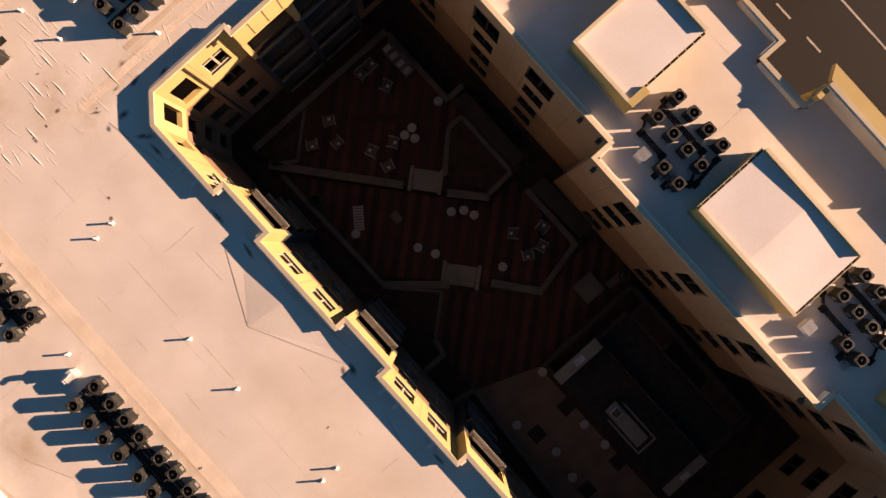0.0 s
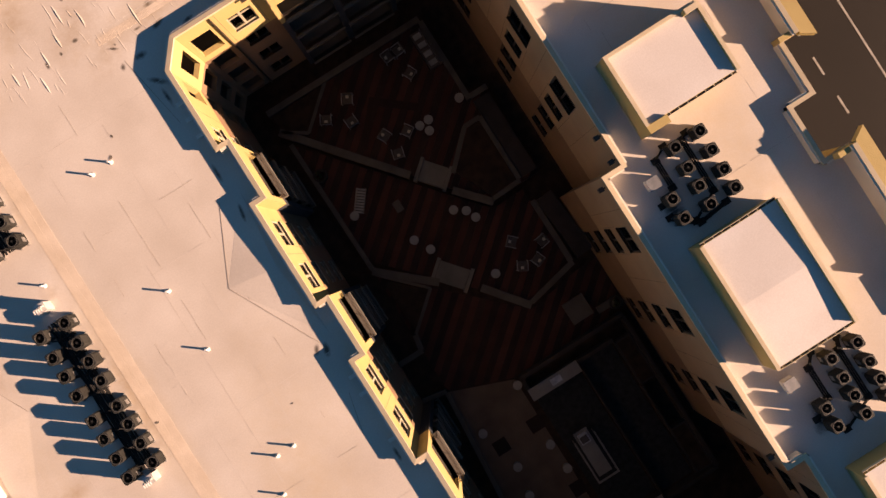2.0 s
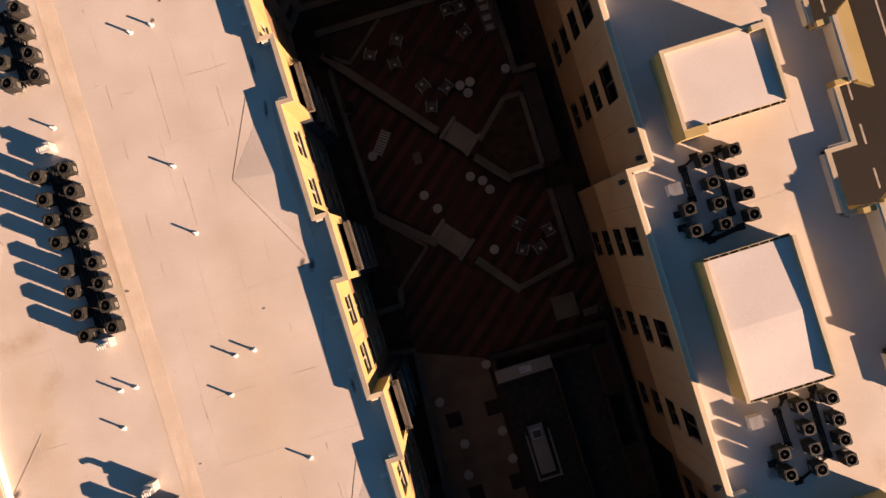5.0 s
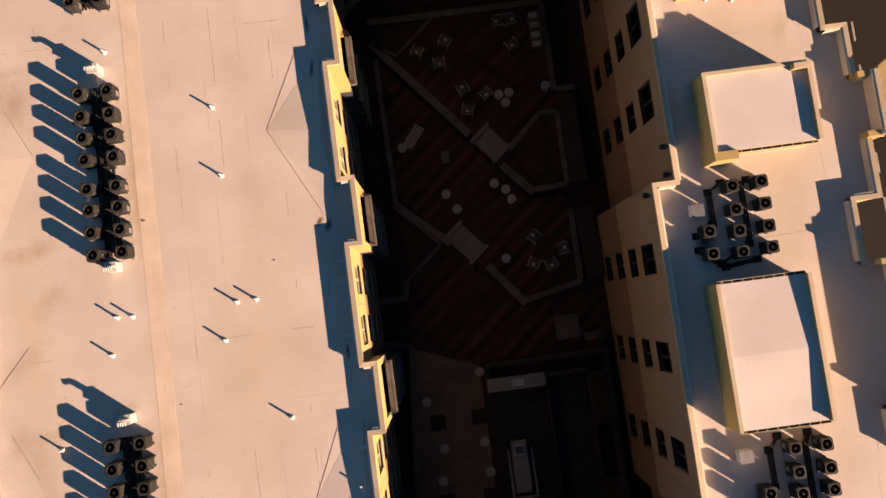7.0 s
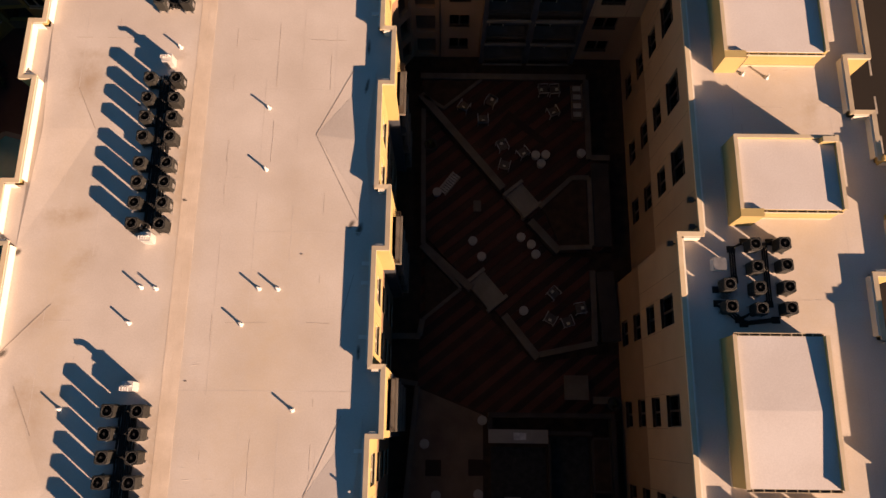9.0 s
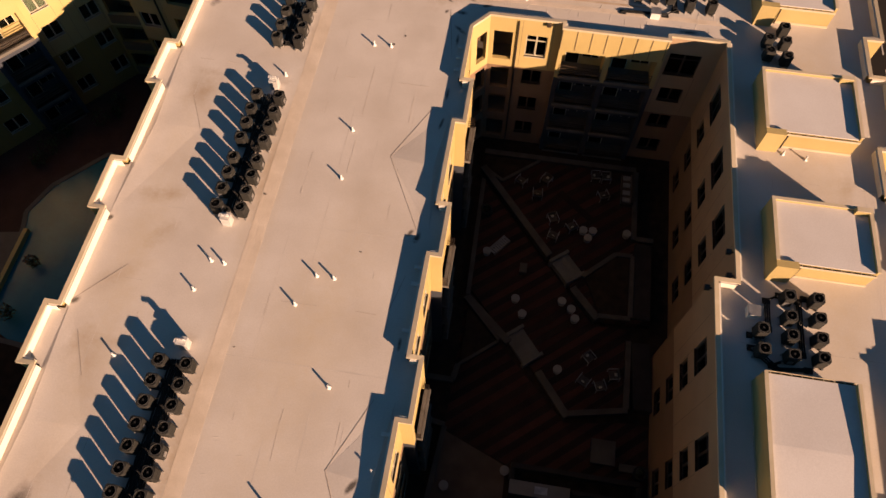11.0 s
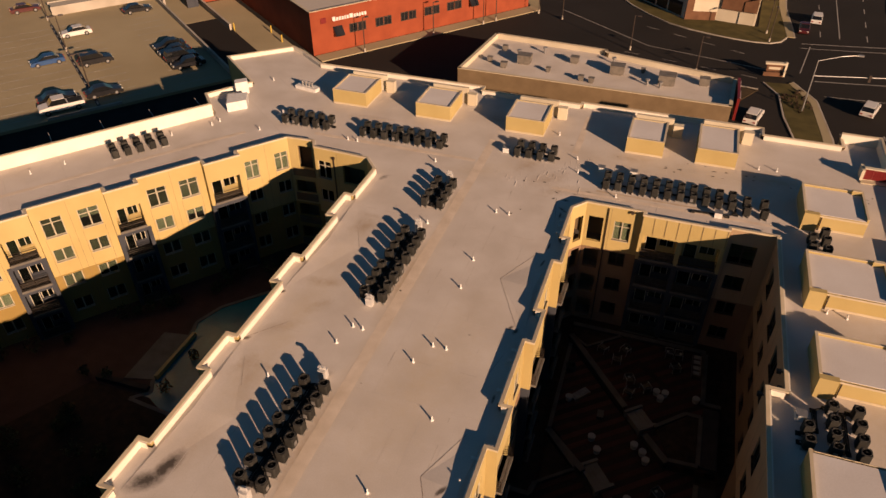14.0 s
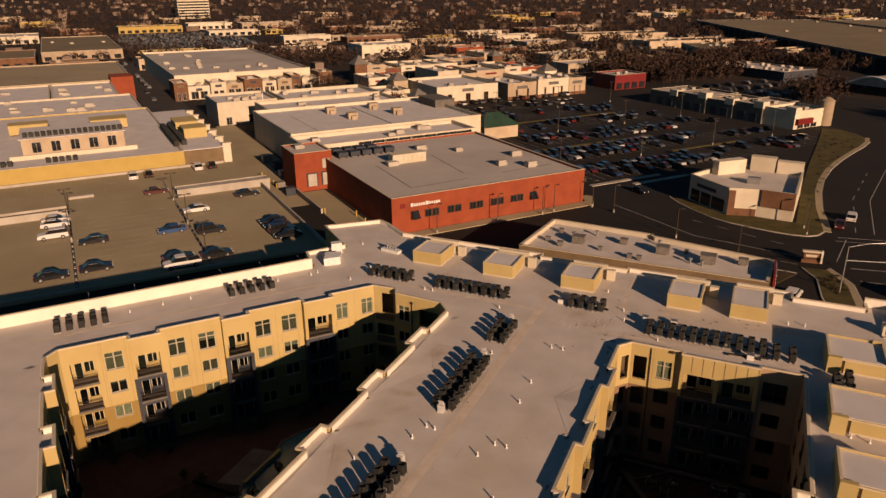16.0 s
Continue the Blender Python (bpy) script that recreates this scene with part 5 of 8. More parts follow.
def terrace(poly, z, width=0.48):
    """Paver bands laid across a terrace, each of them a piece."""
    s = [Vector(p).dot(BD) for p in poly]
    k, i = min(s), 0
    while k < max(s):
        piece = clip(clip(poly, tuple(BD * k), tuple(BD)), tuple(BD * (k + width - 0.015)), tuple(-BD))
        if len(piece) > 2:
            bm = bmesh.new()
            prism(bm, piece, 0.02, z)
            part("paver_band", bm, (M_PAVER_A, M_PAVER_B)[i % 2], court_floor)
        k += width
        i += 1


NORTH = [(-4.9, 13.4), (6.9, 13.4), (6.9, 7.3), (8.3, 7.3), (8.3, 0.6), (4.6, 0.6), (-4.9, 12.0)]
MID = [(-4.7, 11.0), (4.4, 0.2), (6.8, 0.2), (6.8, -5.6), (3.2, -6.6), (-4.5, 1.6)]
SOUTH = [(-4.7, 0.6), (3.0, -7.0), (7.0, -6.4), (8.5, -6.4), (8.5, -10.3), (-0.4, -10.3), (-4.8, -8.6)]
terrace(NORTH, 0.60)
terrace(MID, 0.32)
terrace(SOUTH, 0.05)
bm = bmesh.new()
prism(bm, [(-4.8, -8.7), (-0.5, -10.4), (-0.5, -25.3), (-6.2, -25.3)], 0.02, 0.05)
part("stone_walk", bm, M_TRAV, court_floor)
bm = bmesh.new()
for x, y in ((-0.95, -13.7), (-3.7, -13.75), (-0.8, -18.9), (-3.7, -18.9)):
    bx(bm, x - 0.5, x + 0.5, y - 0.5, y + 0.5, 0.05, 0.07)
part("dark_square", bm, M_PAVER_B, court_floor)


def wallstrip(bm, a, b, w, z0, z1):
    a, b = Vector(a), Vector(b)
    d = (b - a).normalized()
    n = Vector((-d.y, d.x)) * w / 2
    prism(bm, [tuple(a + n), tuple(b + n), tuple(b - n), tuple(a - n)], z0, z1)


low = ((-5.0, 13.5), (6.95, 13.5), 0.35, 0.95), ((6.95, 13.3), (6.95, 7.2), 0.3, 0.95), ((7.1, 7.3), (8.4, 7.3), 0.3, 0.95), ((-4.95, 12.1), (0.9, 5.0), 0.45, 0.85), ((2.75, 2.65), (4.65, 0.5), 0.45, 0.85), \
    ((-4.75, 11.0), (-4.6, 1.0), 0.25, 0.75), ((-4.7, 0.95), (-1.3, -2.1), 0.45, 0.6), ((0.9, -3.9), (3.1, -6.7), 0.45, 0.6), ((3.2, -6.5), (7.0, -5.7), 0.3, 0.75), ((6.9, -0.8), (6.9, -5.6), 0.3, 0.75), \
    ((6.9, 5.8), (5.7, 5.8), 0.25, 0.95), ((5.7, 5.8), (3.4, 3.6), 0.25, 0.95), ((6.9, 5.8), (6.9, 0.9), 0.25, 0.95), ((6.9, 0.8), (4.7, 0.7), 0.25, 0.95), ((-0.6, 13.3), (-3.3, 11.0), 0.15, 0.85), ((-3.3, 11.0), (-4.8, 12.0), 0.15, 0.85), \
    ((-2.0, -2.1), (-4.5, -4.2), 0.15, 0.5), ((-4.6, 0.6), (-2.0, -2.1), 0.12, 0.7), ((-4.55, -4.2), (-4.75, -5.3), 0.3, 0.5), ((-4.7, -5.35), (-6.6, -5.35), 0.3, 0.5), ((-4.8, -8.6), (-6.2, -25), 0.25, 0.7), ((-4.8, -8.5), (-6.5, -8.2), 0.25, 0.7)
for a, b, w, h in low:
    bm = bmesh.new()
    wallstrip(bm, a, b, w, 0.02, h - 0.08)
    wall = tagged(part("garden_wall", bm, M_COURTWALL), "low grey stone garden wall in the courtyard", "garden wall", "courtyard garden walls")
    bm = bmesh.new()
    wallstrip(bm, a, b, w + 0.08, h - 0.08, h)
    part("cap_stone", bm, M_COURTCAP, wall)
for name, pts, z in (("bed", [(5.8, 5.6), (6.7, 5.6), (6.7, 1.0), (4.8, 0.9), (3.6, 3.5)], 0.85), ("bed", [(-4.8, 13.2), (-0.9, 13.2), (-3.3, 11.2), (-4.7, 12.0)], 0.7), ("bed", [(-4.5, 0.2), (-2.2, -2.1), (-4.4, -4.0)], 0.4)):
    bm = bmesh.new()
    prism(bm, pts, 0.02, z)
    tagged(part("planting_bed", bm, M_SOIL), "mulched planting bed behind low stone walls", "planting bed", "courtyard planting beds")
# concrete benches along the east side
for a, b in (((7.7, 6.9), (7.7, 0.9)), ((7.7, -0.9), (8.0, -5.6))):
    bm = bmesh.new()
    wallstrip(bm, a, b, 1.2, 0.02, 0.85)
    tagged(part("stone_plinth", bm, M_COURTWALL), "broad grey stone plinth beside the courtyard wall", "plinth", "courtyard plinths")


def stair(c, w, n, z0, z1):
    st = thing("garden_stair", "short stone stair with two cheek walls", "stair", "courtyard stairs")
    m = Matrix(((BD.x, BN.x, 0, c[0]), (BD.y, BN.y, 0, c[1]), (0, 0, 1, 0), (0, 0, 0, 1)))
    for i in range(n):
        bm = bmesh.new()
        bx(bm, -w / 2, w / 2, -0.7 + i * 1.4 / n, 0.7, 0.02, z0 + (z1 - z0) * (i + 1) / n, m)
        part("step", bm, M_SLAB, st)
    for s in (-1, 1):
        bm = bmesh.new()
        bx(bm, s * (w / 2 + 0.14) - 0.12, s * (w / 2 + 0.14) + 0.12, -0.85, 0.85, 0.02, z1 + 0.16, m)
        part("cheek_wall", bm, M_SLAB, st)


stair((2.25, 4.25), 1.75, 4, 0.60, 0.70)
stair((-0.3, -2.15), 2.1, 4, 0.32, 0.42)

# grill station, pergola slab and shade beds at the south end
bm = bmesh.new()
for a, b, w in (((-0.2, -10.4), (7.9, -10.4), 0.3), ((-0.1, -10.6), (-0.1, -11.3), 0.3), ((7.8, -10.6), (7.8, -22.3), 0.3), ((3.72, -11.5), (6.4, -11.5), 0.25), ((3.68, -12.2), (3.68, -22.2), 0.1), ((3.9, -22.35), (7.8, -22.35), 0.22), ((6.45, -15.2), (6.45, -18.6), 0.12)):
    wallstrip(bm, a, b, w, 0.02, 0.95)
tagged(part("garden_wall", bm, M_COURTWALL), "low grey stone wall enclosing the grill terrace", "garden wall", "courtyard garden walls")
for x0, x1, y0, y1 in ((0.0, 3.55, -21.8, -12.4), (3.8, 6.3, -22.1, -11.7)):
    sheet("lawn", "near-black lawn between stone kerbs", [(x0, y0), (x1, y0), (x1, y1), (x0, y1)], M_HOSE, 0.02, 0.045)
counter = thing("grill_counter", "pale stone outdoor counter with a steel sink", "counter")
bm = bmesh.new()
bx(bm, -0.15, 3.55, -12.1, -11.35, 0.02, 0.88)
part("base", bm, M_COURTWALL, counter)
bm = bmesh.new()
bx(bm, -0.2, 3.6, -12.15, -11.3, 0.88, 0.94)
part("worktop", bm, M_WORKTOP, counter)
bm = bmesh.new()
bx(bm, 1.4, 2.2, -11.95, -11.5, 0.94, 0.96)
part("sink", bm, M_STEEL, counter)
for x0, x1, y0, y1 in ((6.42, 7.62, -15.1, -11.75), (6.42, 7.65, -22.1, -18.65)):
    bm = bmesh.new()
    bx(bm, x0, x1, y0, y1, 0.02, 0.7)
    pl = tagged(part("planter_box", bm, M_COURTWALL), "rectangular grey stone planter filled with dark soil", "planter", "courtyard planters")
    bm = bmesh.new()
    bx(bm, x0 + 0.12, x1 - 0.12, y0 + 0.12, y1 - 0.12, 0.7, 0.72)
    part("soil", bm, M_SOIL, pl)
bench2 = thing("serving_counter", "pale stone serving counter at the terrace end", "counter")
for name, b, mat in (("base", (0.2, 3.6, -22.55, -21.95, 0.02, 0.86), M_COURTWALL), ("worktop", (0.15, 3.65, -22.6, -21.9, 0.86, 0.92), M_WORKTOP), ("sink", (1.5, 2.2, -22.45, -22.1, 0.92, 0.94), M_STEEL)):
    bm = bmesh.new()
    bx(bm, *b)
    part(name, bm, mat, bench2)
grill = thing("grill_island", "long pale grill island with a steel grill", "grill island")
for name, b, mat in (("base", (0.85, 1.72, -18.6, -15.5, 0.045, 0.86), M_COURTWALL), ("worktop", (0.78, 1.79, -18.7, -15.4, 0.86, 0.93), M_WORKTOP), ("grill", (0.95, 1.6, -16.3, -15.6, 0.93, 1.15), M_STEEL), ("grill_lid", (1.0, 1.55, -16.2, -15.75, 1.15, 1.24), M_RAIL)):
    bm = bmesh.new()
    bx(bm, *b)
    part(name, bm, mat, grill)
rail = thing("bar_ledge", "slim pale bar ledge round the grill island", "ledge")
for name, b in (("ledge", (0.5, 0.62, -19.05, -15.9, 1.02, 1.08)), ("ledge", (2.02, 2.14, -19.05, -15.9, 1.02, 1.08)), ("ledge", (0.62, 2.02, -19.05, -18.93, 1.02, 1.08))):
    bm = bmesh.new()
    bx(bm, *b)
    part(name, bm, M_WORKTOP, rail)
for x, y in ((0.56, -18.99), (2.08, -18.99), (0.56, -16.0), (2.08, -16.0), (0.56, -17.5), (2.08, -17.5)):
    bm = bmesh.new()
    tube(bm, (x, y, 0.045), (x, y, 1.02), 0.04, n=8)
    part("post", bm, M_RAIL, rail)

# armchairs: white tubular frames with dark seats
chair = thing("lounge_chair", "low outdoor armchair with a pale tubular frame", "armchair", "courtyard armchairs")
bm = bmesh.new()
bx(bm, -0.3, 0.3, -0.3, 0.3, 0.28, 0.40)
part("seat", bm, M_RAIL, chair)
bm = bmesh.new()
bx(bm, -0.3, 0.3, 0.28, 0.36, 0.40, 0.75)
part("backrest", bm, M_RAIL, chair)
bm = bmesh.new()
bx(bm, -0.1, 0.1, 0.06, 0.24, 0.40, 0.47)
part("cushion", bm, M_FRAME, chair, "small tan seat cushion")
for s in (-1, 1):
    bm = bmesh.new()
    bx(bm, s * 0.36 - 0.03, s * 0.36 + 0.03, -0.36, 0.36, 0.55, 0.60)
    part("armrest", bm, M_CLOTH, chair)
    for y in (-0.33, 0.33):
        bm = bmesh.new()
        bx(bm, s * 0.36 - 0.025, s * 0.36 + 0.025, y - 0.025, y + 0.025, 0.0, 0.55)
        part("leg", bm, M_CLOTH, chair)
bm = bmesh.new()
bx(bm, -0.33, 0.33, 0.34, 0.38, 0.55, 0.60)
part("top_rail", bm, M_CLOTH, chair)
spots = [(3.85, 12.45, 0.6, 95), (4.5, 10.75, 0.6, 205), (4.65, 12.45, 0.6, 275), (0.07, 11.5, 0.6, 330), (-1.85, 11.1, 0.6, 150), (-0.5, 10.1, 0.6, 182), (0.86, 8.1, 0.6, 25), (2.3, 7.6, 0.6, 215), (1.0, 6.65, 0.6, 165), (4.25, -2.4, 0.32, 45), (6.0, -3.4, 0.32, 280), (4.0, -4.1, 0.32, 150), (5.1, -4.3, 0.32, 200)]
for i, (x, y, z, a) in enumerate(spots):
    m = pose(x, y, z, 0, 0, a)
    if i:
        copy_thing(chair, m)
    else:
        chair.matrix_basis = m
pouf = thing("round_table", "small round white drum table", "side table", "courtyard drum tables")
bm = bmesh.new()
tube(bm, (0, 0, 0.0), (0, 0, 0.40), 0.26, 0.29, 16)
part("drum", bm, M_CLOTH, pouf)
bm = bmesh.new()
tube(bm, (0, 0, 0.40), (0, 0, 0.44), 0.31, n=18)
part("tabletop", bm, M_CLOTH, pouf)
spots = [(3.57, 6.8, 0.6), (3.9, 7.46, 0.6), (3.2, 7.42, 0.6), (2.1, 1.5, 0.32), (2.8, 1.0, 0.32), (3.1, 0.3, 0.32), (-1.2, 1.2, 0.32), (-0.6, 0.1, 0.32), (2.2, -3.6, 0.32), (-3.7, 4.7, 0.32), (-4.28, -12.26, 0.05), (-3.5, -15.4, 0.05), (-0.84, -15.3, 0.05), (-0.72, -17.26, 0.05), (-3.85, -17.45, 0.05), (-0.57, -10.75, 0.05), (6.41, 7.6, 0.6)]
for i, p in enumerate(spots):
    if i:
        copy_thing(pouf, pose(*p))
    else:
        pouf.matrix_basis = pose(*p)
for k, (x0, x1, y0, y1) in enumerate(((-0.45, 0.45, 0.0, 1.3), (-0.45, 0.45, 1.34, 2.64))):     # a row of two low sofas by the east wall
    sofa = thing("outdoor_sofa", "dark outdoor sofa with pale cushions", "sofa", "courtyard sofas", pose(6.3, 10.2, 0.6))
    for name, b, mat in (("seat", (x0, x1 - 0.2, y0, y1, 0.0, 0.4), M_RAIL), ("backrest", (x1 - 0.2, x1, y0, y1, 0.0, 0.72), M_RAIL), ("cushion", (x0 + 0.1, x1 - 0.25, y0 + 0.15, y0 + 0.5, 0.4, 0.5), M_CLOTH), ("cushion", (x0 + 0.1, x1 - 0.25, y1 - 0.5, y1 - 0.15, 0.4, 0.5), M_CLOTH)):
        bm = bmesh.new()
        bx(bm, *b)
        part(name, bm, mat, sofa)
bm = bmesh.new()                                                  # a thin dark band with one bend, laid over the terrace
prism(bm, [(1.4, 10.95), (3.95, 8.8), (3.6, 8.4), (1.3, 10.3), (-0.63, 7.95), (-1.0, 8.26)], 0.60, 0.615)
part("dark_band", bm, M_PAVER_B, court_floor)
lounger = thing("sun_lounger", "slatted pale wooden sun lounger", "sun lounger")
m = pose(-2.85, 5.4, 0.32, 0, 0, -38)
for i in range(9):
    bm = bmesh.new()
    bx(bm, -0.33, 0.33, -0.85 + i * 0.19, -0.72 + i * 0.19, 0.30, 0.34, m)
    part("slat", bm, M_CLOTH, lounger)
for s in (-1, 1):
    bm = bmesh.new()
    bx(bm, s * 0.3 - 0.04, s * 0.3 + 0.04, -0.85, 0.85, 0.0, 0.30, m)
    part("side_frame", bm, M_WOOD, lounger)
for x, y, w, d, z in ((-0.9, 3.7, 0.45, 0.7, 0.32), (5.6, -8.6, 1.5, 1.5, 0.05), (7.3, -9.4, 1.2, 0.4, 0.05)):
    bench = thing("low_bench", "low plain stone bench block", "bench", "courtyard benches")
    bm = bmesh.new()
    bx(bm, x - w / 2, x + w / 2, y - d / 2, y + d / 2, z, z + 0.34)
    part("plinth", bm, M_COURTWALL, bench)
    bm = bmesh.new()
    bx(bm, x - w / 2 - 0.04, x + w / 2 + 0.04, y - d / 2 - 0.04, y + d / 2 + 0.04, z + 0.34, z + 0.42)
    part("seat", bm, M_COURTCAP, bench)
for p, z in (((-4.2, 8.2), 0.32), ((8.0, -9.6), 0.05)):
    pot = thing("plant_pot", "round dark planter pot with a low shrub", "plant pot", "courtyard pots")
    bm = bmesh.new()
    ring(bm, p, 0.34, 0.46, z, z + 0.55, 18)
    part("pot", bm, M_COURTWALL, pot)
    bm = bmesh.new()
    rp = random.Random(3)
    for i in range(60):
        a, r, h = rp.uniform(0, 6.28), rp.uniform(0, 0.33), rp.uniform(0.4, 0.85)
        c = Vector((p[0] + r * math.cos(a), p[1] + r * math.sin(a), z + h))
        e1, e2 = Vector([rp.uniform(-0.09, 0.09) for _ in range(3)]), Vector([rp.uniform(-0.09, 0.09) for _ in range(3)])
        bm.faces.new([bm.verts.new(q) for q in (c, c + e1, c + e1 + e2, c + e2)])
    bx(bm, p[0] - 0.05, p[0] + 0.05, p[1] - 0.05, p[1] + 0.05, z, z + 0.5)
    part("shrub", bm, M_LEAF, pot)

# ---------------------------------------------------------------- the pool court
bm = bmesh.new()
prism(bm, pool, 0.0, 0.02)
tagged(part("pavement", bm, M_POOLDECK), "reddish paved deck round the swimming pool", "pavement", kind="structure")
sheet("garden_bed", "dark planted bed at the foot of the pool court", [(-43.6, -6.6), (-37.6, -6.6), (-34.2, -8.2), (-26.1, -8.6), (-26.1, -33.2), (-48.5, -15.5)], M_SOIL, 0.02, 0.1)
PW = [(-35.0, 9.0), (-38.3, 5.4), (-39.3, 2.8), (-38.9, 1.3), (-38.6, -4.8), (-37.9, -6.0), (-39.2, -7.2), (-34.4, -7.6), (-31.5, -3.0), (-30.5, 0.0), (-31.0, 8.0)]
bm = bmesh.new()
prism(bm, PW, 0.02, 0.06)
water = tagged(part("swimming_pool", bm, M_WATER), "still teal swimming pool in the shaded court", "swimming pool", kind="structure")
bm = bmesh.new()
for a, b in zip(PW, PW[1:] + PW[:1]):
    wallstrip(bm, a, b, 0.35, 0.02, 0.12)
part("pool_coping", bm, M_SLAB, water)
bm = bmesh.new()
prism(bm, [(-38.65, 1.1), (-38.55, -4.7), (-41.2, -5.4), (-41.4, 0.6)], 0.0, 0.1)
spa = tagged(part("spa_platform", bm, M_SLAB), "raised pale stone platform by the pool", "platform")
bm = bmesh.new()
wallstrip(bm, (-38.4, 1.2), (-38.4, -4.6), 0.32, 0.0, 0.5)
pw = bmesh.new()
wallstrip(pw, (-43.4, -6.1), (-38.2, -5.9), 0.5, 0.0, 0.45)
tagged(part("planter_wall", pw, M_COURTWALL), "low dark stone planter wall by the pool", "garden wall")
tagged(part("water_wall", bm, M_CREAM), "low pale freestanding wall at the pool edge", "garden wall")
rp = random.Random(21)
shrubs = []
for x, y in [(-36.6, -1.4), (-36.6, -5.6), (-42.5, -5.8), (-44.6, -6.2)] + [(rp.uniform(-45, -28), rp.uniform(-17, -9.5)) for _ in range(20)] + [tuple(F0 + ND * rp.uniform(-4, 24) + NN * rp.uniform(1.6, 3.2)) for _ in range(16)]:
    sh = thing("shrub", "dark evergreen shrub in the shaded pool court", "shrub", "pool court shrubs")
    bm = bmesh.new()
    r = rp.uniform(0.4, 0.9)
    for i in range(150):
        d = Vector((rp.gauss(0, 1), rp.gauss(0, 1), rp.gauss(0, 1))).normalized() * r * rp.uniform(0.5, 1.0)
        c = Vector((x, y, 0.2 + r)) + Vector((d.x, d.y, d.z * 1.1))
        e1, e2 = Vector([rp.uniform(-0.14, 0.14) for _ in range(3)]), Vector([rp.uniform(-0.14, 0.14) for _ in range(3)])
        bm.faces.new([bm.verts.new(q) for q in (c, c + e1, c + e1 + e2, c + e2)])
    part("crown", bm, M_LEAF, sh)
    bm = bmesh.new()
    tube(bm, (x, y, 0.02), (x, y, 0.3 + r), 0.06, 0.03, 6)
    part("stem", bm, M_BARK, sh)


# ---------------------------------------------------------------- vehicles
def car_meshes(kind, paint, plain=False):
    """Meshes of a car that looks along +x: body, windows, roof, lamps, wheel with tyre and rim."""
    L, W, hb, hr = {"sedan": (4.7, 1.82, 0.90, 1.45), "suv": (4.75, 1.90, 1.05, 1.75), "pickup": (5.5, 1.95, 1.08, 1.85)}[kind]
    a, b = -L / 2, L / 2
    out = []

    def loft(profile, w0, w1, mats):
        bm = bmesh.new()
        n = len(profile)
        rows = []
        for s, w in ((-1, 1), (1, 1)):
            rows.append([bm.verts.new((x, s * (w0 if z < hb * 0.75 else w1) / 2, z)) for x, z in profile])
        for i in range(n):
            j = (i + 1) % n
            bm.faces.new((rows[0][i], rows[0][j], rows[1][j], rows[1][i]))
        bm.faces.new(rows[0][::-1])
        bm.faces.new(rows[1])
        bmesh.ops.recalc_face_normals(bm, faces=bm.faces[:])
        bmesh.ops.bevel(bm, geom=bm.edges[:], offset=0.05, segments=1, affect="EDGES", clamp_overlap=True)
        return mesh("car", bm, mats)

    if kind == "sedan":
        body = [(a, 0.35), (a + 0.05, 0.85), (a + 0.9, hb + 0.03), (b - 1.35, hb), (b - 0.15, 0.72), (b, 0.5), (b - 0.05, 0.25), (a + 0.1, 0.25)]
        glasshouse, top = [(a + 0.55, hb), (a + 1.25, hr - 0.05), (b - 2.05, hr - 0.05), (b - 1.2, hb - 0.02)], [(a + 1.2, hr - 0.07), (a + 1.35, hr), (b - 2.15, hr), (b - 2.0, hr - 0.07)]
    elif kind == "suv":
        body = [(a, 0.4), (a + 0.03, hb), (b - 1.35, hb + 0.02), (b - 0.2, 0.9), (b, 0.6), (b - 0.05, 0.3), (a + 0.1, 0.3)]
        glasshouse, top = [(a + 0.06, hb), (a + 0.35, hr - 0.06), (b - 1.95, hr - 0.06), (b - 1.25, hb)], [(a + 0.3, hr - 0.08), (a + 0.4, hr), (b - 2.05, hr), (b - 1.9, hr - 0.08)]
    else:
        body = [(a, 0.45), (a, hb), (b - 1.3, hb + 0.02), (b - 0.15, 0.95), (b, 0.6), (b - 0.05, 0.35), (a + 0.1, 0.35)]
        glasshouse, top = [(a + 2.0, hb), (a + 2.15, hr - 0.06), (b - 1.85, hr - 0.06), (b - 1.2, hb)], [(a + 2.1, hr - 0.08), (a + 2.2, hr), (b - 1.95, hr), (b - 1.8, hr - 0.08)]
    out.append(("body", loft(body, W, W - 0.08, paint)))
    out.append(("glazing", loft(glasshouse, W - 0.12, W - 0.34, M_CARGLASS)))
    out.append(("roof", loft(top, W - 0.3, W - 0.36, paint)))
    for name, x, mat in (("headlight", b - 0.10, M_LAMPLENS), ("tail_light", a + 0.0, M_TAIL)):
        for s in (-1, 1):
            bm = bmesh.new()
            bx(bm, x - 0.06, x + 0.06, s * (W / 2 - 0.3) - 0.17, s * (W / 2 - 0.3) + 0.17, 0.62, 0.76)
            out.append((name, mesh(name, bm, mat)))
    if plain:
        out = out[:3]
    if kind == "pickup":
        bm = bmesh.new()
        bx(bm, a + 0.12, a + 1.9, -W / 2 + 0.14, W / 2 - 0.14, hb - 0.02, hb + 0.012)
        out.append(("cargo_bed", mesh("cargo_bed", bm, M_TYRE)))
    wheels = []
    bm = bmesh.new()
    tube(bm, (0, -0.11, 0), (0, 0.11, 0), 0.34, n=14)
    tyre = mesh("wheel", bm, M_TYRE)
    bm = bmesh.new()
    tube(bm, (0, -0.12, 0), (0, 0.12, 0), 0.2, n=10)
    rim = mesh("rim", bm, M_ALLOY)
    for x in (a + 0.9, b - 0.95):
        for s in (-1, 1):
            wheels.append(((x, s * (W / 2 - 0.1), 0.34), tyre, rim))
    return out, wheels


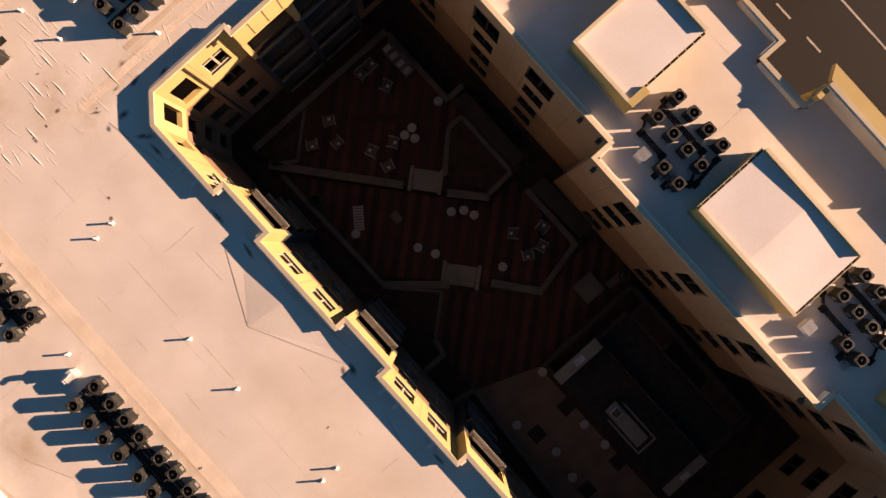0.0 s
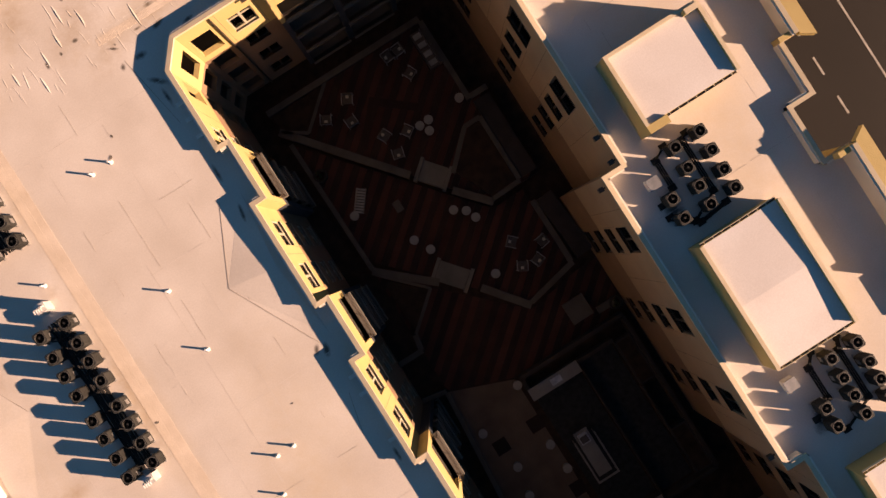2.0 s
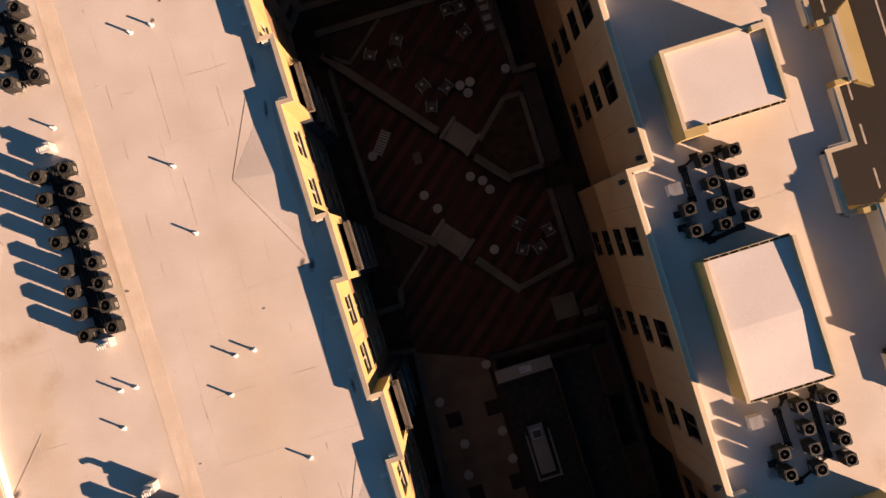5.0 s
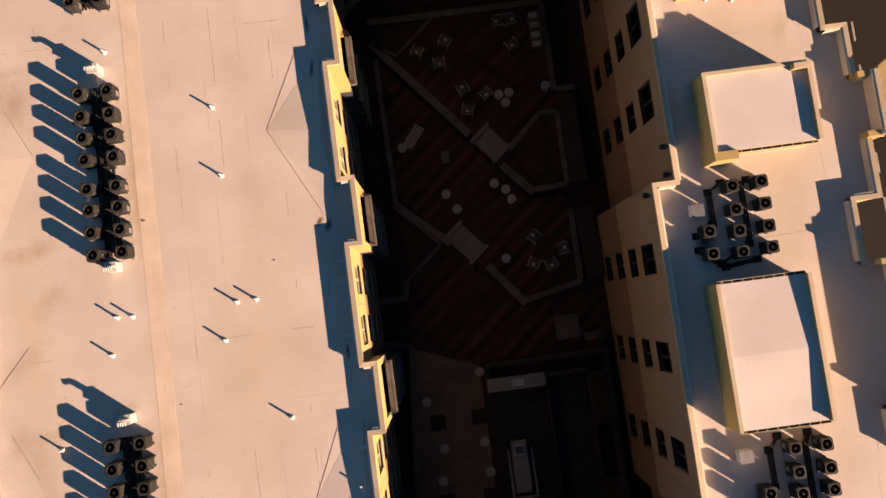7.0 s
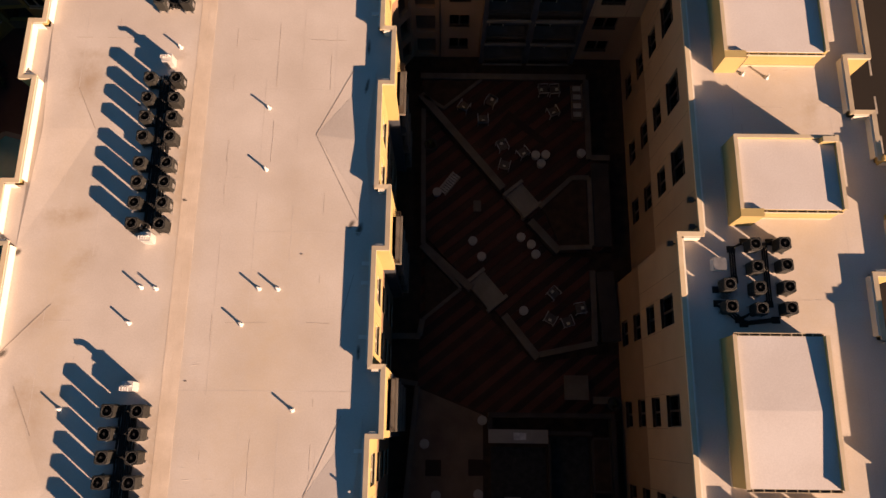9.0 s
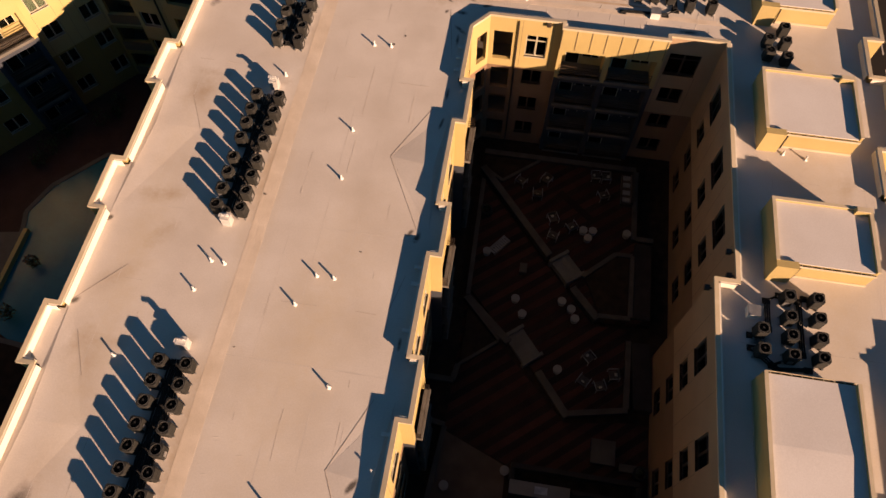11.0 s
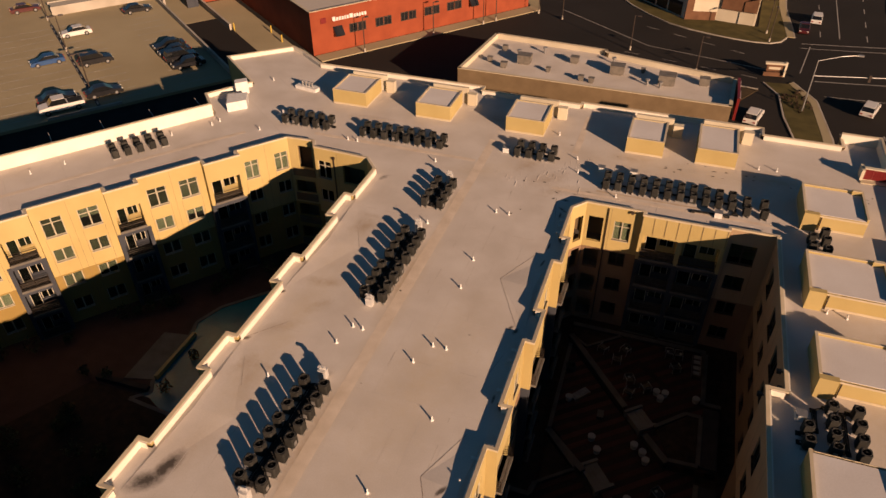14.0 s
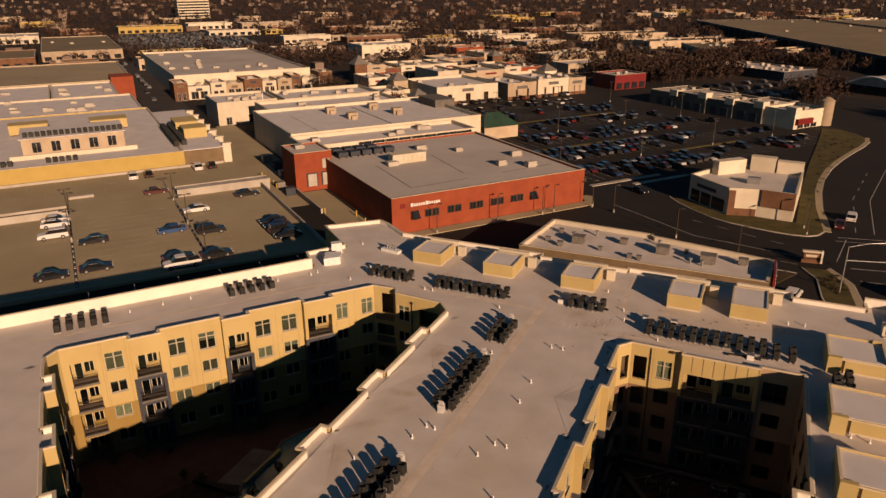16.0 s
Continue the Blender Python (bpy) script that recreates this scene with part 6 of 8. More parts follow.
car_kinds = {}


def vehicle(kind, paint, m, label, group=""):
    key = (kind, paint.name)
    if key not in car_kinds:
        ob = thing({"sedan": "car", "suv": "sport_utility_vehicle", "pickup": "pickup_truck"}[kind], label, "pickup truck" if kind == "pickup" else "car", group, m)
        bodies, wheels = car_meshes(kind, paint, paint is M_PAINT)
        for name, me in bodies:
            part(name, me, None, ob)
        for place, tyre, rim in wheels:
            w = part("wheel", tyre, None, ob, "", Matrix.Translation(place))
            if paint is not M_PAINT:
                part("rim", rim, None, w)
        car_kinds[key] = ob
        return ob
    return tagged(copy_thing(car_kinds[key], m), label, "", group)


def parked(kind, paint, u, v, z, turn, label, group=""):
    return vehicle(kind, paint, UM @ pose(u, v, z, 0, 0, turn), label, group)


# ---------------------------------------------------------------- buildings of the second grid
def uvbox(bm, u0, u1, v0, v1, z0, z1, mi=0):
    bx(bm, u0, u1, v0, v1, z0, z1, UM, mi)


rt = random.Random(17)


def block(name, label, u0, u1, v0, v1, h, wall, top, lip=0.6, rtus=0, z0=0.0, thick=0.35, category="building", m=UM, group=""):
    """A flat-roofed block with parapet, roof sheet and rooftop units."""
    ob = thing(name, label, category, group)

    def b(bm, *c):
        bx(bm, *c, m)

    def hoop(c, t, za, zb):
        bm = bmesh.new()
        loops = [[bm.verts.new(m @ Vector((x, y, z))) for x, y in ((u0 + o, v0 + o), (u1 - o, v0 + o), (u1 - o, v1 - o), (u0 + o, v1 - o))] for o, z in ((-c, za), (-c, zb), (t + c, zb), (t + c, za))]
        for k in range(4):
            p, q = loops[k], loops[(k + 1) % 4]
            for i in range(4):
                bm.faces.new((p[i], p[(i + 1) % 4], q[(i + 1) % 4], q[i]))
        return bm

    part("wall", hoop(0.0, thick, z0, h), wall, ob)
    bm = bmesh.new()
    b(bm, u0 + thick, u1 - thick, v0 + thick, v1 - thick, h - lip - 0.2, h - lip)
    part("roof", bm, top, ob)
    part("coping", hoop(0.07, thick, h, h + 0.08), M_CAP, ob)
    for i in range(rtus):
        x, y = rt.uniform(u0 + 3, u1 - 3), rt.uniform(v0 + 3, v1 - 3)
        sx, sy, sz = rt.uniform(0.7, 1.3), rt.uniform(0.6, 1.0), rt.uniform(0.8, 1.3)
        bm = bmesh.new()
        b(bm, x - sx, x + sx, y - sy, y + sy, h - lip + 0.2, h - lip + sz)
        b(bm, x - sx + 0.15, x + sx - 0.15, y - sy + 0.15, y + sy - 0.15, h - lip, h - lip + 0.2)
        b(bm, x - sx - 0.05, x + sx + 0.05, y - sy - 0.05, y + sy + 0.05, h - lip + sz, h - lip + sz + 0.06)
        b(bm, x + sx, x + sx + 0.5, y - sy * 0.5, y + sy * 0.5, h - lip, h - lip + 0.6)
        part("rooftop_unit", bm, M_CONC, ob)
    return ob


def shop_windows(ob, u0, u1, v, z0, z1, n, gap=0.3, mat=M_DKGLASS, m=UM, frame=M_CONC):
    """Windows in a wall that faces -v: recessed dark panes with a frame, one object each."""
    w = (u1 - u0) / n
    for i in range(n):
        a, b = u0 + i * w + gap / 2, u0 + (i + 1) * w - gap / 2
        bm = bmesh.new()
        for c in ((a - 0.12, a, v - 0.10, v + 0.02, z0, z1), (b, b + 0.12, v - 0.10, v + 0.02, z0, z1), (a - 0.12, b + 0.12, v - 0.10, v + 0.02, z1, z1 + 0.12), (a - 0.12, b + 0.12, v - 0.14, v + 0.02, z0 - 0.1, z0), ((a + b) / 2 - 0.04, (a + b) / 2 + 0.04, v - 0.07, v + 0.02, z0, z1)):
            bx(bm, *c, m)
        win = part("window", bm, frame, ob)
        bm = bmesh.new()
        bx(bm, a, b, v - 0.03, v + 0.0, z0, z1, m)
        part("pane", bm, mat, win)


# the red supermarket with its loading tower
store = block("supermarket", "long red brick supermarket with a flat grey roof", 0, 46.5, 0, 47.5, 7.4, M_RED, M_GREYROOF, 0.45, 6, category="supermarket")
for a in (7.0, 12.1, 17.2, 22.2, 27.1):
    shop_windows(store, a, a + 3.3, 0.0, 2.8, 4.1, 2, 0.35, frame=M_RAIL)
for u in (4.0, 32.0):
    bm = bmesh.new()
    vs = [bm.verts.new(UM @ Vector(p)) for p in ((u, 0, 2.8), (u + 1.7, 0, 2.8), (u + 1.7, 0, 4.3), (u, 0, 4.3), (u, -1.0, 2.8), (u + 1.7, -1.0, 2.8), (u + 1.7, -1.0, 3.1), (u, -1.0, 3.1))]
    for f in ((0, 4, 7, 3), (1, 2, 6, 5), (3, 7, 6, 2), (4, 5, 6, 7), (0, 1, 5, 4)):
        bm.faces.new([vs[i] for i in f])
    part("awning", bm, M_DKGLASS, store, "dark canvas awning over a window")
bm = bmesh.new()
x = 4.0
for w in (0.55, 0.35, 0.35, 0.35, 0.25, 0.4, 0.65, 0.35, 0.35, 0.3, 0.4, 0.35):
    bx(bm, x, x + w, -0.12, -0.02, 5.25, 5.95 if w > 0.5 else 5.8, UM)
    x += w + 0.16
part("sign_bar", bm, M_WHITE, store, "row of white sign shapes")
bm = bmesh.new()
bx(bm, 1.8, 2.8, -0.12, -0.02, 5.2, 6.1, UM)
part("sign_emblem", bm, M_SIGNRED, store)
bm = bmesh.new()
bx(bm, 12, 20.5, 26.0, 28.6, 6.95, 9.1, UM)
for i in range(7):
    bx(bm, 12.3 + i * 1.18, 13.2 + i * 1.18, 25.9, 26.0, 7.3, 8.8, UM)
part("air_handler", bm, M_WSTUC, store, "long pale rooftop air handler")
for i in range(9):
    bm = bmesh.new()
    x = 3.0 + (i % 5) * 3.0
    y = 37.0 + (i // 5) * 4.0
    bx(bm, x, x + 2.4, y, y + 2.6, 7.4, 8.4, UM)
    bx(bm, x + 0.2, x + 0.4, y + 0.2, y + 2.4, 6.9, 7.4, UM)
    bx(bm, x + 2.0, x + 2.2, y + 0.2, y + 2.4, 6.9, 7.4, UM)
    part("condenser_rack", bm, M_SLATE, store)
bm = bmesh.new()
for i in range(9):
    bx(bm, 12.5 + i * 3.7, 15.6 + i * 3.7, 47.35, 47.5, 7.5, 8.1, UM)
part("clerestory_pane", bm, M_DKGLASS, store)
bm = bmesh.new()
for a, b in (((8.3, 27.5), (7.4, 6.7)), ((7.4, 6.7), (21.0, 7.3)), ((24.0, 30.1), (22.5, 11.7)), ((30.0, 8.0), (44.0, 9.0))):
    strip(bm, uv(*a), uv(*b), 0.22, 6.965)
part("roof_seam", bm, M_SLAB, store)
dock = block("loading_tower", "red loading tower with two grey dock doors", -7.5, 1.5, 38, 48.5, 9.2, M_RED, M_GREYROOF, 0.4, 1, category="loading dock")
for a in (-4.9, -1.3):
    bm = bmesh.new()
    bx(bm, a, a + 2.7, 37.75, 38.0, 1.1, 4.3, UM)
    door = part("dock_frame", bm, M_SLATE, dock)
    bm = bmesh.new()
    for k in range(7):
        bx(bm, a + 0.3, a + 2.4, 37.68, 37.75, 1.15 + k * 0.42, 1.54 + k * 0.42, UM)
    part("door_panel", bm, M_CONC, door)
bm = bmesh.new()
bx(bm, -0.9, 1.0, 37.85, 38.0, 5.2, 7.4, UM)
part("louvre", bm, M_CONC, dock)
for name, u0, u1, v0, v1, h in (("dock_wall", 1.4, 1.8, 14, 38, 1.2), ("dock_wall", -7.7, -7.3, 20, 38, 1.1)):
    bm = bmesh.new()
    uvbox(bm, u0, u1, v0, v1, 0, h)
    tagged(part("retaining_wall", bm, M_CONC), "pale concrete retaining wall by the loading ramp", "retaining wall", "loading ramp walls")
bm = bmesh.new()
uvbox(bm, -7.2, -1.0, 2, 37.5, 0.004, 0.03)
tagged(part("loading_ramp", bm, M_DECK), "tan concrete loading apron", "pavement", kind="structure")
bm = bmesh.new()
uvbox(bm, -18.0, -7.9, 27.5, 127.5, 0.004, 0.03)
tagged(part("service_alley", bm, M_DECK), "tan concrete service alley behind the shops", "pavement", kind="structure")
bm = bmesh.new()
uvbox(bm, -7.9, -1.7, 49.2, 130, 0.004, 0.026)
tagged(part("service_yard", bm, M_DECK), "tan concrete yard behind the shops", "pavement", kind="structure")
bm = bmesh.new()
uvbox(bm, -24.5, -9.2, 130.5, 360, 0.004, 0.024)
tagged(part("service_road", bm, M_OLDROAD), "worn grey service road beside the mall", "road", kind="structure")
for u, v in ((-2.0, 9.0), (-1.8, 14.5), (-7.0, 19.5), (-10.5, 47.0), (-10.7, 50.0), (-10.9, 53.0), (-11.0, 56.0), (-10.6, 44.0)):
    bm = bmesh.new()
    p = uv(u, v)
    tube(bm, (p[0], p[1], 0), (p[0], p[1], 1.3), 0.14, n=8)
    tube(bm, (p[0], p[1], 1.3), (p[0], p[1], 1.38), 0.14, 0.05, n=8)
    tagged(part("bollard", bm, M_YLINE), "yellow steel bollard in the service alley", "bollard", "service bollards")
for u, v, mat, s in ((-9.4, 37, M_SLATE, (2.2, 1.7, 1.8)), (-6.0, 54, M_STEEL, (2.2, 2.0, 1.6)), (-5.0, 62, M_SLATE, (3, 2.2, 2.0)), (-5.6, 72, M_STEEL, (2.4, 2.2, 1.8)), (-9.6, 44, M_RTU, (1.8, 1.5, 1.5))):
    bin_ = thing("dumpster", "steel waste container in the service alley", "dumpster", "service alley containers")
    bm = bmesh.new()
    uvbox(bm, u - s[0] / 2, u + s[0] / 2, v - s[1] / 2, v + s[1] / 2, 0.12, s[2])
    part("bin", bm, mat, bin_)
    bm = bmesh.new()
    uvbox(bm, u - s[0] / 2 - 0.06, u + s[0] / 2 + 0.06, v - s[1] / 2 - 0.06, v + s[1] / 2 + 0.06, s[2], s[2] + 0.08)
    uvbox(bm, u - s[0] / 2 + 0.1, u + s[0] / 2 - 0.1, v - s[1] / 2 + 0.1, v + s[1] / 2 - 0.1, 0, 0.12)
    part("lid", bm, mat, bin_)

# roofs behind the supermarket, towards the mall
block("retail_block", "flat-roofed retail block with white parapets", -1.5, 47, 48.5, 62, 8.2, M_WSTUC, M_CLEANROOF, 0.9, 5, group="retail blocks")
b2 = block("retail_block", "flat-roofed retail block with white parapets", -1.0, 57, 62.2, 103, 8.8, M_WSTUC, M_CLEANROOF, 0.9, 0, group="retail blocks")
bm = bmesh.new()
uvbox(bm, 53, 60, 84, 96, 0, 10.2)
uvbox(bm, 52.8, 60.2, 83.8, 96.2, 10.2, 10.4)
part("corner_pylon", bm, M_SLAB, b2)
for u, v in ((20.5, 92), (23.0, 80), (35.0, 93), (38.0, 81)):
    bm = bmesh.new()
    uvbox(bm, u - 1.5, u + 1.5, v - 1.0, v + 1.0, 8.1, 9.7)
    uvbox(bm, u - 1.6, u + 1.6, v - 1.1, v + 1.1, 9.7, 9.8)
    uvbox(bm, u - 0.8, u + 0.8, v - 2.0, v - 1.0, 7.9, 9.0)
    uvbox(bm, u - 1.3, u + 1.3, v - 0.8, v + 0.8, 7.9, 8.1)
    part("rooftop_unit", bm, M_TAN, b2)
bm = bmesh.new()
uvbox(bm, 8, 8.12, 66, 96, 7.9, 7.93)
uvbox(bm, 30, 30.3, 66, 100, 7.9, 7.98)
part("roof_seam", bm, M_SLAB, b2)
block("retail_block", "flat-roofed retail block with white parapets", 4.0, 49.5, 103.2, 121, 8.6, M_WSTUC, M_CLEANROOF, 1.0, 4, group="retail blocks")
block("retail_block", "flat-roofed retail block with white parapets", 14.5, 49.5, 121.2, 142, 8.8, M_WSTUC, M_CLEANROOF, 1.0, 5, group="retail blocks")
wb = block("retail_block", "white-walled retail block with service doors", -6.5, 14.3, 130.5, 152, 7.8, M_WSTUC, M_CLEANROOF, 0.8, 9, group="retail blocks")
shop_windows(wb, -4.5, -1.5, 130.5, 0.2, 2.6, 1, 1.2)
shop_windows(wb, 3.5, 8.5, 130.5, 0.2, 3.0, 1, 0.6)
bm = bmesh.new()
uvbox(bm, 8.9, 9.15, 129.9, 130.15, 0, 10.5)
part("flue", bm, M_WHITE, wb)

# the mall: a great flat roof behind a low row of fronts of every kind
mall = block("shopping_mall", "large shopping mall with a grey flat roof", -9, 51, 207, 326, 8.8, M_WSTUC, M_GREYROOF, 0.8, 18, category="mall")
for i, (u0, u1, h, mat) in enumerate(((-11.5, -6.0, 7.4, M_BRICK), (-5.8, 3.0, 5.4, M_WSTUC), (3.2, 9.5, 6.6, M_WSTUC), (9.7, 17.0, 5.6, M_TAN), (17.2, 25.0, 7.2, M_BRICK), (25.2, 31.5, 5.6, M_WSTUC), (31.7, 38.0, 6.2, M_TAN), (38.2, 42.5, 7.4, M_BRICK), (42.7, 51.0, 6.0, M_WSTUC), (51.2, 57.5, 8.0, M_BRICK))):
    front = block("mall_front", "joined mall shop front with dark windows", u0, u1, 193.0 + 1.6 * (i % 2), 206.5, h, mat, M_CLEANROOF, 0.7, 2, category="shop", group="mall fronts")
    shop_windows(front, u0 + 0.7, u1 - 0.7, 193.0 + 1.6 * (i % 2), 0.3, 3.2, 2 if u1 - u0 > 5 else 1, 0.9)
    bm = bmesh.new()
    uvbox(bm, (u0 + u1) / 2 - 1.3, (u0 + u1) / 2 + 1.3, 192.85 + 1.6 * (i % 2), 193.0 + 1.6 * (i % 2), h - 1.9, h - 0.9)
    part("sign_bar", bm, M_SLATE if i % 3 else M_BROWNWALL, front)

# the second apartment block and low roofs beyond the parking garage
yel = block("apartment_building", "ochre apartment block with a grey roof", -85, -29.5, 52, 122, 9.6, M_OLIVE, M_CLEANROOF, 0.35, 0, category="apartment building")
bm = bmesh.new()
uvbox(bm, -29.5, -20.5, 52.3, 110, 0, 9.6)
part("wing", bm, M_BROWNWALL, yel, "brown recessed end wing")
for v in (0, 1, 2, 3, 4, 5, 6):
    bm = bmesh.new()
    uvbox(bm, -20.5, -18.6, 52.6 + v * 8.5, 53.8 + v * 8.5, 0, 10.2)
    uvbox(bm, -20.5, -18.4, 52.4 + v * 8.5, 54.0 + v * 8.5, 10.2, 10.4)
    part("pier", bm, M_WSTUC, yel)
bm = bmesh.new()
uvbox(bm, -29.5, -20.0, 52.0, 110.3, 9.6, 9.75)
part("wing_roof", bm, M_CLEANROOF, yel)
bm = bmesh.new()
uvbox(bm, -62.5, -40.7, 67, 70, 9.2, 12.9)
inner = part("inner_wing", bm, M_TAN, yel, "cream top storey round an inner court")
bm = bmesh.new()
uvbox(bm, -62.9, -40.3, 66.6, 82, 12.9, 13.05)
part("inner_roof", bm, M_CLEANROOF, inner)
# thin dark strip painted as shade along the inner wing's foot
bm = bmesh.new()
uvbox(bm, -63.3, -40.7, 66.0, 66.98, 9.255, 9.27)
part("court_shade", bm, M_SLATE, inner)
shop_windows(yel, -61.5, -41.5, 67, 9.7, 12.0, 5, 2.2, M_DKGLASS)
bm = bmesh.new()
uvbox(bm, -65, -38.5, 61.8, 62.3, 9.25, 10.2)
part("parapet_wall", bm, M_WSTUC, yel)
for i in range(17):
    u = -62.0 + i * 1.27
    bm = bmesh.new()
    uvbox(bm, u, u + 0.95, 68.6, 69.6, 13.05, 14.1)
    part("condenser", bm, M_AC, yel)
for i in range(11):
    u = -72 + i * 1.35 + (6 if i > 5 else 0)
    bm = bmesh.new()
    uvbox(bm, u, u + 1.0, 56.5, 57.6, 9.25, 10.3)
    part("condenser", bm, M_AC, yel)
for k in range(2):
    for i in range(17):
        bm = bmesh.new()
        uvbox(bm, -30.6 + k * 1.7, -29.4 + k * 1.7, 58 + i * 1.5, 59.1 + i * 1.5, 9.8, 11.0)
        part("condenser", bm, M_AC, yel)
for u0, u1, v0, v1 in ((-27, -21.5, 66, 72), (-27.5, -21.8, 76, 84), (-82, -76, 74, 80), (-47, -38, 90, 96), (-66, -57, 92, 97)):
    bm = bmesh.new()
    uvbox(bm, u0, u1, v0, v1, 9.7, 12.0)
    uvbox(bm, u0 - 0.15, u1 + 0.15, v0 - 0.15, v1 + 0.15, 12.0, 12.15)
    part("roof_penthouse", bm, M_CREAM, yel)
block("low_block", "low flat grey-roofed commercial block", -86, -30, 125, 168, 8.0, M_WSTUC, M_CLEANROOF, 0.5, 16, group="low blocks")
lb = block("low_block", "low flat grey-roofed commercial block", -56, -34, 168.5, 209, 8.0, M_WSTUC, M_CLEANROOF, 0.5, 6, group="low blocks")
block("low_block", "low flat grey-roofed commercial block", -130, -56.5, 168.5, 209, 8.0, M_WSTUC, M_CLEANROOF, 0.5, 6, group="low blocks")
cb = block("low_block", "tan-roofed long commercial block", -140, -25, 209.5, 290, 8.4, M_TAN, M_TANROOF, 0.5, 2, group="low blocks")
bm = bmesh.new()
uvbox(bm, -34, -25.5, 203, 216, 0, 10.2)
part("corner_entrance", bm, M_RED, cb, "red brick corner entrance")

# ---------------------------------------------------------------- the parking garage
ZD = 6.0
garage = thing("parking_garage", "two-level concrete parking garage with an open upper deck", "parking garage")
bm = bmesh.new()
uvbox(bm, -110, -18.2, -15.0, 51.5, ZD - 0.4, ZD)
part("deck", bm, M_DECK, garage)
bm = bmesh.new()
uvbox(bm, -110, -18.6, -14.5, 51.0, 0, ZD - 0.4)
part("lower_level", bm, M_SLATE, garage)
for b in ((-18.5, -18.2, -15, 26, ZD, ZD + 0.9), (-42.5, -33.5, -15.0, -14.7, ZD, ZD + 0.35), (-75, -52, -15.0, -14.7, ZD, ZD + 0.35), (-110, -21, 51.0, 51.5, ZD, ZD + 0.55), (-35.2, -16.5, 26.2, 26.6, ZD - 0.4, ZD + 1.5), (-35.2, -16.5, 29.2, 29.6, ZD + 1.1, ZD + 1.5), (-16.9, -16.5, 26.6, 29.2, 0, ZD + 1.4), (-110, -55, 29.0, 29.3, ZD, ZD + 0.5), (-110, -55, 23.4, 23.8, ZD, ZD + 1.3), (-54.6, -50, 35.0, 36.0, ZD, ZD + 0.5), (-41.0, -36.0, 33.0, 34.0, ZD, ZD + 0.4)):
    bm = bmesh.new()
    uvbox(bm, *b)
    part("barrier", bm, M_CONC, garage)
bm = bmesh.new()
uvbox(bm, -35.0, -16.9, 26.6, 29.2, ZD + 1.15, ZD + 1.35)
part("ramp_roof", bm, M_CONC, garage)
bm = bmesh.new()
uvbox(bm, -109, -55.2, 23.9, 28.9, ZD + 0.004, ZD + 0.05)
part("planted_strip", bm, M_GRASS, garage)
bm = bmesh.new()
for side, v0, v1 in ((0, -13, 22), (1, 28, 46)):
    for u0 in (-53.5, -47.4, -41.8, -35.6) if side == 0 else (-53.5, -47.4):
        v = v0
        while v < v1:
            uvbox(bm, u0, u0 + 5.0, v, v + 0.10, ZD + 0.002, ZD + 0.008)
            v += 2.75
for i in range(20):
    uvbox(bm, -100 + i * 2.75, -99.9 + i * 2.75, 37.5, 42, ZD + 0.002, ZD + 0.008)
    uvbox(bm, -76 + i * 2.75, -75.9 + i * 2.75, 45.5, 50.5, ZD + 0.002, ZD + 0.008)
for i in range(13):
    uvbox(bm, -25.5, -20.5, -13 + i * 2.75, -12.9 + i * 2.75, ZD + 0.002, ZD + 0.008)
part("stall_line", bm, M_LINE, garage, kind="stuff")
for u in (-36.2, -54.9):
    bm = bmesh.new()
    uvbox(bm, u - 0.22, u + 0.22, -14, 22, ZD + 0.004, ZD + 0.03)
    part("expansion_joint", bm, M_SLATE, garage, "dark expansion joint across the deck")
    for i in range(14):
        bm = bmesh.new()
        uvbox(bm, u - 0.1, u + 0.12, -13.5 + i * 2.6, -12.6 + i * 2.6, ZD + 0.03, ZD + 0.14)
        part("wheel_stop", bm, M_CONC, garage)


def light_pole(p, z, h, arms=2, turn=0.0, label="tall dark parking lot lamp with two heads"):
    ob = thing("street_lamp", label, "street lamp", "lamp posts", pose(p[0], p[1], z, 0, 0, turn))
    bm = bmesh.new()
    tube(bm, (0, 0, 0), (0, 0, 0.7), 0.19, 0.17, 10)
    part("base", bm, M_CONC, ob)
    bm = bmesh.new()
    tube(bm, (0, 0, 0.7), (0, 0, h), 0.09, 0.06, 8)
    part("pole", bm, M_RAIL, ob)
    for s in ((-1, 1) if arms == 2 else (1,)):
        bm = bmesh.new()
        bx(bm, s * 0.05 if s > 0 else -0.75, 0.75 if s > 0 else -0.05, -0.04, 0.04, h - 0.1, h - 0.02)
        bx(bm, s * 0.75 - 0.32, s * 0.75 + 0.32, -0.2, 0.2, h - 0.14, h + 0.02)
        part("lamp_head", bm, M_RAIL, ob)


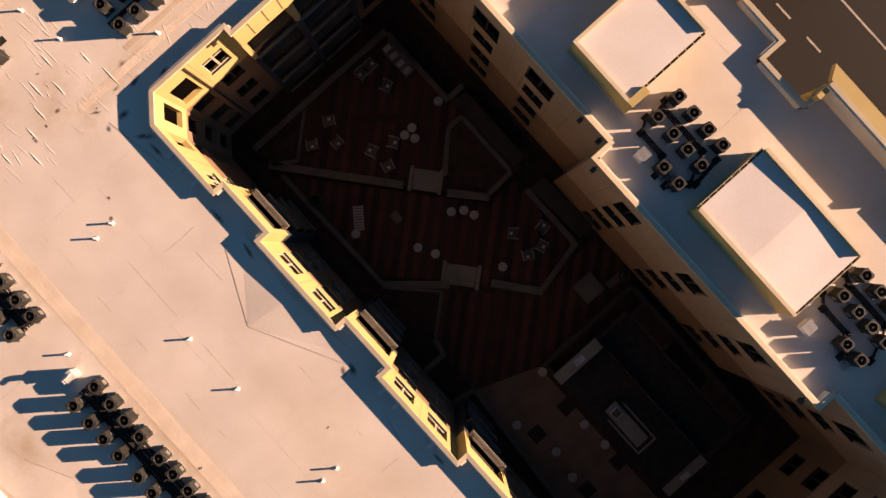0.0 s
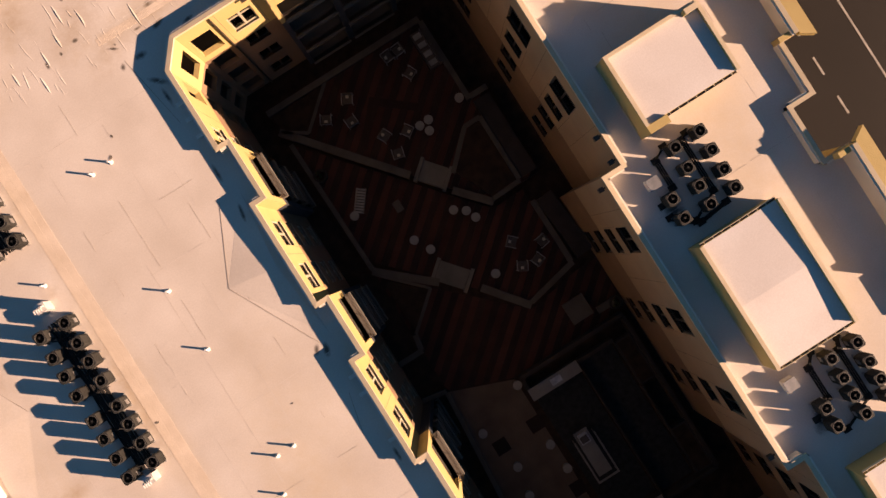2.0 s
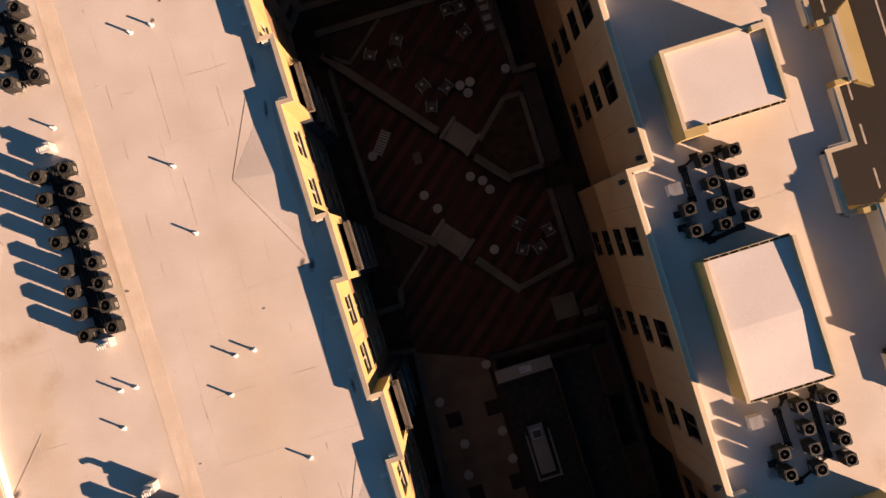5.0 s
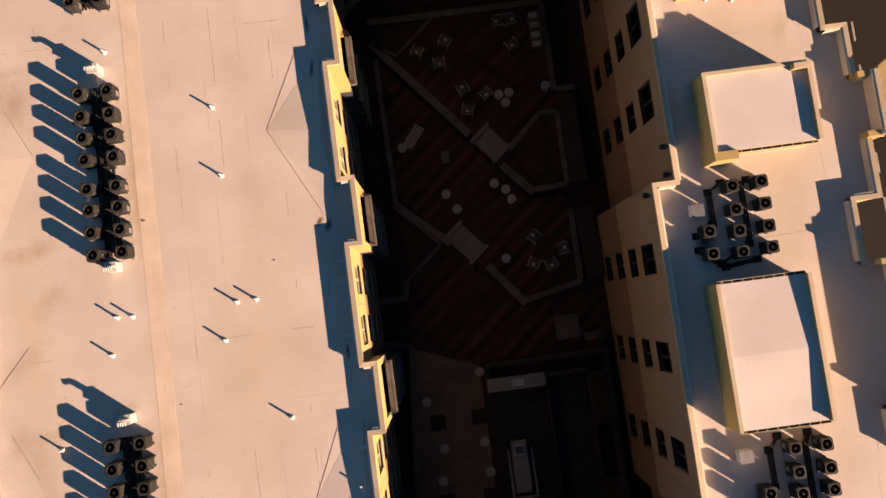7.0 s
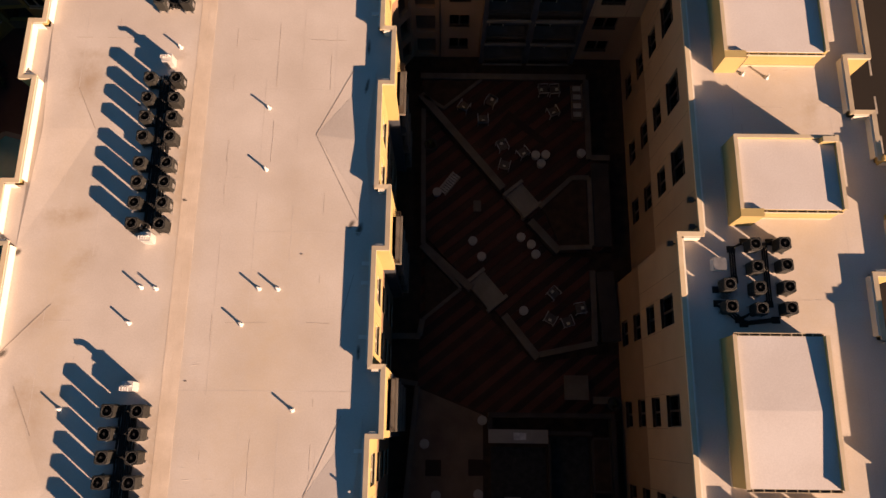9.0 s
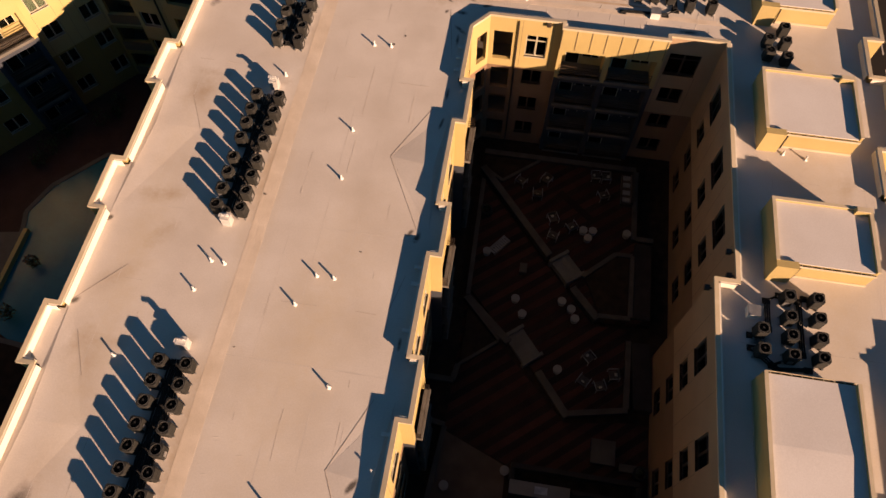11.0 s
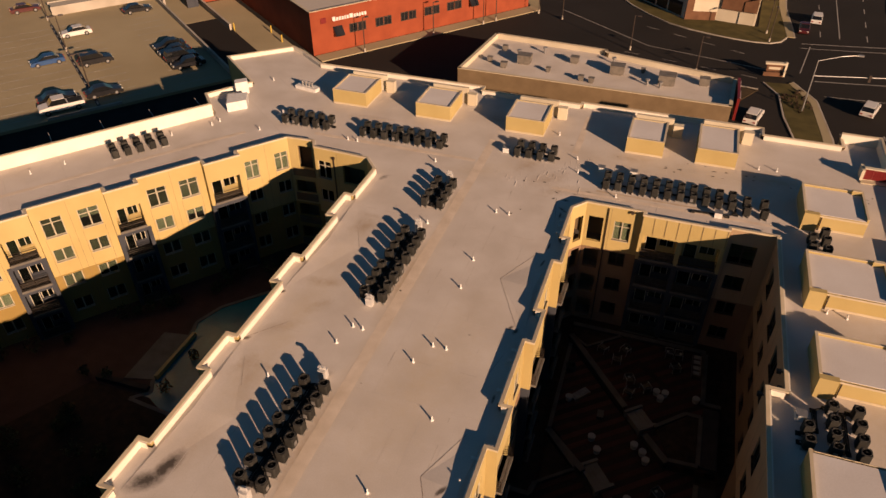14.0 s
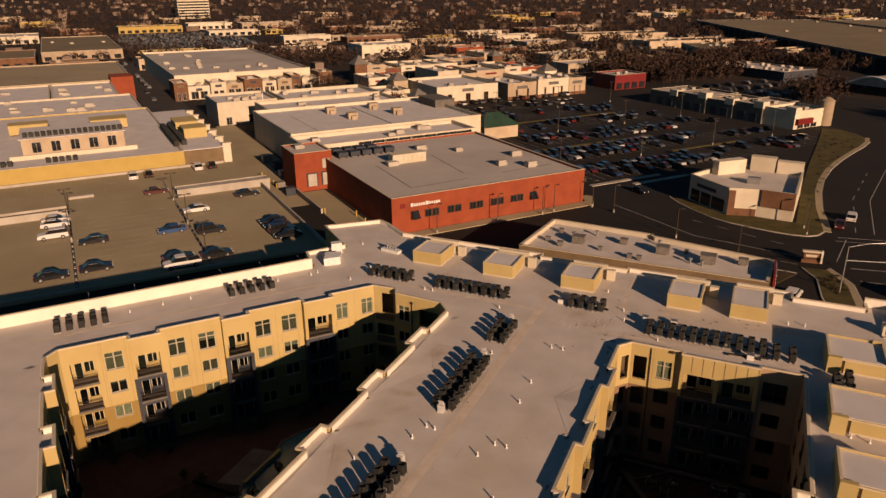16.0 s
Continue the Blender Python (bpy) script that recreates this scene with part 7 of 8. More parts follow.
for u, v in ((-36.2, 24.5), (-36.2, 8.0), (-36.2, -9.0), (-54.9, 22.0), (-54.9, 8.0), (-72, 30)):
    light_pole(uv(u, v), ZD + 0.03, 5.5, 2, 52)
for k, paint, u, v, t, lab in (("sedan", M_CARBLUE, -39.4, 4.6, 180, "blue sedan parked on the garage deck"), ("suv", M_CARBLACK, -33.4, 1.0, 0, "black off-road vehicle parked on the garage deck"), ("sedan", M_CARWHITE, -33.6, 14.7, 180, "white sedan parked on the garage deck"),
                              ("sedan", M_CARWHITE, -57.2, 17.8, 0, "white sedan parked on the garage deck"), ("suv", M_CARWHITE, -57.6, 11.2, 180, "white crossover parked on the garage deck"), ("sedan", M_CARWHITE, -57.0, 20.6, 0, "white sedan parked on the garage deck"),
                              ("sedan", M_CARBLACK, -51.7, 5.2, 180, "black sedan parked on the garage deck"), ("sedan", M_CARRED, -38.6, 31.2, 0, "maroon sedan parked on the garage deck"), ("suv", M_CARWHITE, -41.6, 46.2, 90, "white sport utility vehicle by the ochre wall"), ("sedan", M_CARBLACK, -38.3, 46.6, 90, "black sedan by the ochre wall"),
                              ("suv", M_CARWHITE, -27.6, 47.6, 90, "white sport utility vehicle by the brick wall"), ("sedan", M_CARBLACK, -24.4, 48.0, 90, "black sedan by the brick wall"), ("pickup", M_CARWHITE, -40.4, -12.6, 180, "white pickup truck parked on the garage deck"), ("sedan", M_CARBLACK, -40.4, -9.6, 0, "black sedan parked on the garage deck"),
                              ("sedan", M_CARBLACK, -34.8, -10.8, 0, "black sedan parked on the garage deck"), ("sedan", M_CARBLACK, -58.0, -8.5, 0, "black sedan parked on the garage deck"), ("sedan", M_CARBLACK, -22.8, 1.0, 180, "black sedan in the shade on the garage deck"), ("sedan", M_CARBLACK, -22.8, -1.8, 180, "black sedan in the shade on the garage deck"),
                              ("suv", M_CARBLACK, -22.6, -4.6, 0, "black sport utility vehicle in the shade on the garage deck"), ("sedan", M_CARBLACK, -22.5, -7.5, 180, "black sedan in the shade on the garage deck"), ("sedan", M_CARBLACK, -22.6, 20.6, 0, "black sedan under the ramp wall"), ("sedan", M_CARBLACK, -52, -8, 0, "black sedan parked on the garage deck")):
    parked(k, paint, u, v, ZD + 0.004, t, lab, "cars on the garage deck")


# ---------------------------------------------------------------- streets and the shops north of the apartment building
def polyblock(name, label, pts, h, wall, top, lip, category):
    """A flat-roofed building on any outline (anticlockwise)."""
    ob = thing(name, label, category)
    for p, q in zip(pts, pts[1:] + pts[:1]):
        bm = bmesh.new()
        bx(bm, 0, (Vector(q) - Vector(p)).length, 0, 0.35, 0, h, line_frame(p, q))
        part("wall", bm, wall, ob)
        bm = bmesh.new()
        bx(bm, -0.06, (Vector(q) - Vector(p)).length + 0.06, -0.06, 0.42, h, h + 0.09, line_frame(p, q))
        part("coping", bm, M_CAP, ob)
        bm = bmesh.new()
        bx(bm, 0.3, (Vector(q) - Vector(p)).length - 0.3, 0.35, 0.39, h - lip - 0.02, h - 0.01, line_frame(p, q))
        part("parapet_liner", bm, M_WSTUC, ob)
    c = sum((Vector(p) for p in pts), Vector((0, 0))) / len(pts)
    bm = bmesh.new()
    prism(bm, [tuple(c + (Vector(p) - c) * 0.985) for p in pts], h - lip - 0.15, h - lip)
    part("roof", bm, top, ob)
    return ob


REST = [(-30.3, 55.5), (7.2, 55.0), (7.7, 64.6), (-10.8, 68.6), (-11.0, 69.4), (-28.8, 70.8)]
rest = polyblock("restaurant_row", "long low brown restaurant row with a white flat roof", REST, 5.9, M_BROWNWALL, M_ROOF, 0.7, "shop building")
ru = random.Random(5)
for x, y, s in ((-22, 62, 1.3), (-8.5, 62.5, 1.3), (-1.5, 61, 1.5), (-15, 64.5, 0.8), (-26, 66, 0.5), (-24.5, 59.5, 0.6), (-18, 60, 0.4), (-13, 58.5, 0.5), (-11.5, 58.2, 0.5), (-5, 64, 0.4), (3.5, 62.5, 0.9), (-27, 61, 0.5)):
    bm = bmesh.new()
    s *= 0.75
    bx(bm, x - s, x + s, y - s * 0.8, y + s * 0.8, 5.45, 5.2 + s + 0.4)
    bx(bm, x - s * 0.7, x + s * 0.7, y - s * 0.5, y + s * 0.5, 5.2, 5.45)
    bx(bm, x - s - 0.05, x + s + 0.05, y - s * 0.8 - 0.05, y + s * 0.8 + 0.05, 5.6 + s, 5.66 + s)
    part("rooftop_unit", bm, M_RTU, rest)
for x, y in ((-20, 66.8), (-23.5, 64.6), (-4.0, 60.0), (-2.2, 59.6), (-9.5, 66.2)):
    bm = bmesh.new()
    tube(bm, (x, y, 5.2), (x, y, 5.9), 0.16, n=8)
    tube(bm, (x, y, 5.9), (x, y, 6.15), 0.32, n=10)
    part("exhaust_fan", bm, M_STEEL, rest)
bm = bmesh.new()
bx(bm, 7.75, 8.1, 56.5, 63.5, 3.4, 6.5)
sign = part("sign_wall", bm, M_SIGNRED, rest, "red and white sign wall")
bm = bmesh.new()
bx(bm, 8.1, 8.16, 57.2, 59.4, 4.0, 6.4)
bx(bm, 8.1, 8.16, 60.6, 62.8, 4.0, 6.4)
part("sign_shape", bm, M_WHITE, sign)
bm = bmesh.new()
bx(bm, -27, -17, 55.38, 55.5, 2.6, 3.0)
part("awning", bm, M_TAN, rest)

BANK = [(-9.6, 113.6), (-1.1, 105.0), (4.6, 106.2), (11.6, 105.0), (13.4, 127.0), (2.2, 128.0), (-6.2, 120.0)]
bank = polyblock("bank_building", "white and brown bank building with stepped parapets", BANK, 5.8, M_WSTUC, M_ROOF, 0.8, "bank")
for p0, p1, z0, z1, mat, name in (((5.2, 105.9), (11.5, 104.8), 2.4, 5.9, M_BRICK, "brick_panel"), ((-1.0, 104.9), (0.3, 105.2), 0, 5.4, M_BRICK, "brick_panel"), ((-1.0, 104.85), (4.5, 106.0), 0.0, 1.6, M_BRICK, "brick_panel")):
    bm = bmesh.new()
    bx(bm, 0, (Vector(p1) - Vector(p0)).length, -0.12, 0.0, z0, z1, line_frame(p0, p1))
    part(name, bm, mat, bank)
m = line_frame(BANK[0], BANK[1])
for u0, u1 in ((0.8, 3.6), (4.0, 7.0), (7.4, 11.2)):
    bm = bmesh.new()
    bx(bm, u0, u1, -0.06, 0.02, 0.3, 2.9, m)
    part("shop_window", bm, M_DKGLASS, bank)
bm = bmesh.new()
bx(bm, 2.5, 8.5, -0.16, 0.0, 3.7, 4.4, m)
part("sign_band", bm, M_SLATE, bank)
for p0, p1, h in (((-6.0, 119.8), (-0.5, 124.9), 8.0), ((2.4, 128.2), (7.6, 127.7), 8.2), ((8.0, 127.7), (13.3, 127.2), 7.6)):
    bm = bmesh.new()
    bx(bm, 0, (Vector(p1) - Vector(p0)).length, 0.5, 2.6, 5.0, h, line_frame(p1, p0))
    bx(bm, -0.08, (Vector(p1) - Vector(p0)).length + 0.08, 0.42, 2.68, h, h + 0.12, line_frame(p1, p0))
    part("raised_parapet", bm, M_WSTUC, bank)
bm = bmesh.new()
bx(bm, 2, 4.6, 113, 114.6, 5.0, 6.4)
part("rooftop_unit", bm, M_STEEL, bank)

# verges, kerbs and lane lines
sheet("verge", "brown winter grass berm beside the street", [(-30.5, 75), (-30, 81), (-25, 84.5), (-19, 84.5), (-8, 80.5), (4, 76.8), (12, 75.6), (9, 70), (-10, 72), (-28, 74)], M_BERM, 0.0, 0.14)
sheet("verge", "winter grass verge round the bank", [(-12.8, 112.4), (-11.3, 110.0), (-7.5, 105.4), (-3.5, 101.7), (0.2, 99.7), (4.2, 98.3), (8.0, 97.2), (11.3, 96.7), (14.0, 96.9), (15.8, 98.2), (17.0, 101.0), (16.9, 105.0), (16.2, 117.0), (16.6, 131.0), (17.8, 143.0), (19.9, 155.0), (23.4, 168.0), (27.6, 180.7), (30.4, 188.5), (32.3, 195.7), (32.8, 202.0), (31.0, 208.0), (25.5, 214.0), (21.5, 213.0), (19.6, 191.5), (16.2, 159.6), (13.9, 134.7), (13.6, 127.0), (12.3, 104.6), (4.6, 105.6), (-1.2, 104.4), (-10.5, 113.6)], M_GRASS, 0.0, 0.14)
sheet("verge", "winter grass verge at the street corner", [(15.6, 67.2), (16.6, 60.5), (17.5, 40), (21.0, 40), (20.3, 72), (17.5, 79.5), (13.0, 78.9), (15.2, 74.5)], M_GRASS, 0.0, 0.14)
sheet("sidewalk", "pale concrete sidewalk along the main road", [(17.1, 101.0), (18.3, 101.0), (18.2, 105.0), (17.5, 117.0), (17.9, 131.0), (19.0, 143.0), (21.1, 155.0), (24.6, 168.0), (28.8, 180.7), (31.6, 188.5), (33.6, 195.7), (34.1, 202.0), (32.8, 202.0), (32.3, 195.7), (30.4, 188.5), (27.6, 180.7), (23.4, 168.0), (19.9, 155.0), (17.8, 143.0), (16.6, 131.0), (16.3, 117.0), (16.95, 105.0)], M_DECK, 0.0, 0.16, category="pavement")
sheet("sidewalk", "pale concrete sidewalk along the supermarket", [uv(0, -3.2), uv(47, -3.2), uv(51, 2), uv(49, 4), uv(46.8, -0.4), uv(0, -0.4)], M_DECK, 0.0, 0.15, category="pavement")
sheet("sidewalk", "pale concrete sidewalk at the street corner", [(20.4, 40), (21.8, 40), (21.4, 62), (20.2, 74), (17.2, 80.2), (16.6, 79.6), (19.4, 73), (20.2, 62)], M_DECK, 0.0, 0.16, category="pavement")
sheet("median", "raised grass median of the main road", [(36, 120), (39, 118), (44, 150), (52, 180), (48, 182), (40, 152)], M_GRASS, 0.0, 0.16)
sheet("verge", "grass verge across the main road", [(44, -60), (90, -60), (95, 60), (100, 200), (64, 190), (50, 130), (45, 60)], M_GRASS, 0.0, 0.1)
bm = bmesh.new()


def paint_line(a, b, w=0.15, dash=0.0, gap=0.0):
    a, b = Vector(a), Vector(b)
    d = b - a
    n = d.length
    d.normalize()
    s = 0.0
    while s < n:
        e = min(n, s + (dash or n))
        strip(bm, tuple(a + d * s), tuple(a + d * e), w, 0.012)
        s = e + (gap or 1)


paint_line((28.3, -60), (28.3, 66), 0.14, 1.4, 1.7)
paint_line((31.8, -60), (31.8, 62), 0.14)
paint_line((24.9, -60), (24.9, 62), 0.12)
paint_line((20.5, 82.0), (36, 84.5), 0.2)
paint_line((18.5, 84.6), (20.8, 97.5), 0.15)
paint_line((19.5, 98.5), (37, 101.5), 0.2)
paint_line((19.0, 96.2), (37, 99.0), 0.15)
paint_line((26.0, 103), (27.5, 128), 0.16)
paint_line((30.5, 103), (32.5, 128), 0.16, 3, 5)
paint_line((22.8, 103), (24.2, 128), 0.14, 3, 5)
paint_line((27.5, 128), (34, 160), 0.16)
paint_line((24.2, 128), (30, 158), 0.14, 3, 5)
paint_line((15.2, 84), (-6, 89), 0.16)
paint_line((-6, 89), (-24, 103), 0.16)
paint_line((10, 90.5), (-8, 99), 0.13, 2.5, 3)
paint_line((21.5, 76.5), (38, 77.5), 0.14)
paint_line((22.5, 64), (40, 67), 0.14)
paint_line((12.0, 80.5), (-10, 85.0), 0.12, 2.5, 4)
for i in range(6):
    paint_line((-33 + i * 0.9, 80 + i * 1.2), (-31.6 + i * 0.9, 79.4 + i * 1.2), 0.25)
tagged(part("lane_line", bm, M_LINE), "white lane lines on the streets", "road marking", kind="stuff")


def kerb(points, name="kerb"):
    bm = bmesh.new()
    for p, q in zip(points, points[1:]):
        strip(bm, p, q, 0.22, 0.17)
    for v in bm.verts:
        if v.co.z < 0.168:
            v.co.z = 0.0
    tagged(part(name, bm, M_CONC), "pale concrete kerb along the street", "kerb", kind="structure")


kerb([(-13.6, 113.8), (-12.9, 112.3), (-11.4, 109.9), (-7.6, 105.3), (-3.6, 101.6), (0.1, 99.5), (4.1, 98.1), (8.0, 97.0), (11.3, 96.5), (14.1, 96.7), (16.0, 98.0), (17.2, 100.8)])
kerb([(18.4, 101.0), (18.3, 105.0), (17.6, 117.0), (18.0, 131.0), (19.1, 143.0), (21.2, 155.0), (24.7, 168.0), (28.9, 180.7), (31.7, 188.5), (33.7, 195.7)])
kerb([(-30.7, 75), (-30.2, 81.2), (-25.1, 84.8), (-19, 84.8), (-8, 80.8), (4, 77.1), (12, 75.9)])
kerb([(12.8, 78.9), (15.0, 74.6), (15.4, 67.2), (16.5, 60.5), (17.4, 45)])
kerb([(44, -60), (44, 60), (49, 130), (63, 190)])
kerb([(21.9, 40), (21.5, 62), (20.3, 74.2), (17.2, 80.4)])

# street furniture
monument = thing("monument_sign", "brick monument sign with a pale cap and panel", "sign", m=pose(14.2, 82.0, 0.14, 0, 0, 8))
for name, b, mat in (("base", (-1.5, 1.5, -0.35, 0.35, 0, 0.6), M_BRICK), ("panel", (-1.2, 1.2, -0.2, 0.2, 0.6, 1.9), M_BRICK), ("cap", (-1.5, 1.5, -0.32, 0.32, 1.9, 2.2), M_WSTUC), ("post", (1.5, 1.8, -0.3, 0.3, 0, 2.3), M_WSTUC)):
    bm = bmesh.new()
    bx(bm, *b)
    part(name, bm, mat, monument)
bm = bmesh.new()
bx(bm, -0.9, 0.9, -0.24, -0.2, 1.1, 1.5)
part("sign_bar", bm, M_WSTUC, monument)
signal = thing("traffic_signal", "galvanised traffic signal mast with a long arm", "traffic signal", m=pose(18.0, 70.0, 0.14, 0, 0, 5))
bm = bmesh.new()
tube(bm, (0, 0, 0), (0, 0, 7.7), 0.12, 0.08, 10)
part("mast", bm, M_STEEL, signal)
bm = bmesh.new()
tube(bm, (0, 0, 7.6), (3.0, 0.6, 8.3), 0.055, 0.05, 8)
tube(bm, (3.0, 0.6, 8.3), (5.6, 1.3, 8.4), 0.05, 0.035, 8)
part("arm", bm, M_STEEL, signal)
bm = bmesh.new()
bx(bm, 5.2, 5.9, 1.1, 1.5, 8.25, 8.45)
part("lamp_head", bm, M_STEEL, signal)
bm = bmesh.new()
tube(bm, (0, 0, 5.4), (13.5, 1.2, 5.7), 0.09, 0.05, 8)
part("mast_arm", bm, M_STEEL, signal)
for k in (0.55, 0.78, 0.98):
    bm = bmesh.new()
    bx(bm, 13.5 * k - 0.17, 13.5 * k + 0.17, 1.2 * k - 0.3, 1.2 * k - 0.06, 5.0, 6.0)
    part("signal_head", bm, M_RAIL, signal)
for p, t in (((-8.8, 86.0), 0), ((-23, 97.4), 40), ((2.5, 79.6), 0), ((14.0, 97.5), 90), ((13.6, 101.5), 90), ((-36.5, 90), 40), ((-28.0, 99.2), 40)):
    light_pole(p, 0.0, 6.0, 1, t, "slim dark street lamp with one head")
for u in (8.0, 22.0, 36.0):
    light_pole(uv(u, -3.4), 0.15, 6.0, 1, 52, "slim dark street lamp with one head")
for x, y, t, k, paint, lab in ((22.6, 111.3, 82, "suv", M_CARWHITE, "white vehicle on the main road"), (20.1, 105.3, 265, "sedan", M_CARRED, "dark red car waiting at the junction"), (-20.5, 114.6, -40, "sedan", M_CARBLACK, "dark car on the shop street"), (11.2, 64.9, 75, "suv", M_CARWHITE, "white vehicle in the restaurant drive"), (27.2, 72.5, 70, "suv", M_CARWHITE, "white vehicle on the main road")):
    vehicle(k, paint, pose(x, y, 0.012, 0, 0, t), lab, "cars on the streets")

# the great parking lot: rows of stalls along the grid, cars in many of them
rl = random.Random(33)
bm = bmesh.new()
rows = [(v, 52, 158 - 0.25 * v) for v in (14.5, 19.8, 33.5, 38.8, 52.5, 57.8, 71.5, 76.8, 90.5, 95.8, 109.5, 114.8)]
for v, u0, u1 in rows:
    u = u0 + (12 if v > 50 else 0)
    while u < u1:
        bx(bm, u - 0.06, u + 0.06, v - 2.5, v + 2.5, 0.004, 0.012, UM)
        u += 2.8
tagged(part("stall_line", bm, M_LINE), "white stall lines of the parking lot", "road marking", kind="stuff")
for v, u0, u1 in rows:
    u = u0 + 1.4 + (12 if v > 50 else 0)
    while u < u1:
        near = 0.88 if v < 42 and u < 100 else 0.62 if v < 62 and u < 112 else 0.3
        if rl.random() < near:
            parked(rl.choice(("sedan", "sedan", "suv", "suv", "pickup")), M_PAINT, u, v + rl.uniform(-0.3, 0.3), 0.012, rl.choice((90, 270)), "parked car in the shopping centre lot", "cars in the parking lot")
        u += 2.8
for v, u0, u1 in ((126.5, 70, 150),):
    u = u0
    while u < u1:
        if rl.random() < 0.55:
            parked(rl.choice(("sedan", "suv")), M_PAINT, u, v, 0.012, 90, "parked car in front of the shops", "cars in the parking lot")
        u += 2.8
for u0, u1, v in ((56, 78, 9.0), (66, 84, 5.2), (100, 128, 27.0), (60, 110, 46), (70, 128, 84)):
    sheet("island", "raised kerbed island in the parking lot", [uv(u0, v - 0.7), uv(u1, v - 0.7), uv(u1, v + 0.7), uv(u0, v + 0.7)], M_CONC if v < 10 else M_GRASS, 0.0, 0.15)
for u in (60, 88, 116, 142):
    for v in (26.5, 65, 103):
        light_pole(uv(u, v), 0.012, 8.0, 2, 52)

# shops round the lot
kiosk = thing("pavilion", "small shop with a green hipped metal roof", "shop building")
bm = bmesh.new()
uvbox(bm, 60.5, 73, 66, 76, 0, 3.8)
part("wall", bm, M_TAN, kiosk)
bm = bmesh.new()
vs = [bm.verts.new(UM @ Vector(p)) for p in ((60, 65.4, 3.8), (73.5, 65.4, 3.8), (73.5, 76.6, 3.8), (60, 76.6, 3.8), (64, 71, 7.4), (69, 71, 7.4))]
for f in ((0, 1, 4), (1, 2, 5, 4), (2, 3, 5), (3, 0, 4, 5), (3, 2, 1, 0)):
    bm.faces.new([vs[i] for i in f])
part("roof", bm, M_GREENROOF, kiosk)


def shop_row(u0, u1, v, depth, label, rnd, heights=(6, 9), widths=(7, 13)):
    """A row of joined shop units with different fronts."""
    u = u0
    while u < u1 - 3:
        w = min(rnd.uniform(*widths), u1 - u)
        h = rnd.uniform(*heights)
        wall = rnd.choice((M_WSTUC, M_TAN, M_TAN, M_WSTUC, M_BRICK, M_RED))
        ob = block("shop", label, u, u + w - 0.05, v, v + depth, h, wall, rnd.choice((M_GREYROOF, M_ROOF, M_GREYROOF)), 0.9, 2, group="shop rows")
        shop_windows(ob, u + 0.6, u + w - 0.6, v, 0.4, 3.2, max(2, int(w / 3)), 0.7)
        bm = bmesh.new()
        uvbox(bm, u + 0.3, u + w - 0.3, v - 1.0, v - 0.05, 3.5, 3.75)
        part("awning", bm, rnd.choice((M_BRICK, M_TAN, M_SLATE)), ob)
        bm = bmesh.new()
        uvbox(bm, u + w * 0.3, u + w * 0.7, v - 0.12, v - 0.0, h - 2.0, h - 1.2)
        part("sign_bar", bm, rnd.choice((M_SLATE, M_WSTUC, M_SIGNRED)), ob)
        u += w


rr = random.Random(8)
for u0, u1, v, dp, h, wall, n in ((77, 105, 129, 30, 7.2, M_WSTUC, 3), (109, 123, 127.5, 26, 6.6, M_TAN, 2), (123.2, 139, 126.5, 27, 7.4, M_WSTUC, 3), (139.2, 148, 126.5, 26, 7.0, M_TAN, 2)):
    ob = block("shop", "broad cream shop with a brown base and dark doors", u0, u1, v, v + dp, h, wall, M_CLEANROOF, 1.0, 4, group="shop rows")
    bm = bmesh.new()
    uvbox(bm, u0 - 0.1, u1 + 0.1, v - 0.2, v - 0.005, 0, 1.3)
    part("base_course", bm, M_BRICK, ob)
    shop_windows(ob, u0 + 1.5, u1 - 1.5, v - 0.2, 0.1, 4.0, n, (u1 - u0) / n * 0.7, frame=M_BRICK)
    bm = bmesh.new()
    uvbox(bm, (u0 + u1) / 2 - 2.6, (u0 + u1) / 2 + 2.6, v - 0.12, v - 0.005, h - 2.4, h - 1.2)
    part("sign_bar", bm, M_SLAB, ob)
shop_row(80, 130, 208, 22, "cream shop unit with dark windows and flat roof", rr, (5.5, 8), (8, 15))
shop_row(100, 158, 172, 24, "tan shop unit with flat roof", rr, (5.5, 7.5), (9, 16))
shop_row(66, 82, 172, 18, "cream shop unit with flat roof", rr, (5.5, 7))
shop_row(135, 190, 236, 22, "tan shop unit with flat roof", rr, (5, 7.5), (10, 18))
shop_row(60, 72, 143, 16, "cream shop unit with flat roof", rr, (5, 6))
# square shop towers under grey hipped roofs
for u, v, w, h, e, mat in ((142, 147, 6.5, 8.2, 3.0, M_WSTUC), (77.5, 212, 7.0, 8.5, 4.2, M_BRICK), (73, 157, 6.5, 7.4, 3.2, M_TAN), (155, 212, 6.0, 8.4, 3.0, M_BRICK), (61, 113, 5.5, 7.2, 3.0, M_WSTUC)):
    tw = thing("shop_tower", "square shop tower under a grey hipped roof", "tower", "shop towers")
    bm = bmesh.new()
    uvbox(bm, u - w / 2, u + w / 2, v - w / 2, v + w / 2, 0, h)
    part("wall", bm, mat, tw)
    bm = bmesh.new()
    k = w / 2 + 0.5
    vs = [bm.verts.new(UM @ Vector(q)) for q in ((u - k, v - k, h), (u + k, v - k, h), (u + k, v + k, h), (u - k, v + k, h), (u, v, h + e))]
    for f in ((0, 1, 4), (1, 2, 4), (2, 3, 4), (3, 0, 4), (3, 2, 1, 0)):
        bm.faces.new([vs[i] for i in f])
    part("roof", bm, M_RTU, tw)
redshop = block("shop", "red boxy shop at the edge of the lot", 165, 183, 127, 142, 6.4, M_SIGNRED, M_GREYROOF, 0.6, 2)
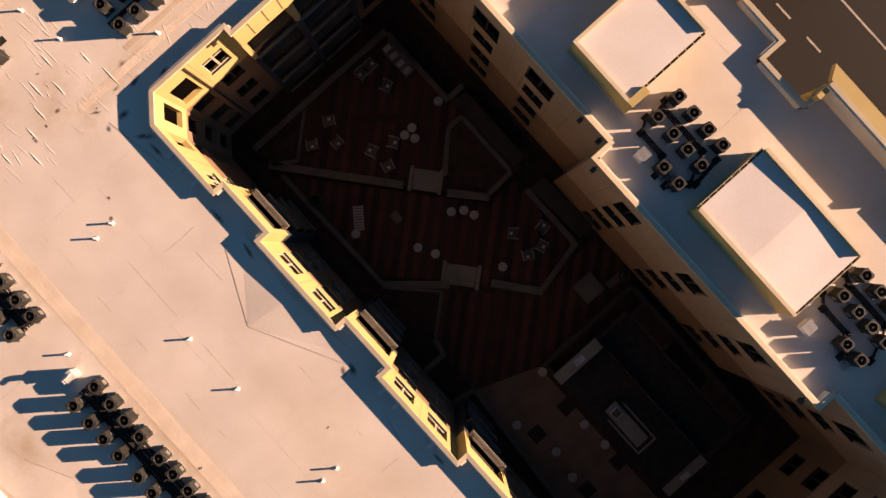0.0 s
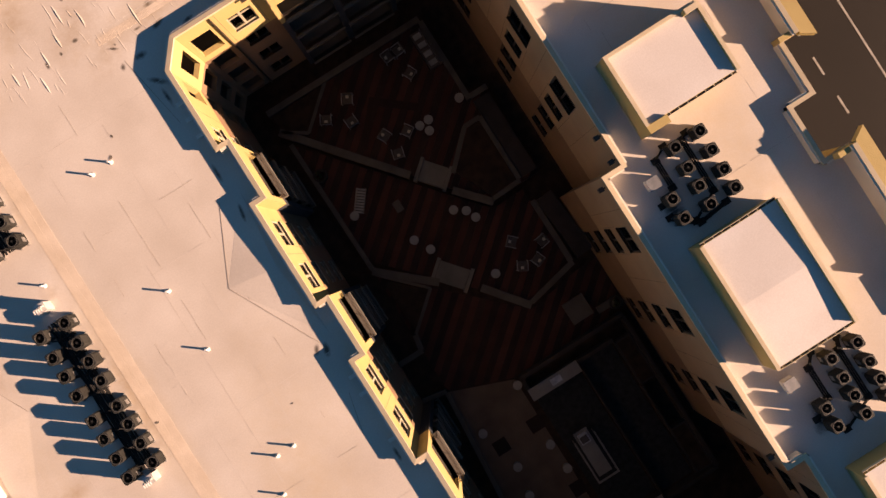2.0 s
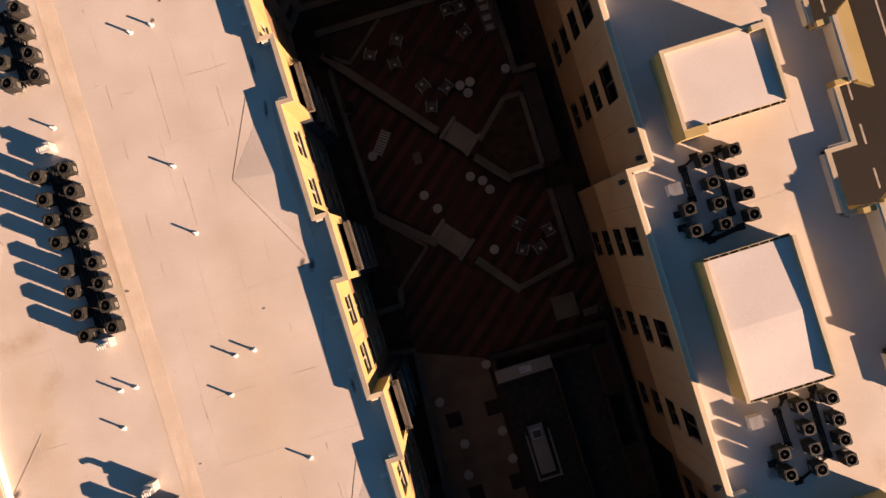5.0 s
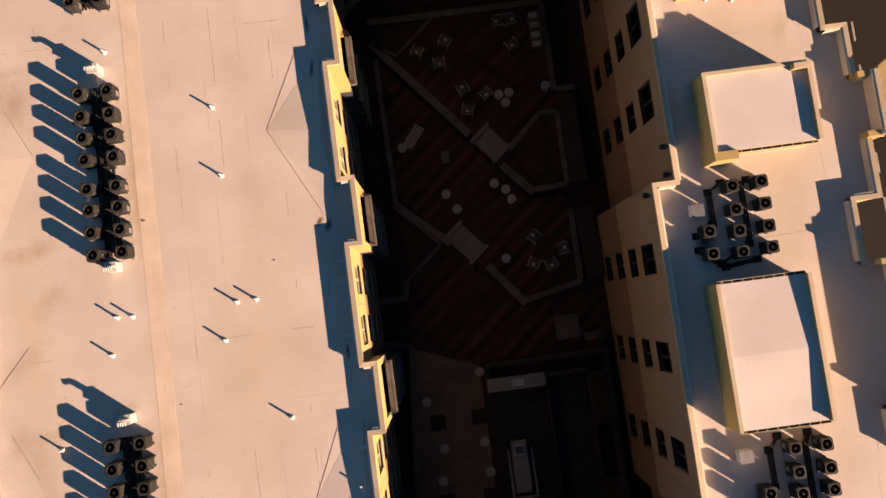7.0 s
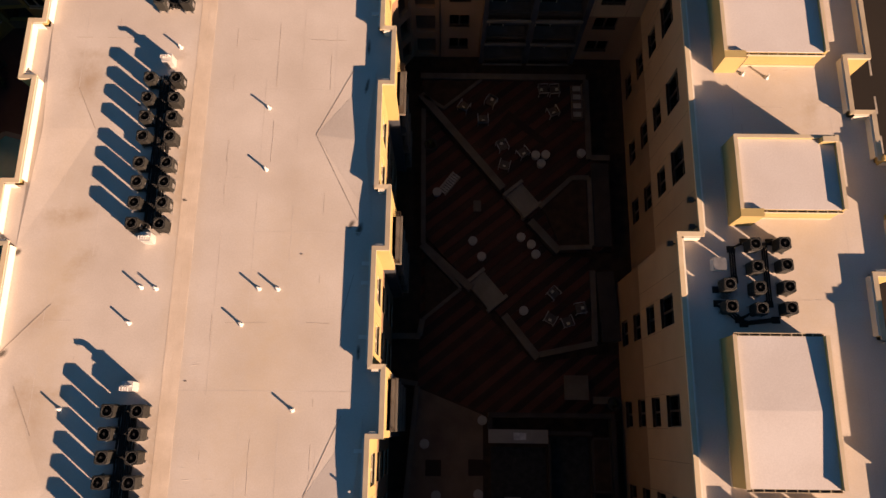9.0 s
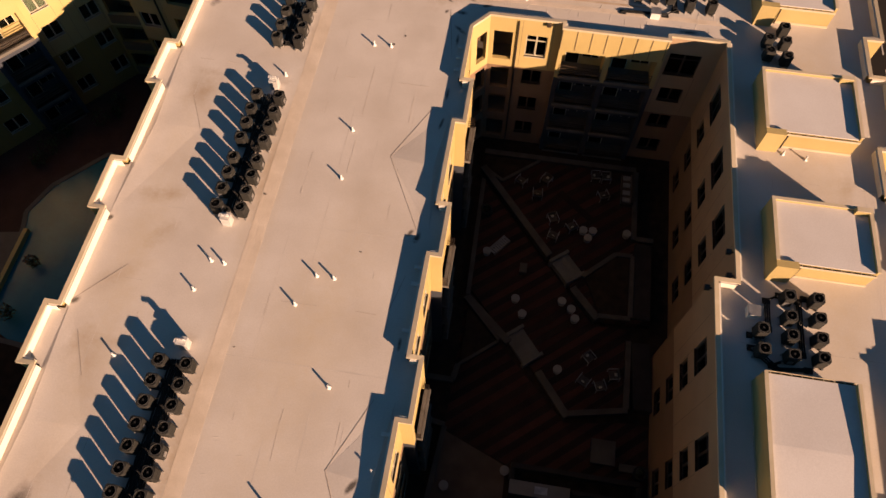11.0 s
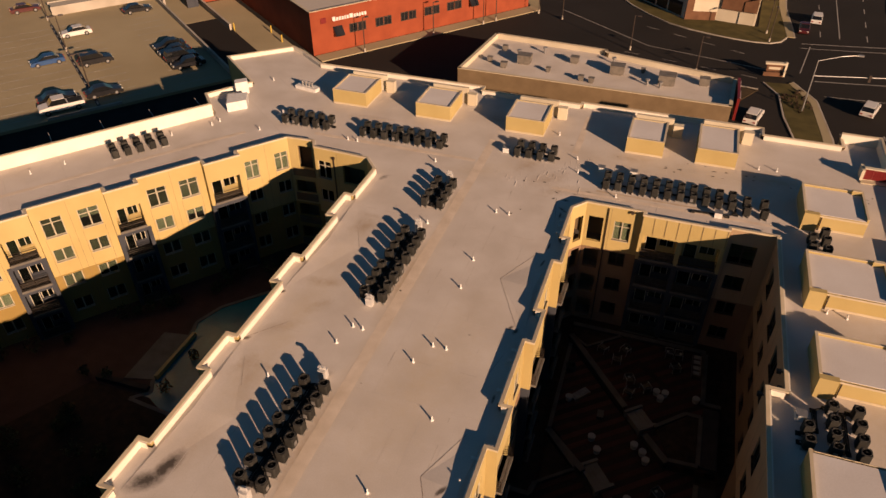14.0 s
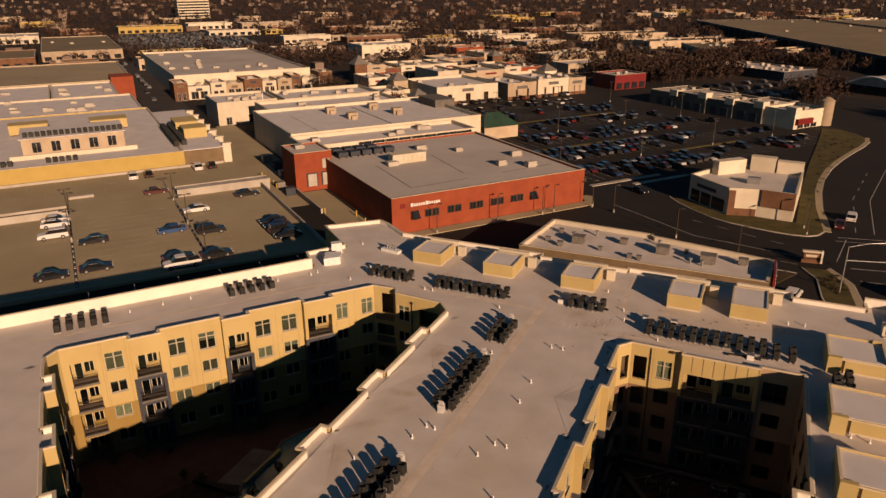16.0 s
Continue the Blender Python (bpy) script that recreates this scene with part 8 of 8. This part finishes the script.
for i in range(4):
    bm = bmesh.new()
    uvbox(bm, 166 + i * 4.4, 169 + i * 4.4, 126.8, 126.99, 0.3, 3.0)
    part("window", bm, M_DKGLASS, redshop)
# the shops that turn their backs to the lot
for i, (u, v, w, d, h) in enumerate(((154.6, 80, 20, 14, 5.4), (154.8, 66, 17, 14, 6.2), (155.2, 54, 18, 12, 5.6), (155.6, 42, 18, 12, 6.2), (156.4, 30, 16.6, 12, 5.9))):
    ob = block("shop", "grey and white shop seen from behind", u, u + w, v, v + d - 0.1, h, M_WSTUC if i == 4 else M_SLAB, M_GREYROOF, 0.8, 3, group="shop rows")
    bm = bmesh.new()
    uvbox(bm, u - 0.3, u + w * 0.16, v - 0.3, v + 3.5, h - 1.0, h + 1.2)
    part("raised_front", bm, M_WSTUC, ob)
    if i < 4:
        bm = bmesh.new()
        for k in range(2):
            uvbox(bm, u - 0.12, u - 0.005, v + 2 + k * 5, v + 5 + k * 5, 0.3, 3.2)
        part("service_door", bm, M_SLATE, ob)
bm = bmesh.new()
uvbox(bm, 157.0, 164.5, 28.9, 29.99, 1.6, 3.4)
part("sign_band", bm, M_SIGNRED, ob)
shop_windows(ob, 158, 168, 30, 0.2, 1.5, 3, 0.6)
bm = bmesh.new()
c = UM @ Vector((172.6, 30.6, 0))
tube(bm, (c.x, c.y, 0), (c.x, c.y, 8.2), 2.3, n=18)
tube(bm, (c.x, c.y, 8.2), (c.x, c.y, 9.3), 2.4, 0.6, n=18)
part("corner_turret", bm, M_TAN, ob)

# ---------------------------------------------------------------- the far town
hall = thing("arched_hall", "grey hall with a white arched roof", "hall")
n = 14
bm = bmesh.new()
prof = [(-12 + 24 * i / n, 3.6 + 3.8 * math.sin(math.pi * i / n)) for i in range(n + 1)]
HM = UM @ pose(268, 62, 0, 0, 0, -90)
lo = [bm.verts.new(HM @ Vector((x, -20, z))) for x, z in prof]
hi = [bm.verts.new(HM @ Vector((x, 20, z))) for x, z in prof]
base = [[bm.verts.new(HM @ Vector((x, y, 0))) for x in (-12, 12)] for y in (-20, 20)]
for i in range(n):
    bm.faces.new((lo[i], lo[i + 1], hi[i + 1], hi[i]))
bm.faces.new([base[0][0], base[0][1]] + lo[::-1])
bm.faces.new([base[1][1], base[1][0]] + hi)
bm.faces.new((base[0][0], lo[0], hi[0], base[1][0]))
bm.faces.new((base[0][1], base[1][1], hi[-1], lo[-1]))
part("shell", bm, M_CONC, hall)
bm = bmesh.new()
bx(bm, -10.5, 10.5, -20.2, -20.02, 0.2, 3.6, HM)
part("glazing", bm, M_DKGLASS, hall)
bm = bmesh.new()
for (xa, za), (xb, zb) in zip(prof, prof[1:]):
    tube(bm, HM @ Vector((xa, -20.2, za)), HM @ Vector((xb, -20.2, zb)), 0.5, n=6)
part("arch_rim", bm, M_WHITE, hall)
block("warehouse", "long dark warehouse with a pale roof edge", 252, 276, 108, 152, 4.5, M_SLATE, M_GREYROOF, 0.5, 12)
WM = UM @ pose(327, 106, 0, 0, 0, -31)
for d0, d1, l0, l1, h, mm in ((0, 110, -60, 350, 8, WM), (114, 300, -60, 330, 8.5, WM), (0, 26, 0, 60, 6, UM @ pose(290, 190, 0, 0, 0, -31)), (0, 80, 0, 24, 5, UM @ pose(316, 345, 0, 0, 0, -12)), (0, 70, 0, 22, 5, UM @ pose(318, 268, 0, 0, 0, -12)), (0, 26, 0, 20, 5.5, UM @ pose(216, 224, 0))):
    # the depot's slate walls and asphalt bays put its shaded side into colour
    wh = block("warehouse", "long low warehouse with a tan roof", d0, d1, l0, l1, h, M_TAN if mm is not WM else M_SLATE, M_BROWNROOF, 0.4, 8, group="far warehouses", m=mm)
    for i in range(int((l1 - l0) / 14)):
        bm = bmesh.new()
        bx(bm, d0 - 0.3, d0, l0 + 3 + i * 14, l0 + 13 + i * 14, 0.5, h - 1.5, mm)
        part("wall_bay", bm, M_ASPHALT if mm is WM else M_SLAB, wh)
office = block("office_tower", "pale office tower with dark window bands", 99, 139, 905, 930, 30, M_WSTUC, M_GREYROOF, 0.8, 2, category="office building")
for i in range(8):
    bm = bmesh.new()
    uvbox(bm, 99.5, 138.5, 904.7, 905.0, 2.4 + i * 3.5, 4.2 + i * 3.5)
    uvbox(bm, 98.7, 99.0, 905.5, 929.5, 2.4 + i * 3.5, 4.2 + i * 3.5)
    part("window_band", bm, M_DKGLASS, office)

def in_depot(q):
    p = (UM @ pose(327, 106, 0, 0, 0, -31)).inverted() @ (UM @ Vector((q.x, q.y, 0)))
    return -14 < p.x < 310 and -66 < p.y < 346


rf = random.Random(77)
taken = [(-150, -20, 120, 330), (-20, 60, 180, 330), (60, 175, 120, 265), (150, 300, 20, 160), (240, 330, 50, 165), (280, 330, 180, 260), (314, 400, 250, 300), (314, 405, 325, 376), (90, 150, 890, 940)]
# buildings round the far car lots
for u0, u1, v0, v1, h, wall, top, k in ((-60, -13.5, 395, 535, 6, M_TAN, M_BROWNROOF, 3), (-130, -63, 362, 420, 6, M_BRICK, M_BROWNROOF, 2), (-105, -62, 560, 600, 6, M_WSTUC, M_GREYROOF, 2), (4, 62, 640, 665, 6, M_OLIVE, M_BROWNROOF, 2), (72, 116, 668, 690, 6, M_WSTUC, M_GREYROOF, 2), (120, 175, 640, 662, 6, M_TAN, M_GREYROOF, 2), (72, 118, 560, 574, 4.5, M_WSTUC, M_GREYROOF, 1), (119, 153, 312, 336, 8, M_WSTUC, M_GREYROOF, 3),
                                           (176, 197, 292, 306, 5.5, M_RED, M_GREYROOF, 1), (200, 222, 280, 296, 5, M_BRICK, M_GREYROOF, 1), (254, 289, 416, 430, 5.5, M_WSTUC, M_GREYROOF, 1), (249, 292, 366, 380, 5.5, M_WSTUC, M_GREYROOF, 2), (-12, 50, 318, 336, 6, M_TAN, M_BROWNROOF, 2), (205, 250, 520, 540, 5, M_TAN, M_GREYROOF, 1), (150, 200, 420, 436, 5, M_BRICK, M_GREYROOF, 1)):
    ob = block("far_building", "long low commercial building by the far car lots", u0, u1, v0, v1, h, wall, top, 0.5, k, group="far buildings")
    n = int((u1 - u0) / 6)
    parts("window", [(u0 + (i + 0.2) * (u1 - u0) / n, u0 + (i + 0.8) * (u1 - u0) / n, v0 - 0.15, v0 - 0.003, 0.4, 3.0) for i in range(n)], M_DKGLASS, ob, UM)
    taken.append((u0 - 4, u1 + 4, v0 - 14, v1 + 4))
taken += [(-30, 62, 110, 192), (-8, 95, 425, 640), (-24, -14, 190, 400)]
verts, faces = [], []
rk = random.Random(14)
for u0, u1, v0, v1, fill in ((-4, 92, 440, 620, 0.6), (-22, -15, 200, 380, 0.25), (180, 250, 310, 350, 0.4), (206, 246, 78, 122, 0.45), (215, 245, 360, 420, 0.5), (300, 345, 265, 330, 0.5), (156, 175, 300, 330, 0.4), (-110, -64, 425, 460, 0.5)):
    v = v0
    while v < v1:
        u = u0
        while u < u1:
            if rk.random() < fill:
                i = len(verts)
                for px, py, pz in ((-0.9, -2.2, 0.3), (0.9, -2.2, 0.3), (0.9, 2.2, 0.3), (-0.9, 2.2, 0.3), (-0.9, -2.2, 0.85), (0.9, -2.2, 0.85), (0.9, 2.2, 0.85), (-0.9, 2.2, 0.85), (-0.7, -1.1, 1.5), (0.7, -1.1, 1.5), (0.7, 1.0, 1.5), (-0.7, 1.0, 1.5)):
                    verts.append(tuple(UM @ Vector((u + px, v + py, pz))))
                faces += [tuple(i + k for k in f) for f in ((0, 1, 5, 4), (1, 2, 6, 5), (2, 3, 7, 6), (3, 0, 4, 7), (4, 5, 9, 8), (5, 6, 10, 9), (6, 7, 11, 10), (7, 4, 8, 11), (8, 9, 10, 11))]
            u += 2.8
        v += rk.choice((5.4, 11.5))
me = bpy.data.meshes.new("far_cars")
me.from_pydata(verts, [], faces)
me.materials.append(M_FARCAR)
tagged(new("far_cars", me), "crowded rows of parked cars in the far lots", "cars", kind="stuff")
made = 0
while made < 72:
    d = 240 + 900 * rf.random() ** 1.3
    a = radians(rf.uniform(62, 150))
    x, y = 3 + d * math.cos(a), -40 + d * math.sin(a)
    q = UM.inverted() @ Vector((x, y, 0))
    w, dp, h = rf.uniform(14, 46), rf.uniform(9, 20), rf.uniform(3.5, 6.0)
    if any(t[0] - w < q.x < t[1] and t[2] - dp < q.y < t[3] for t in taken) or q.y < 130 and q.x < 200 or in_depot(q):
        continue
    taken.append((q.x - 3, q.x + w + 3, q.y - 3, q.y + dp + 3))
    ob = block("far_building", "low commercial building in the far town", q.x, q.x + w, q.y, q.y + dp, h, rf.choice((M_WSTUC, M_TAN, M_TAN, M_BRICK, M_BRICK, M_OLIVE, M_TAN)), rf.choice((M_GREYROOF, M_BROWNROOF, M_ROOF)), 0.5, rf.choice((0, 1, 2)), group="far buildings")
    k = max(2, int(w / 5))
    parts("window", [(q.x + (i + 0.2) * w / k, q.x + (i + 0.8) * w / k, q.y - 0.15, q.y - 0.003, 0.8, 2.8) for i in range(k)], M_DKGLASS, ob, UM)
    made += 1


# the crowd of small far houses and sheds, too many to count
verts, faces = [], []
gh = random.Random(41)
for _ in range(1500):
    d = 330 + 2200 * gh.random() ** 1.5
    a = radians(gh.uniform(60, 150))
    x, y = 3 + d * math.cos(a), -40 + d * math.sin(a)
    q = UM.inverted() @ Vector((x, y, 0))
    if any(t[0] - 4 < q.x < t[1] + 4 and t[2] - 4 < q.y < t[3] + 4 for t in taken) or q.y < 150 and q.x < 240 or in_depot(q):
        continue
    w, dp, h = gh.uniform(4, 12), gh.uniform(3, 6), gh.uniform(2.6, 5.0)
    t = UVA + gh.choice((0, 0, 1.57, 0.3))
    c, s = math.cos(t), math.sin(t)
    i = len(verts)
    ridge = gh.uniform(0, 1.8)
    for px, py, pz in ((-w, -dp, 0), (w, -dp, 0), (w, dp, 0), (-w, dp, 0), (-w, -dp, h), (w, -dp, h), (w, dp, h), (-w, dp, h), (-w, 0, h + ridge), (w, 0, h + ridge)):
        verts.append((x + (px * c - py * s) * 0.5, y + (px * s + py * c) * 0.5, pz))
    faces += [tuple(i + k for k in f) for f in ((0, 1, 5, 4), (2, 3, 7, 6), (1, 2, 6, 9, 5), (3, 0, 4, 8, 7), (4, 5, 9, 8), (6, 7, 8, 9))]
me = bpy.data.meshes.new("far_houses")
me.from_pydata(verts, [], faces)
me.materials.append(M_FARHOUSE)
tagged(new("far_houses", me), "crowd of small pale and brown houses in the distance", "houses", kind="stuff")


# winter trees: near ones singly, far woods as one mass
def tree_mesh(rnd, h, crown, leafy):
    tr = bmesh.new()
    tube(tr, (0, 0, 0), (0, 0, h * 0.5), 0.03 * h, 0.018 * h, 7)
    cr = bmesh.new()
    for i in range(9):
        a, z = rnd.uniform(0, 6.28), h * rnd.uniform(0.3, 0.55)
        tip = Vector((math.cos(a) * crown * rnd.uniform(0.5, 0.95), math.sin(a) * crown * rnd.uniform(0.5, 0.95), h * rnd.uniform(0.6, 1.0)))
        tube(tr, (0, 0, z), tip, 0.012 * h, 0.003 * h, 5)
        for k in range(46):
            c = Vector((0, 0, z)).lerp(tip, rnd.uniform(0.35, 1.05)) + Vector([rnd.gauss(0, crown * 0.16) for _ in range(3)])
            s = crown * rnd.uniform(0.05, 0.12)
            e1, e2 = Vector([rnd.uniform(-s, s) for _ in range(3)]), Vector([rnd.uniform(-s, s) for _ in range(3)])
            cr.faces.new([cr.verts.new(p) for p in ((c, c + e1 * 2, c + e1 + e2) if not leafy else (c, c + e1, c + e1 + e2, c + e2))])
    return mesh("trunk", tr, M_BARK), mesh("crown", cr, M_LEAF if leafy else M_TWIG)


kinds = [tree_mesh(random.Random(i), 7.5 + i * 0.8, 2.6 + 0.3 * i, i == 3) for i in range(4)]
rtree = random.Random(55)
for u, v in [(rtree.uniform(52, 60), rtree.uniform(68, 120)) for _ in range(10)] + [(rtree.uniform(40, 60), rtree.uniform(150, 185)) for _ in range(14)]:
    trunk, crown = rtree.choice(kinds[:3])
    t = thing("tree", "bare winter street tree with fine brown twigs", "tree", "street trees", UM @ pose(u, v, 0, 0, 0, rtree.uniform(0, 360)))
    part("trunk", trunk, None, t)
    part("crown", crown, None, t)
# low brown shrubs on the verges
verts, faces = [], []
for poly, count in ((((17, 128), (20, 150), (27, 175), (30, 195), (21, 200), (18, 165)), 90), (((16, 68), (19.5, 68), (18.6, 78), (15, 77)), 34), (((-29, 76), (-26, 83), (-19, 83), (0, 76), (-8, 73)), 60)):
    xs, ys = [p[0] for p in poly], [p[1] for p in poly]
    for _ in range(count):
        x, y, r = rtree.uniform(min(xs), max(xs)), rtree.uniform(min(ys), max(ys)), rtree.uniform(0.25, 0.6)
        if sum(((a[1] > y) != (b[1] > y)) and x < (b[0] - a[0]) * (y - a[1]) / (b[1] - a[1]) + a[0] for a, b in zip(poly, poly[1:] + poly[:1])) % 2 == 0:
            continue
        for k in range(14):
            d = Vector((rtree.gauss(0, 1), rtree.gauss(0, 1), abs(rtree.gauss(0, 1)))).normalized() * r * rtree.uniform(0.4, 1)
            c = Vector((x, y, 0.1)) + d
            i = len(verts)
            verts += [tuple(c), tuple(c + Vector([rtree.uniform(-0.3, 0.3) for _ in range(3)])), tuple(c + Vector([rtree.uniform(-0.3, 0.3) for _ in range(3)]))]
            faces.append((i, i + 1, i + 2))
me = bpy.data.meshes.new("verge_shrubs")
me.from_pydata(verts, [], faces)
me.materials.append(M_TWIG)
tagged(new("verge_shrubs", me), "low brown shrubs and dry grass on the verges", "shrubs", kind="stuff")

g = np.random.default_rng(9)
verts, faces = [], []
count = 0
GROVES = ((186, 250, 128, 178, 260), (204, 250, 58, 72, 70), (254, 300, 156, 186, 130), (290, 322, 110, 180, 120))       # groves round the far shops
grove = [(g.uniform(a, b), g.uniform(c, d)) for a, b, c, d, n in GROVES for _ in range(n)]
while count < 11000:
    d = 260 + 2300 * g.random() ** 1.7
    a = radians(g.uniform(58, 152))
    x, y = 3 + d * math.cos(a), -40 + d * math.sin(a)
    q = UM.inverted() @ Vector((x, y, 0))
    if grove:
        q = Vector((*grove.pop(), 0))
        x, y, _ = UM @ q
        d = 300.0
    elif any(t[0] < q.x < t[1] and t[2] < q.y < t[3] for t in taken) or q.y < 130 and q.x < 200 or in_depot(q):
        continue
    if noise.noise(Vector((x / 90, y / 90, 3))) < (-0.45 if d > 600 or d == 300.0 else -0.12):
        continue
    count += 1
    h = g.uniform(5, 11) * (1.25 if d > 900 else 1)
    r = h * g.uniform(0.3, 0.42)
    for k in range(44 if d < 900 else 26):
        v = g.normal(size=3)
        v /= np.linalg.norm(v) + 1e-6
        c = np.array((x, y, h * 0.6)) + v * np.array((r, r, h * 0.4)) * g.uniform(0.3, 1.0)
        s = r * 0.3
        i = len(verts)
        verts += [tuple(c + g.uniform(-s, s, 3)) for _ in range(3)]
        faces.append((i, i + 1, i + 2))
    i = len(verts)
    verts += [(x - 0.2, y, 0), (x + 0.2, y, 0), (x, y + 0.2, 0), (x, y, h * 0.6)]
    faces += [(i, i + 1, i + 3), (i + 1, i + 2, i + 3), (i + 2, i, i + 3)]
me = bpy.data.meshes.new("far_woods")
me.from_pydata(verts, [], faces)
me.materials.append(M_TWIG)
tagged(new("far_woods", me), "bare brown winter woods between the far buildings", "woods", kind="stuff")
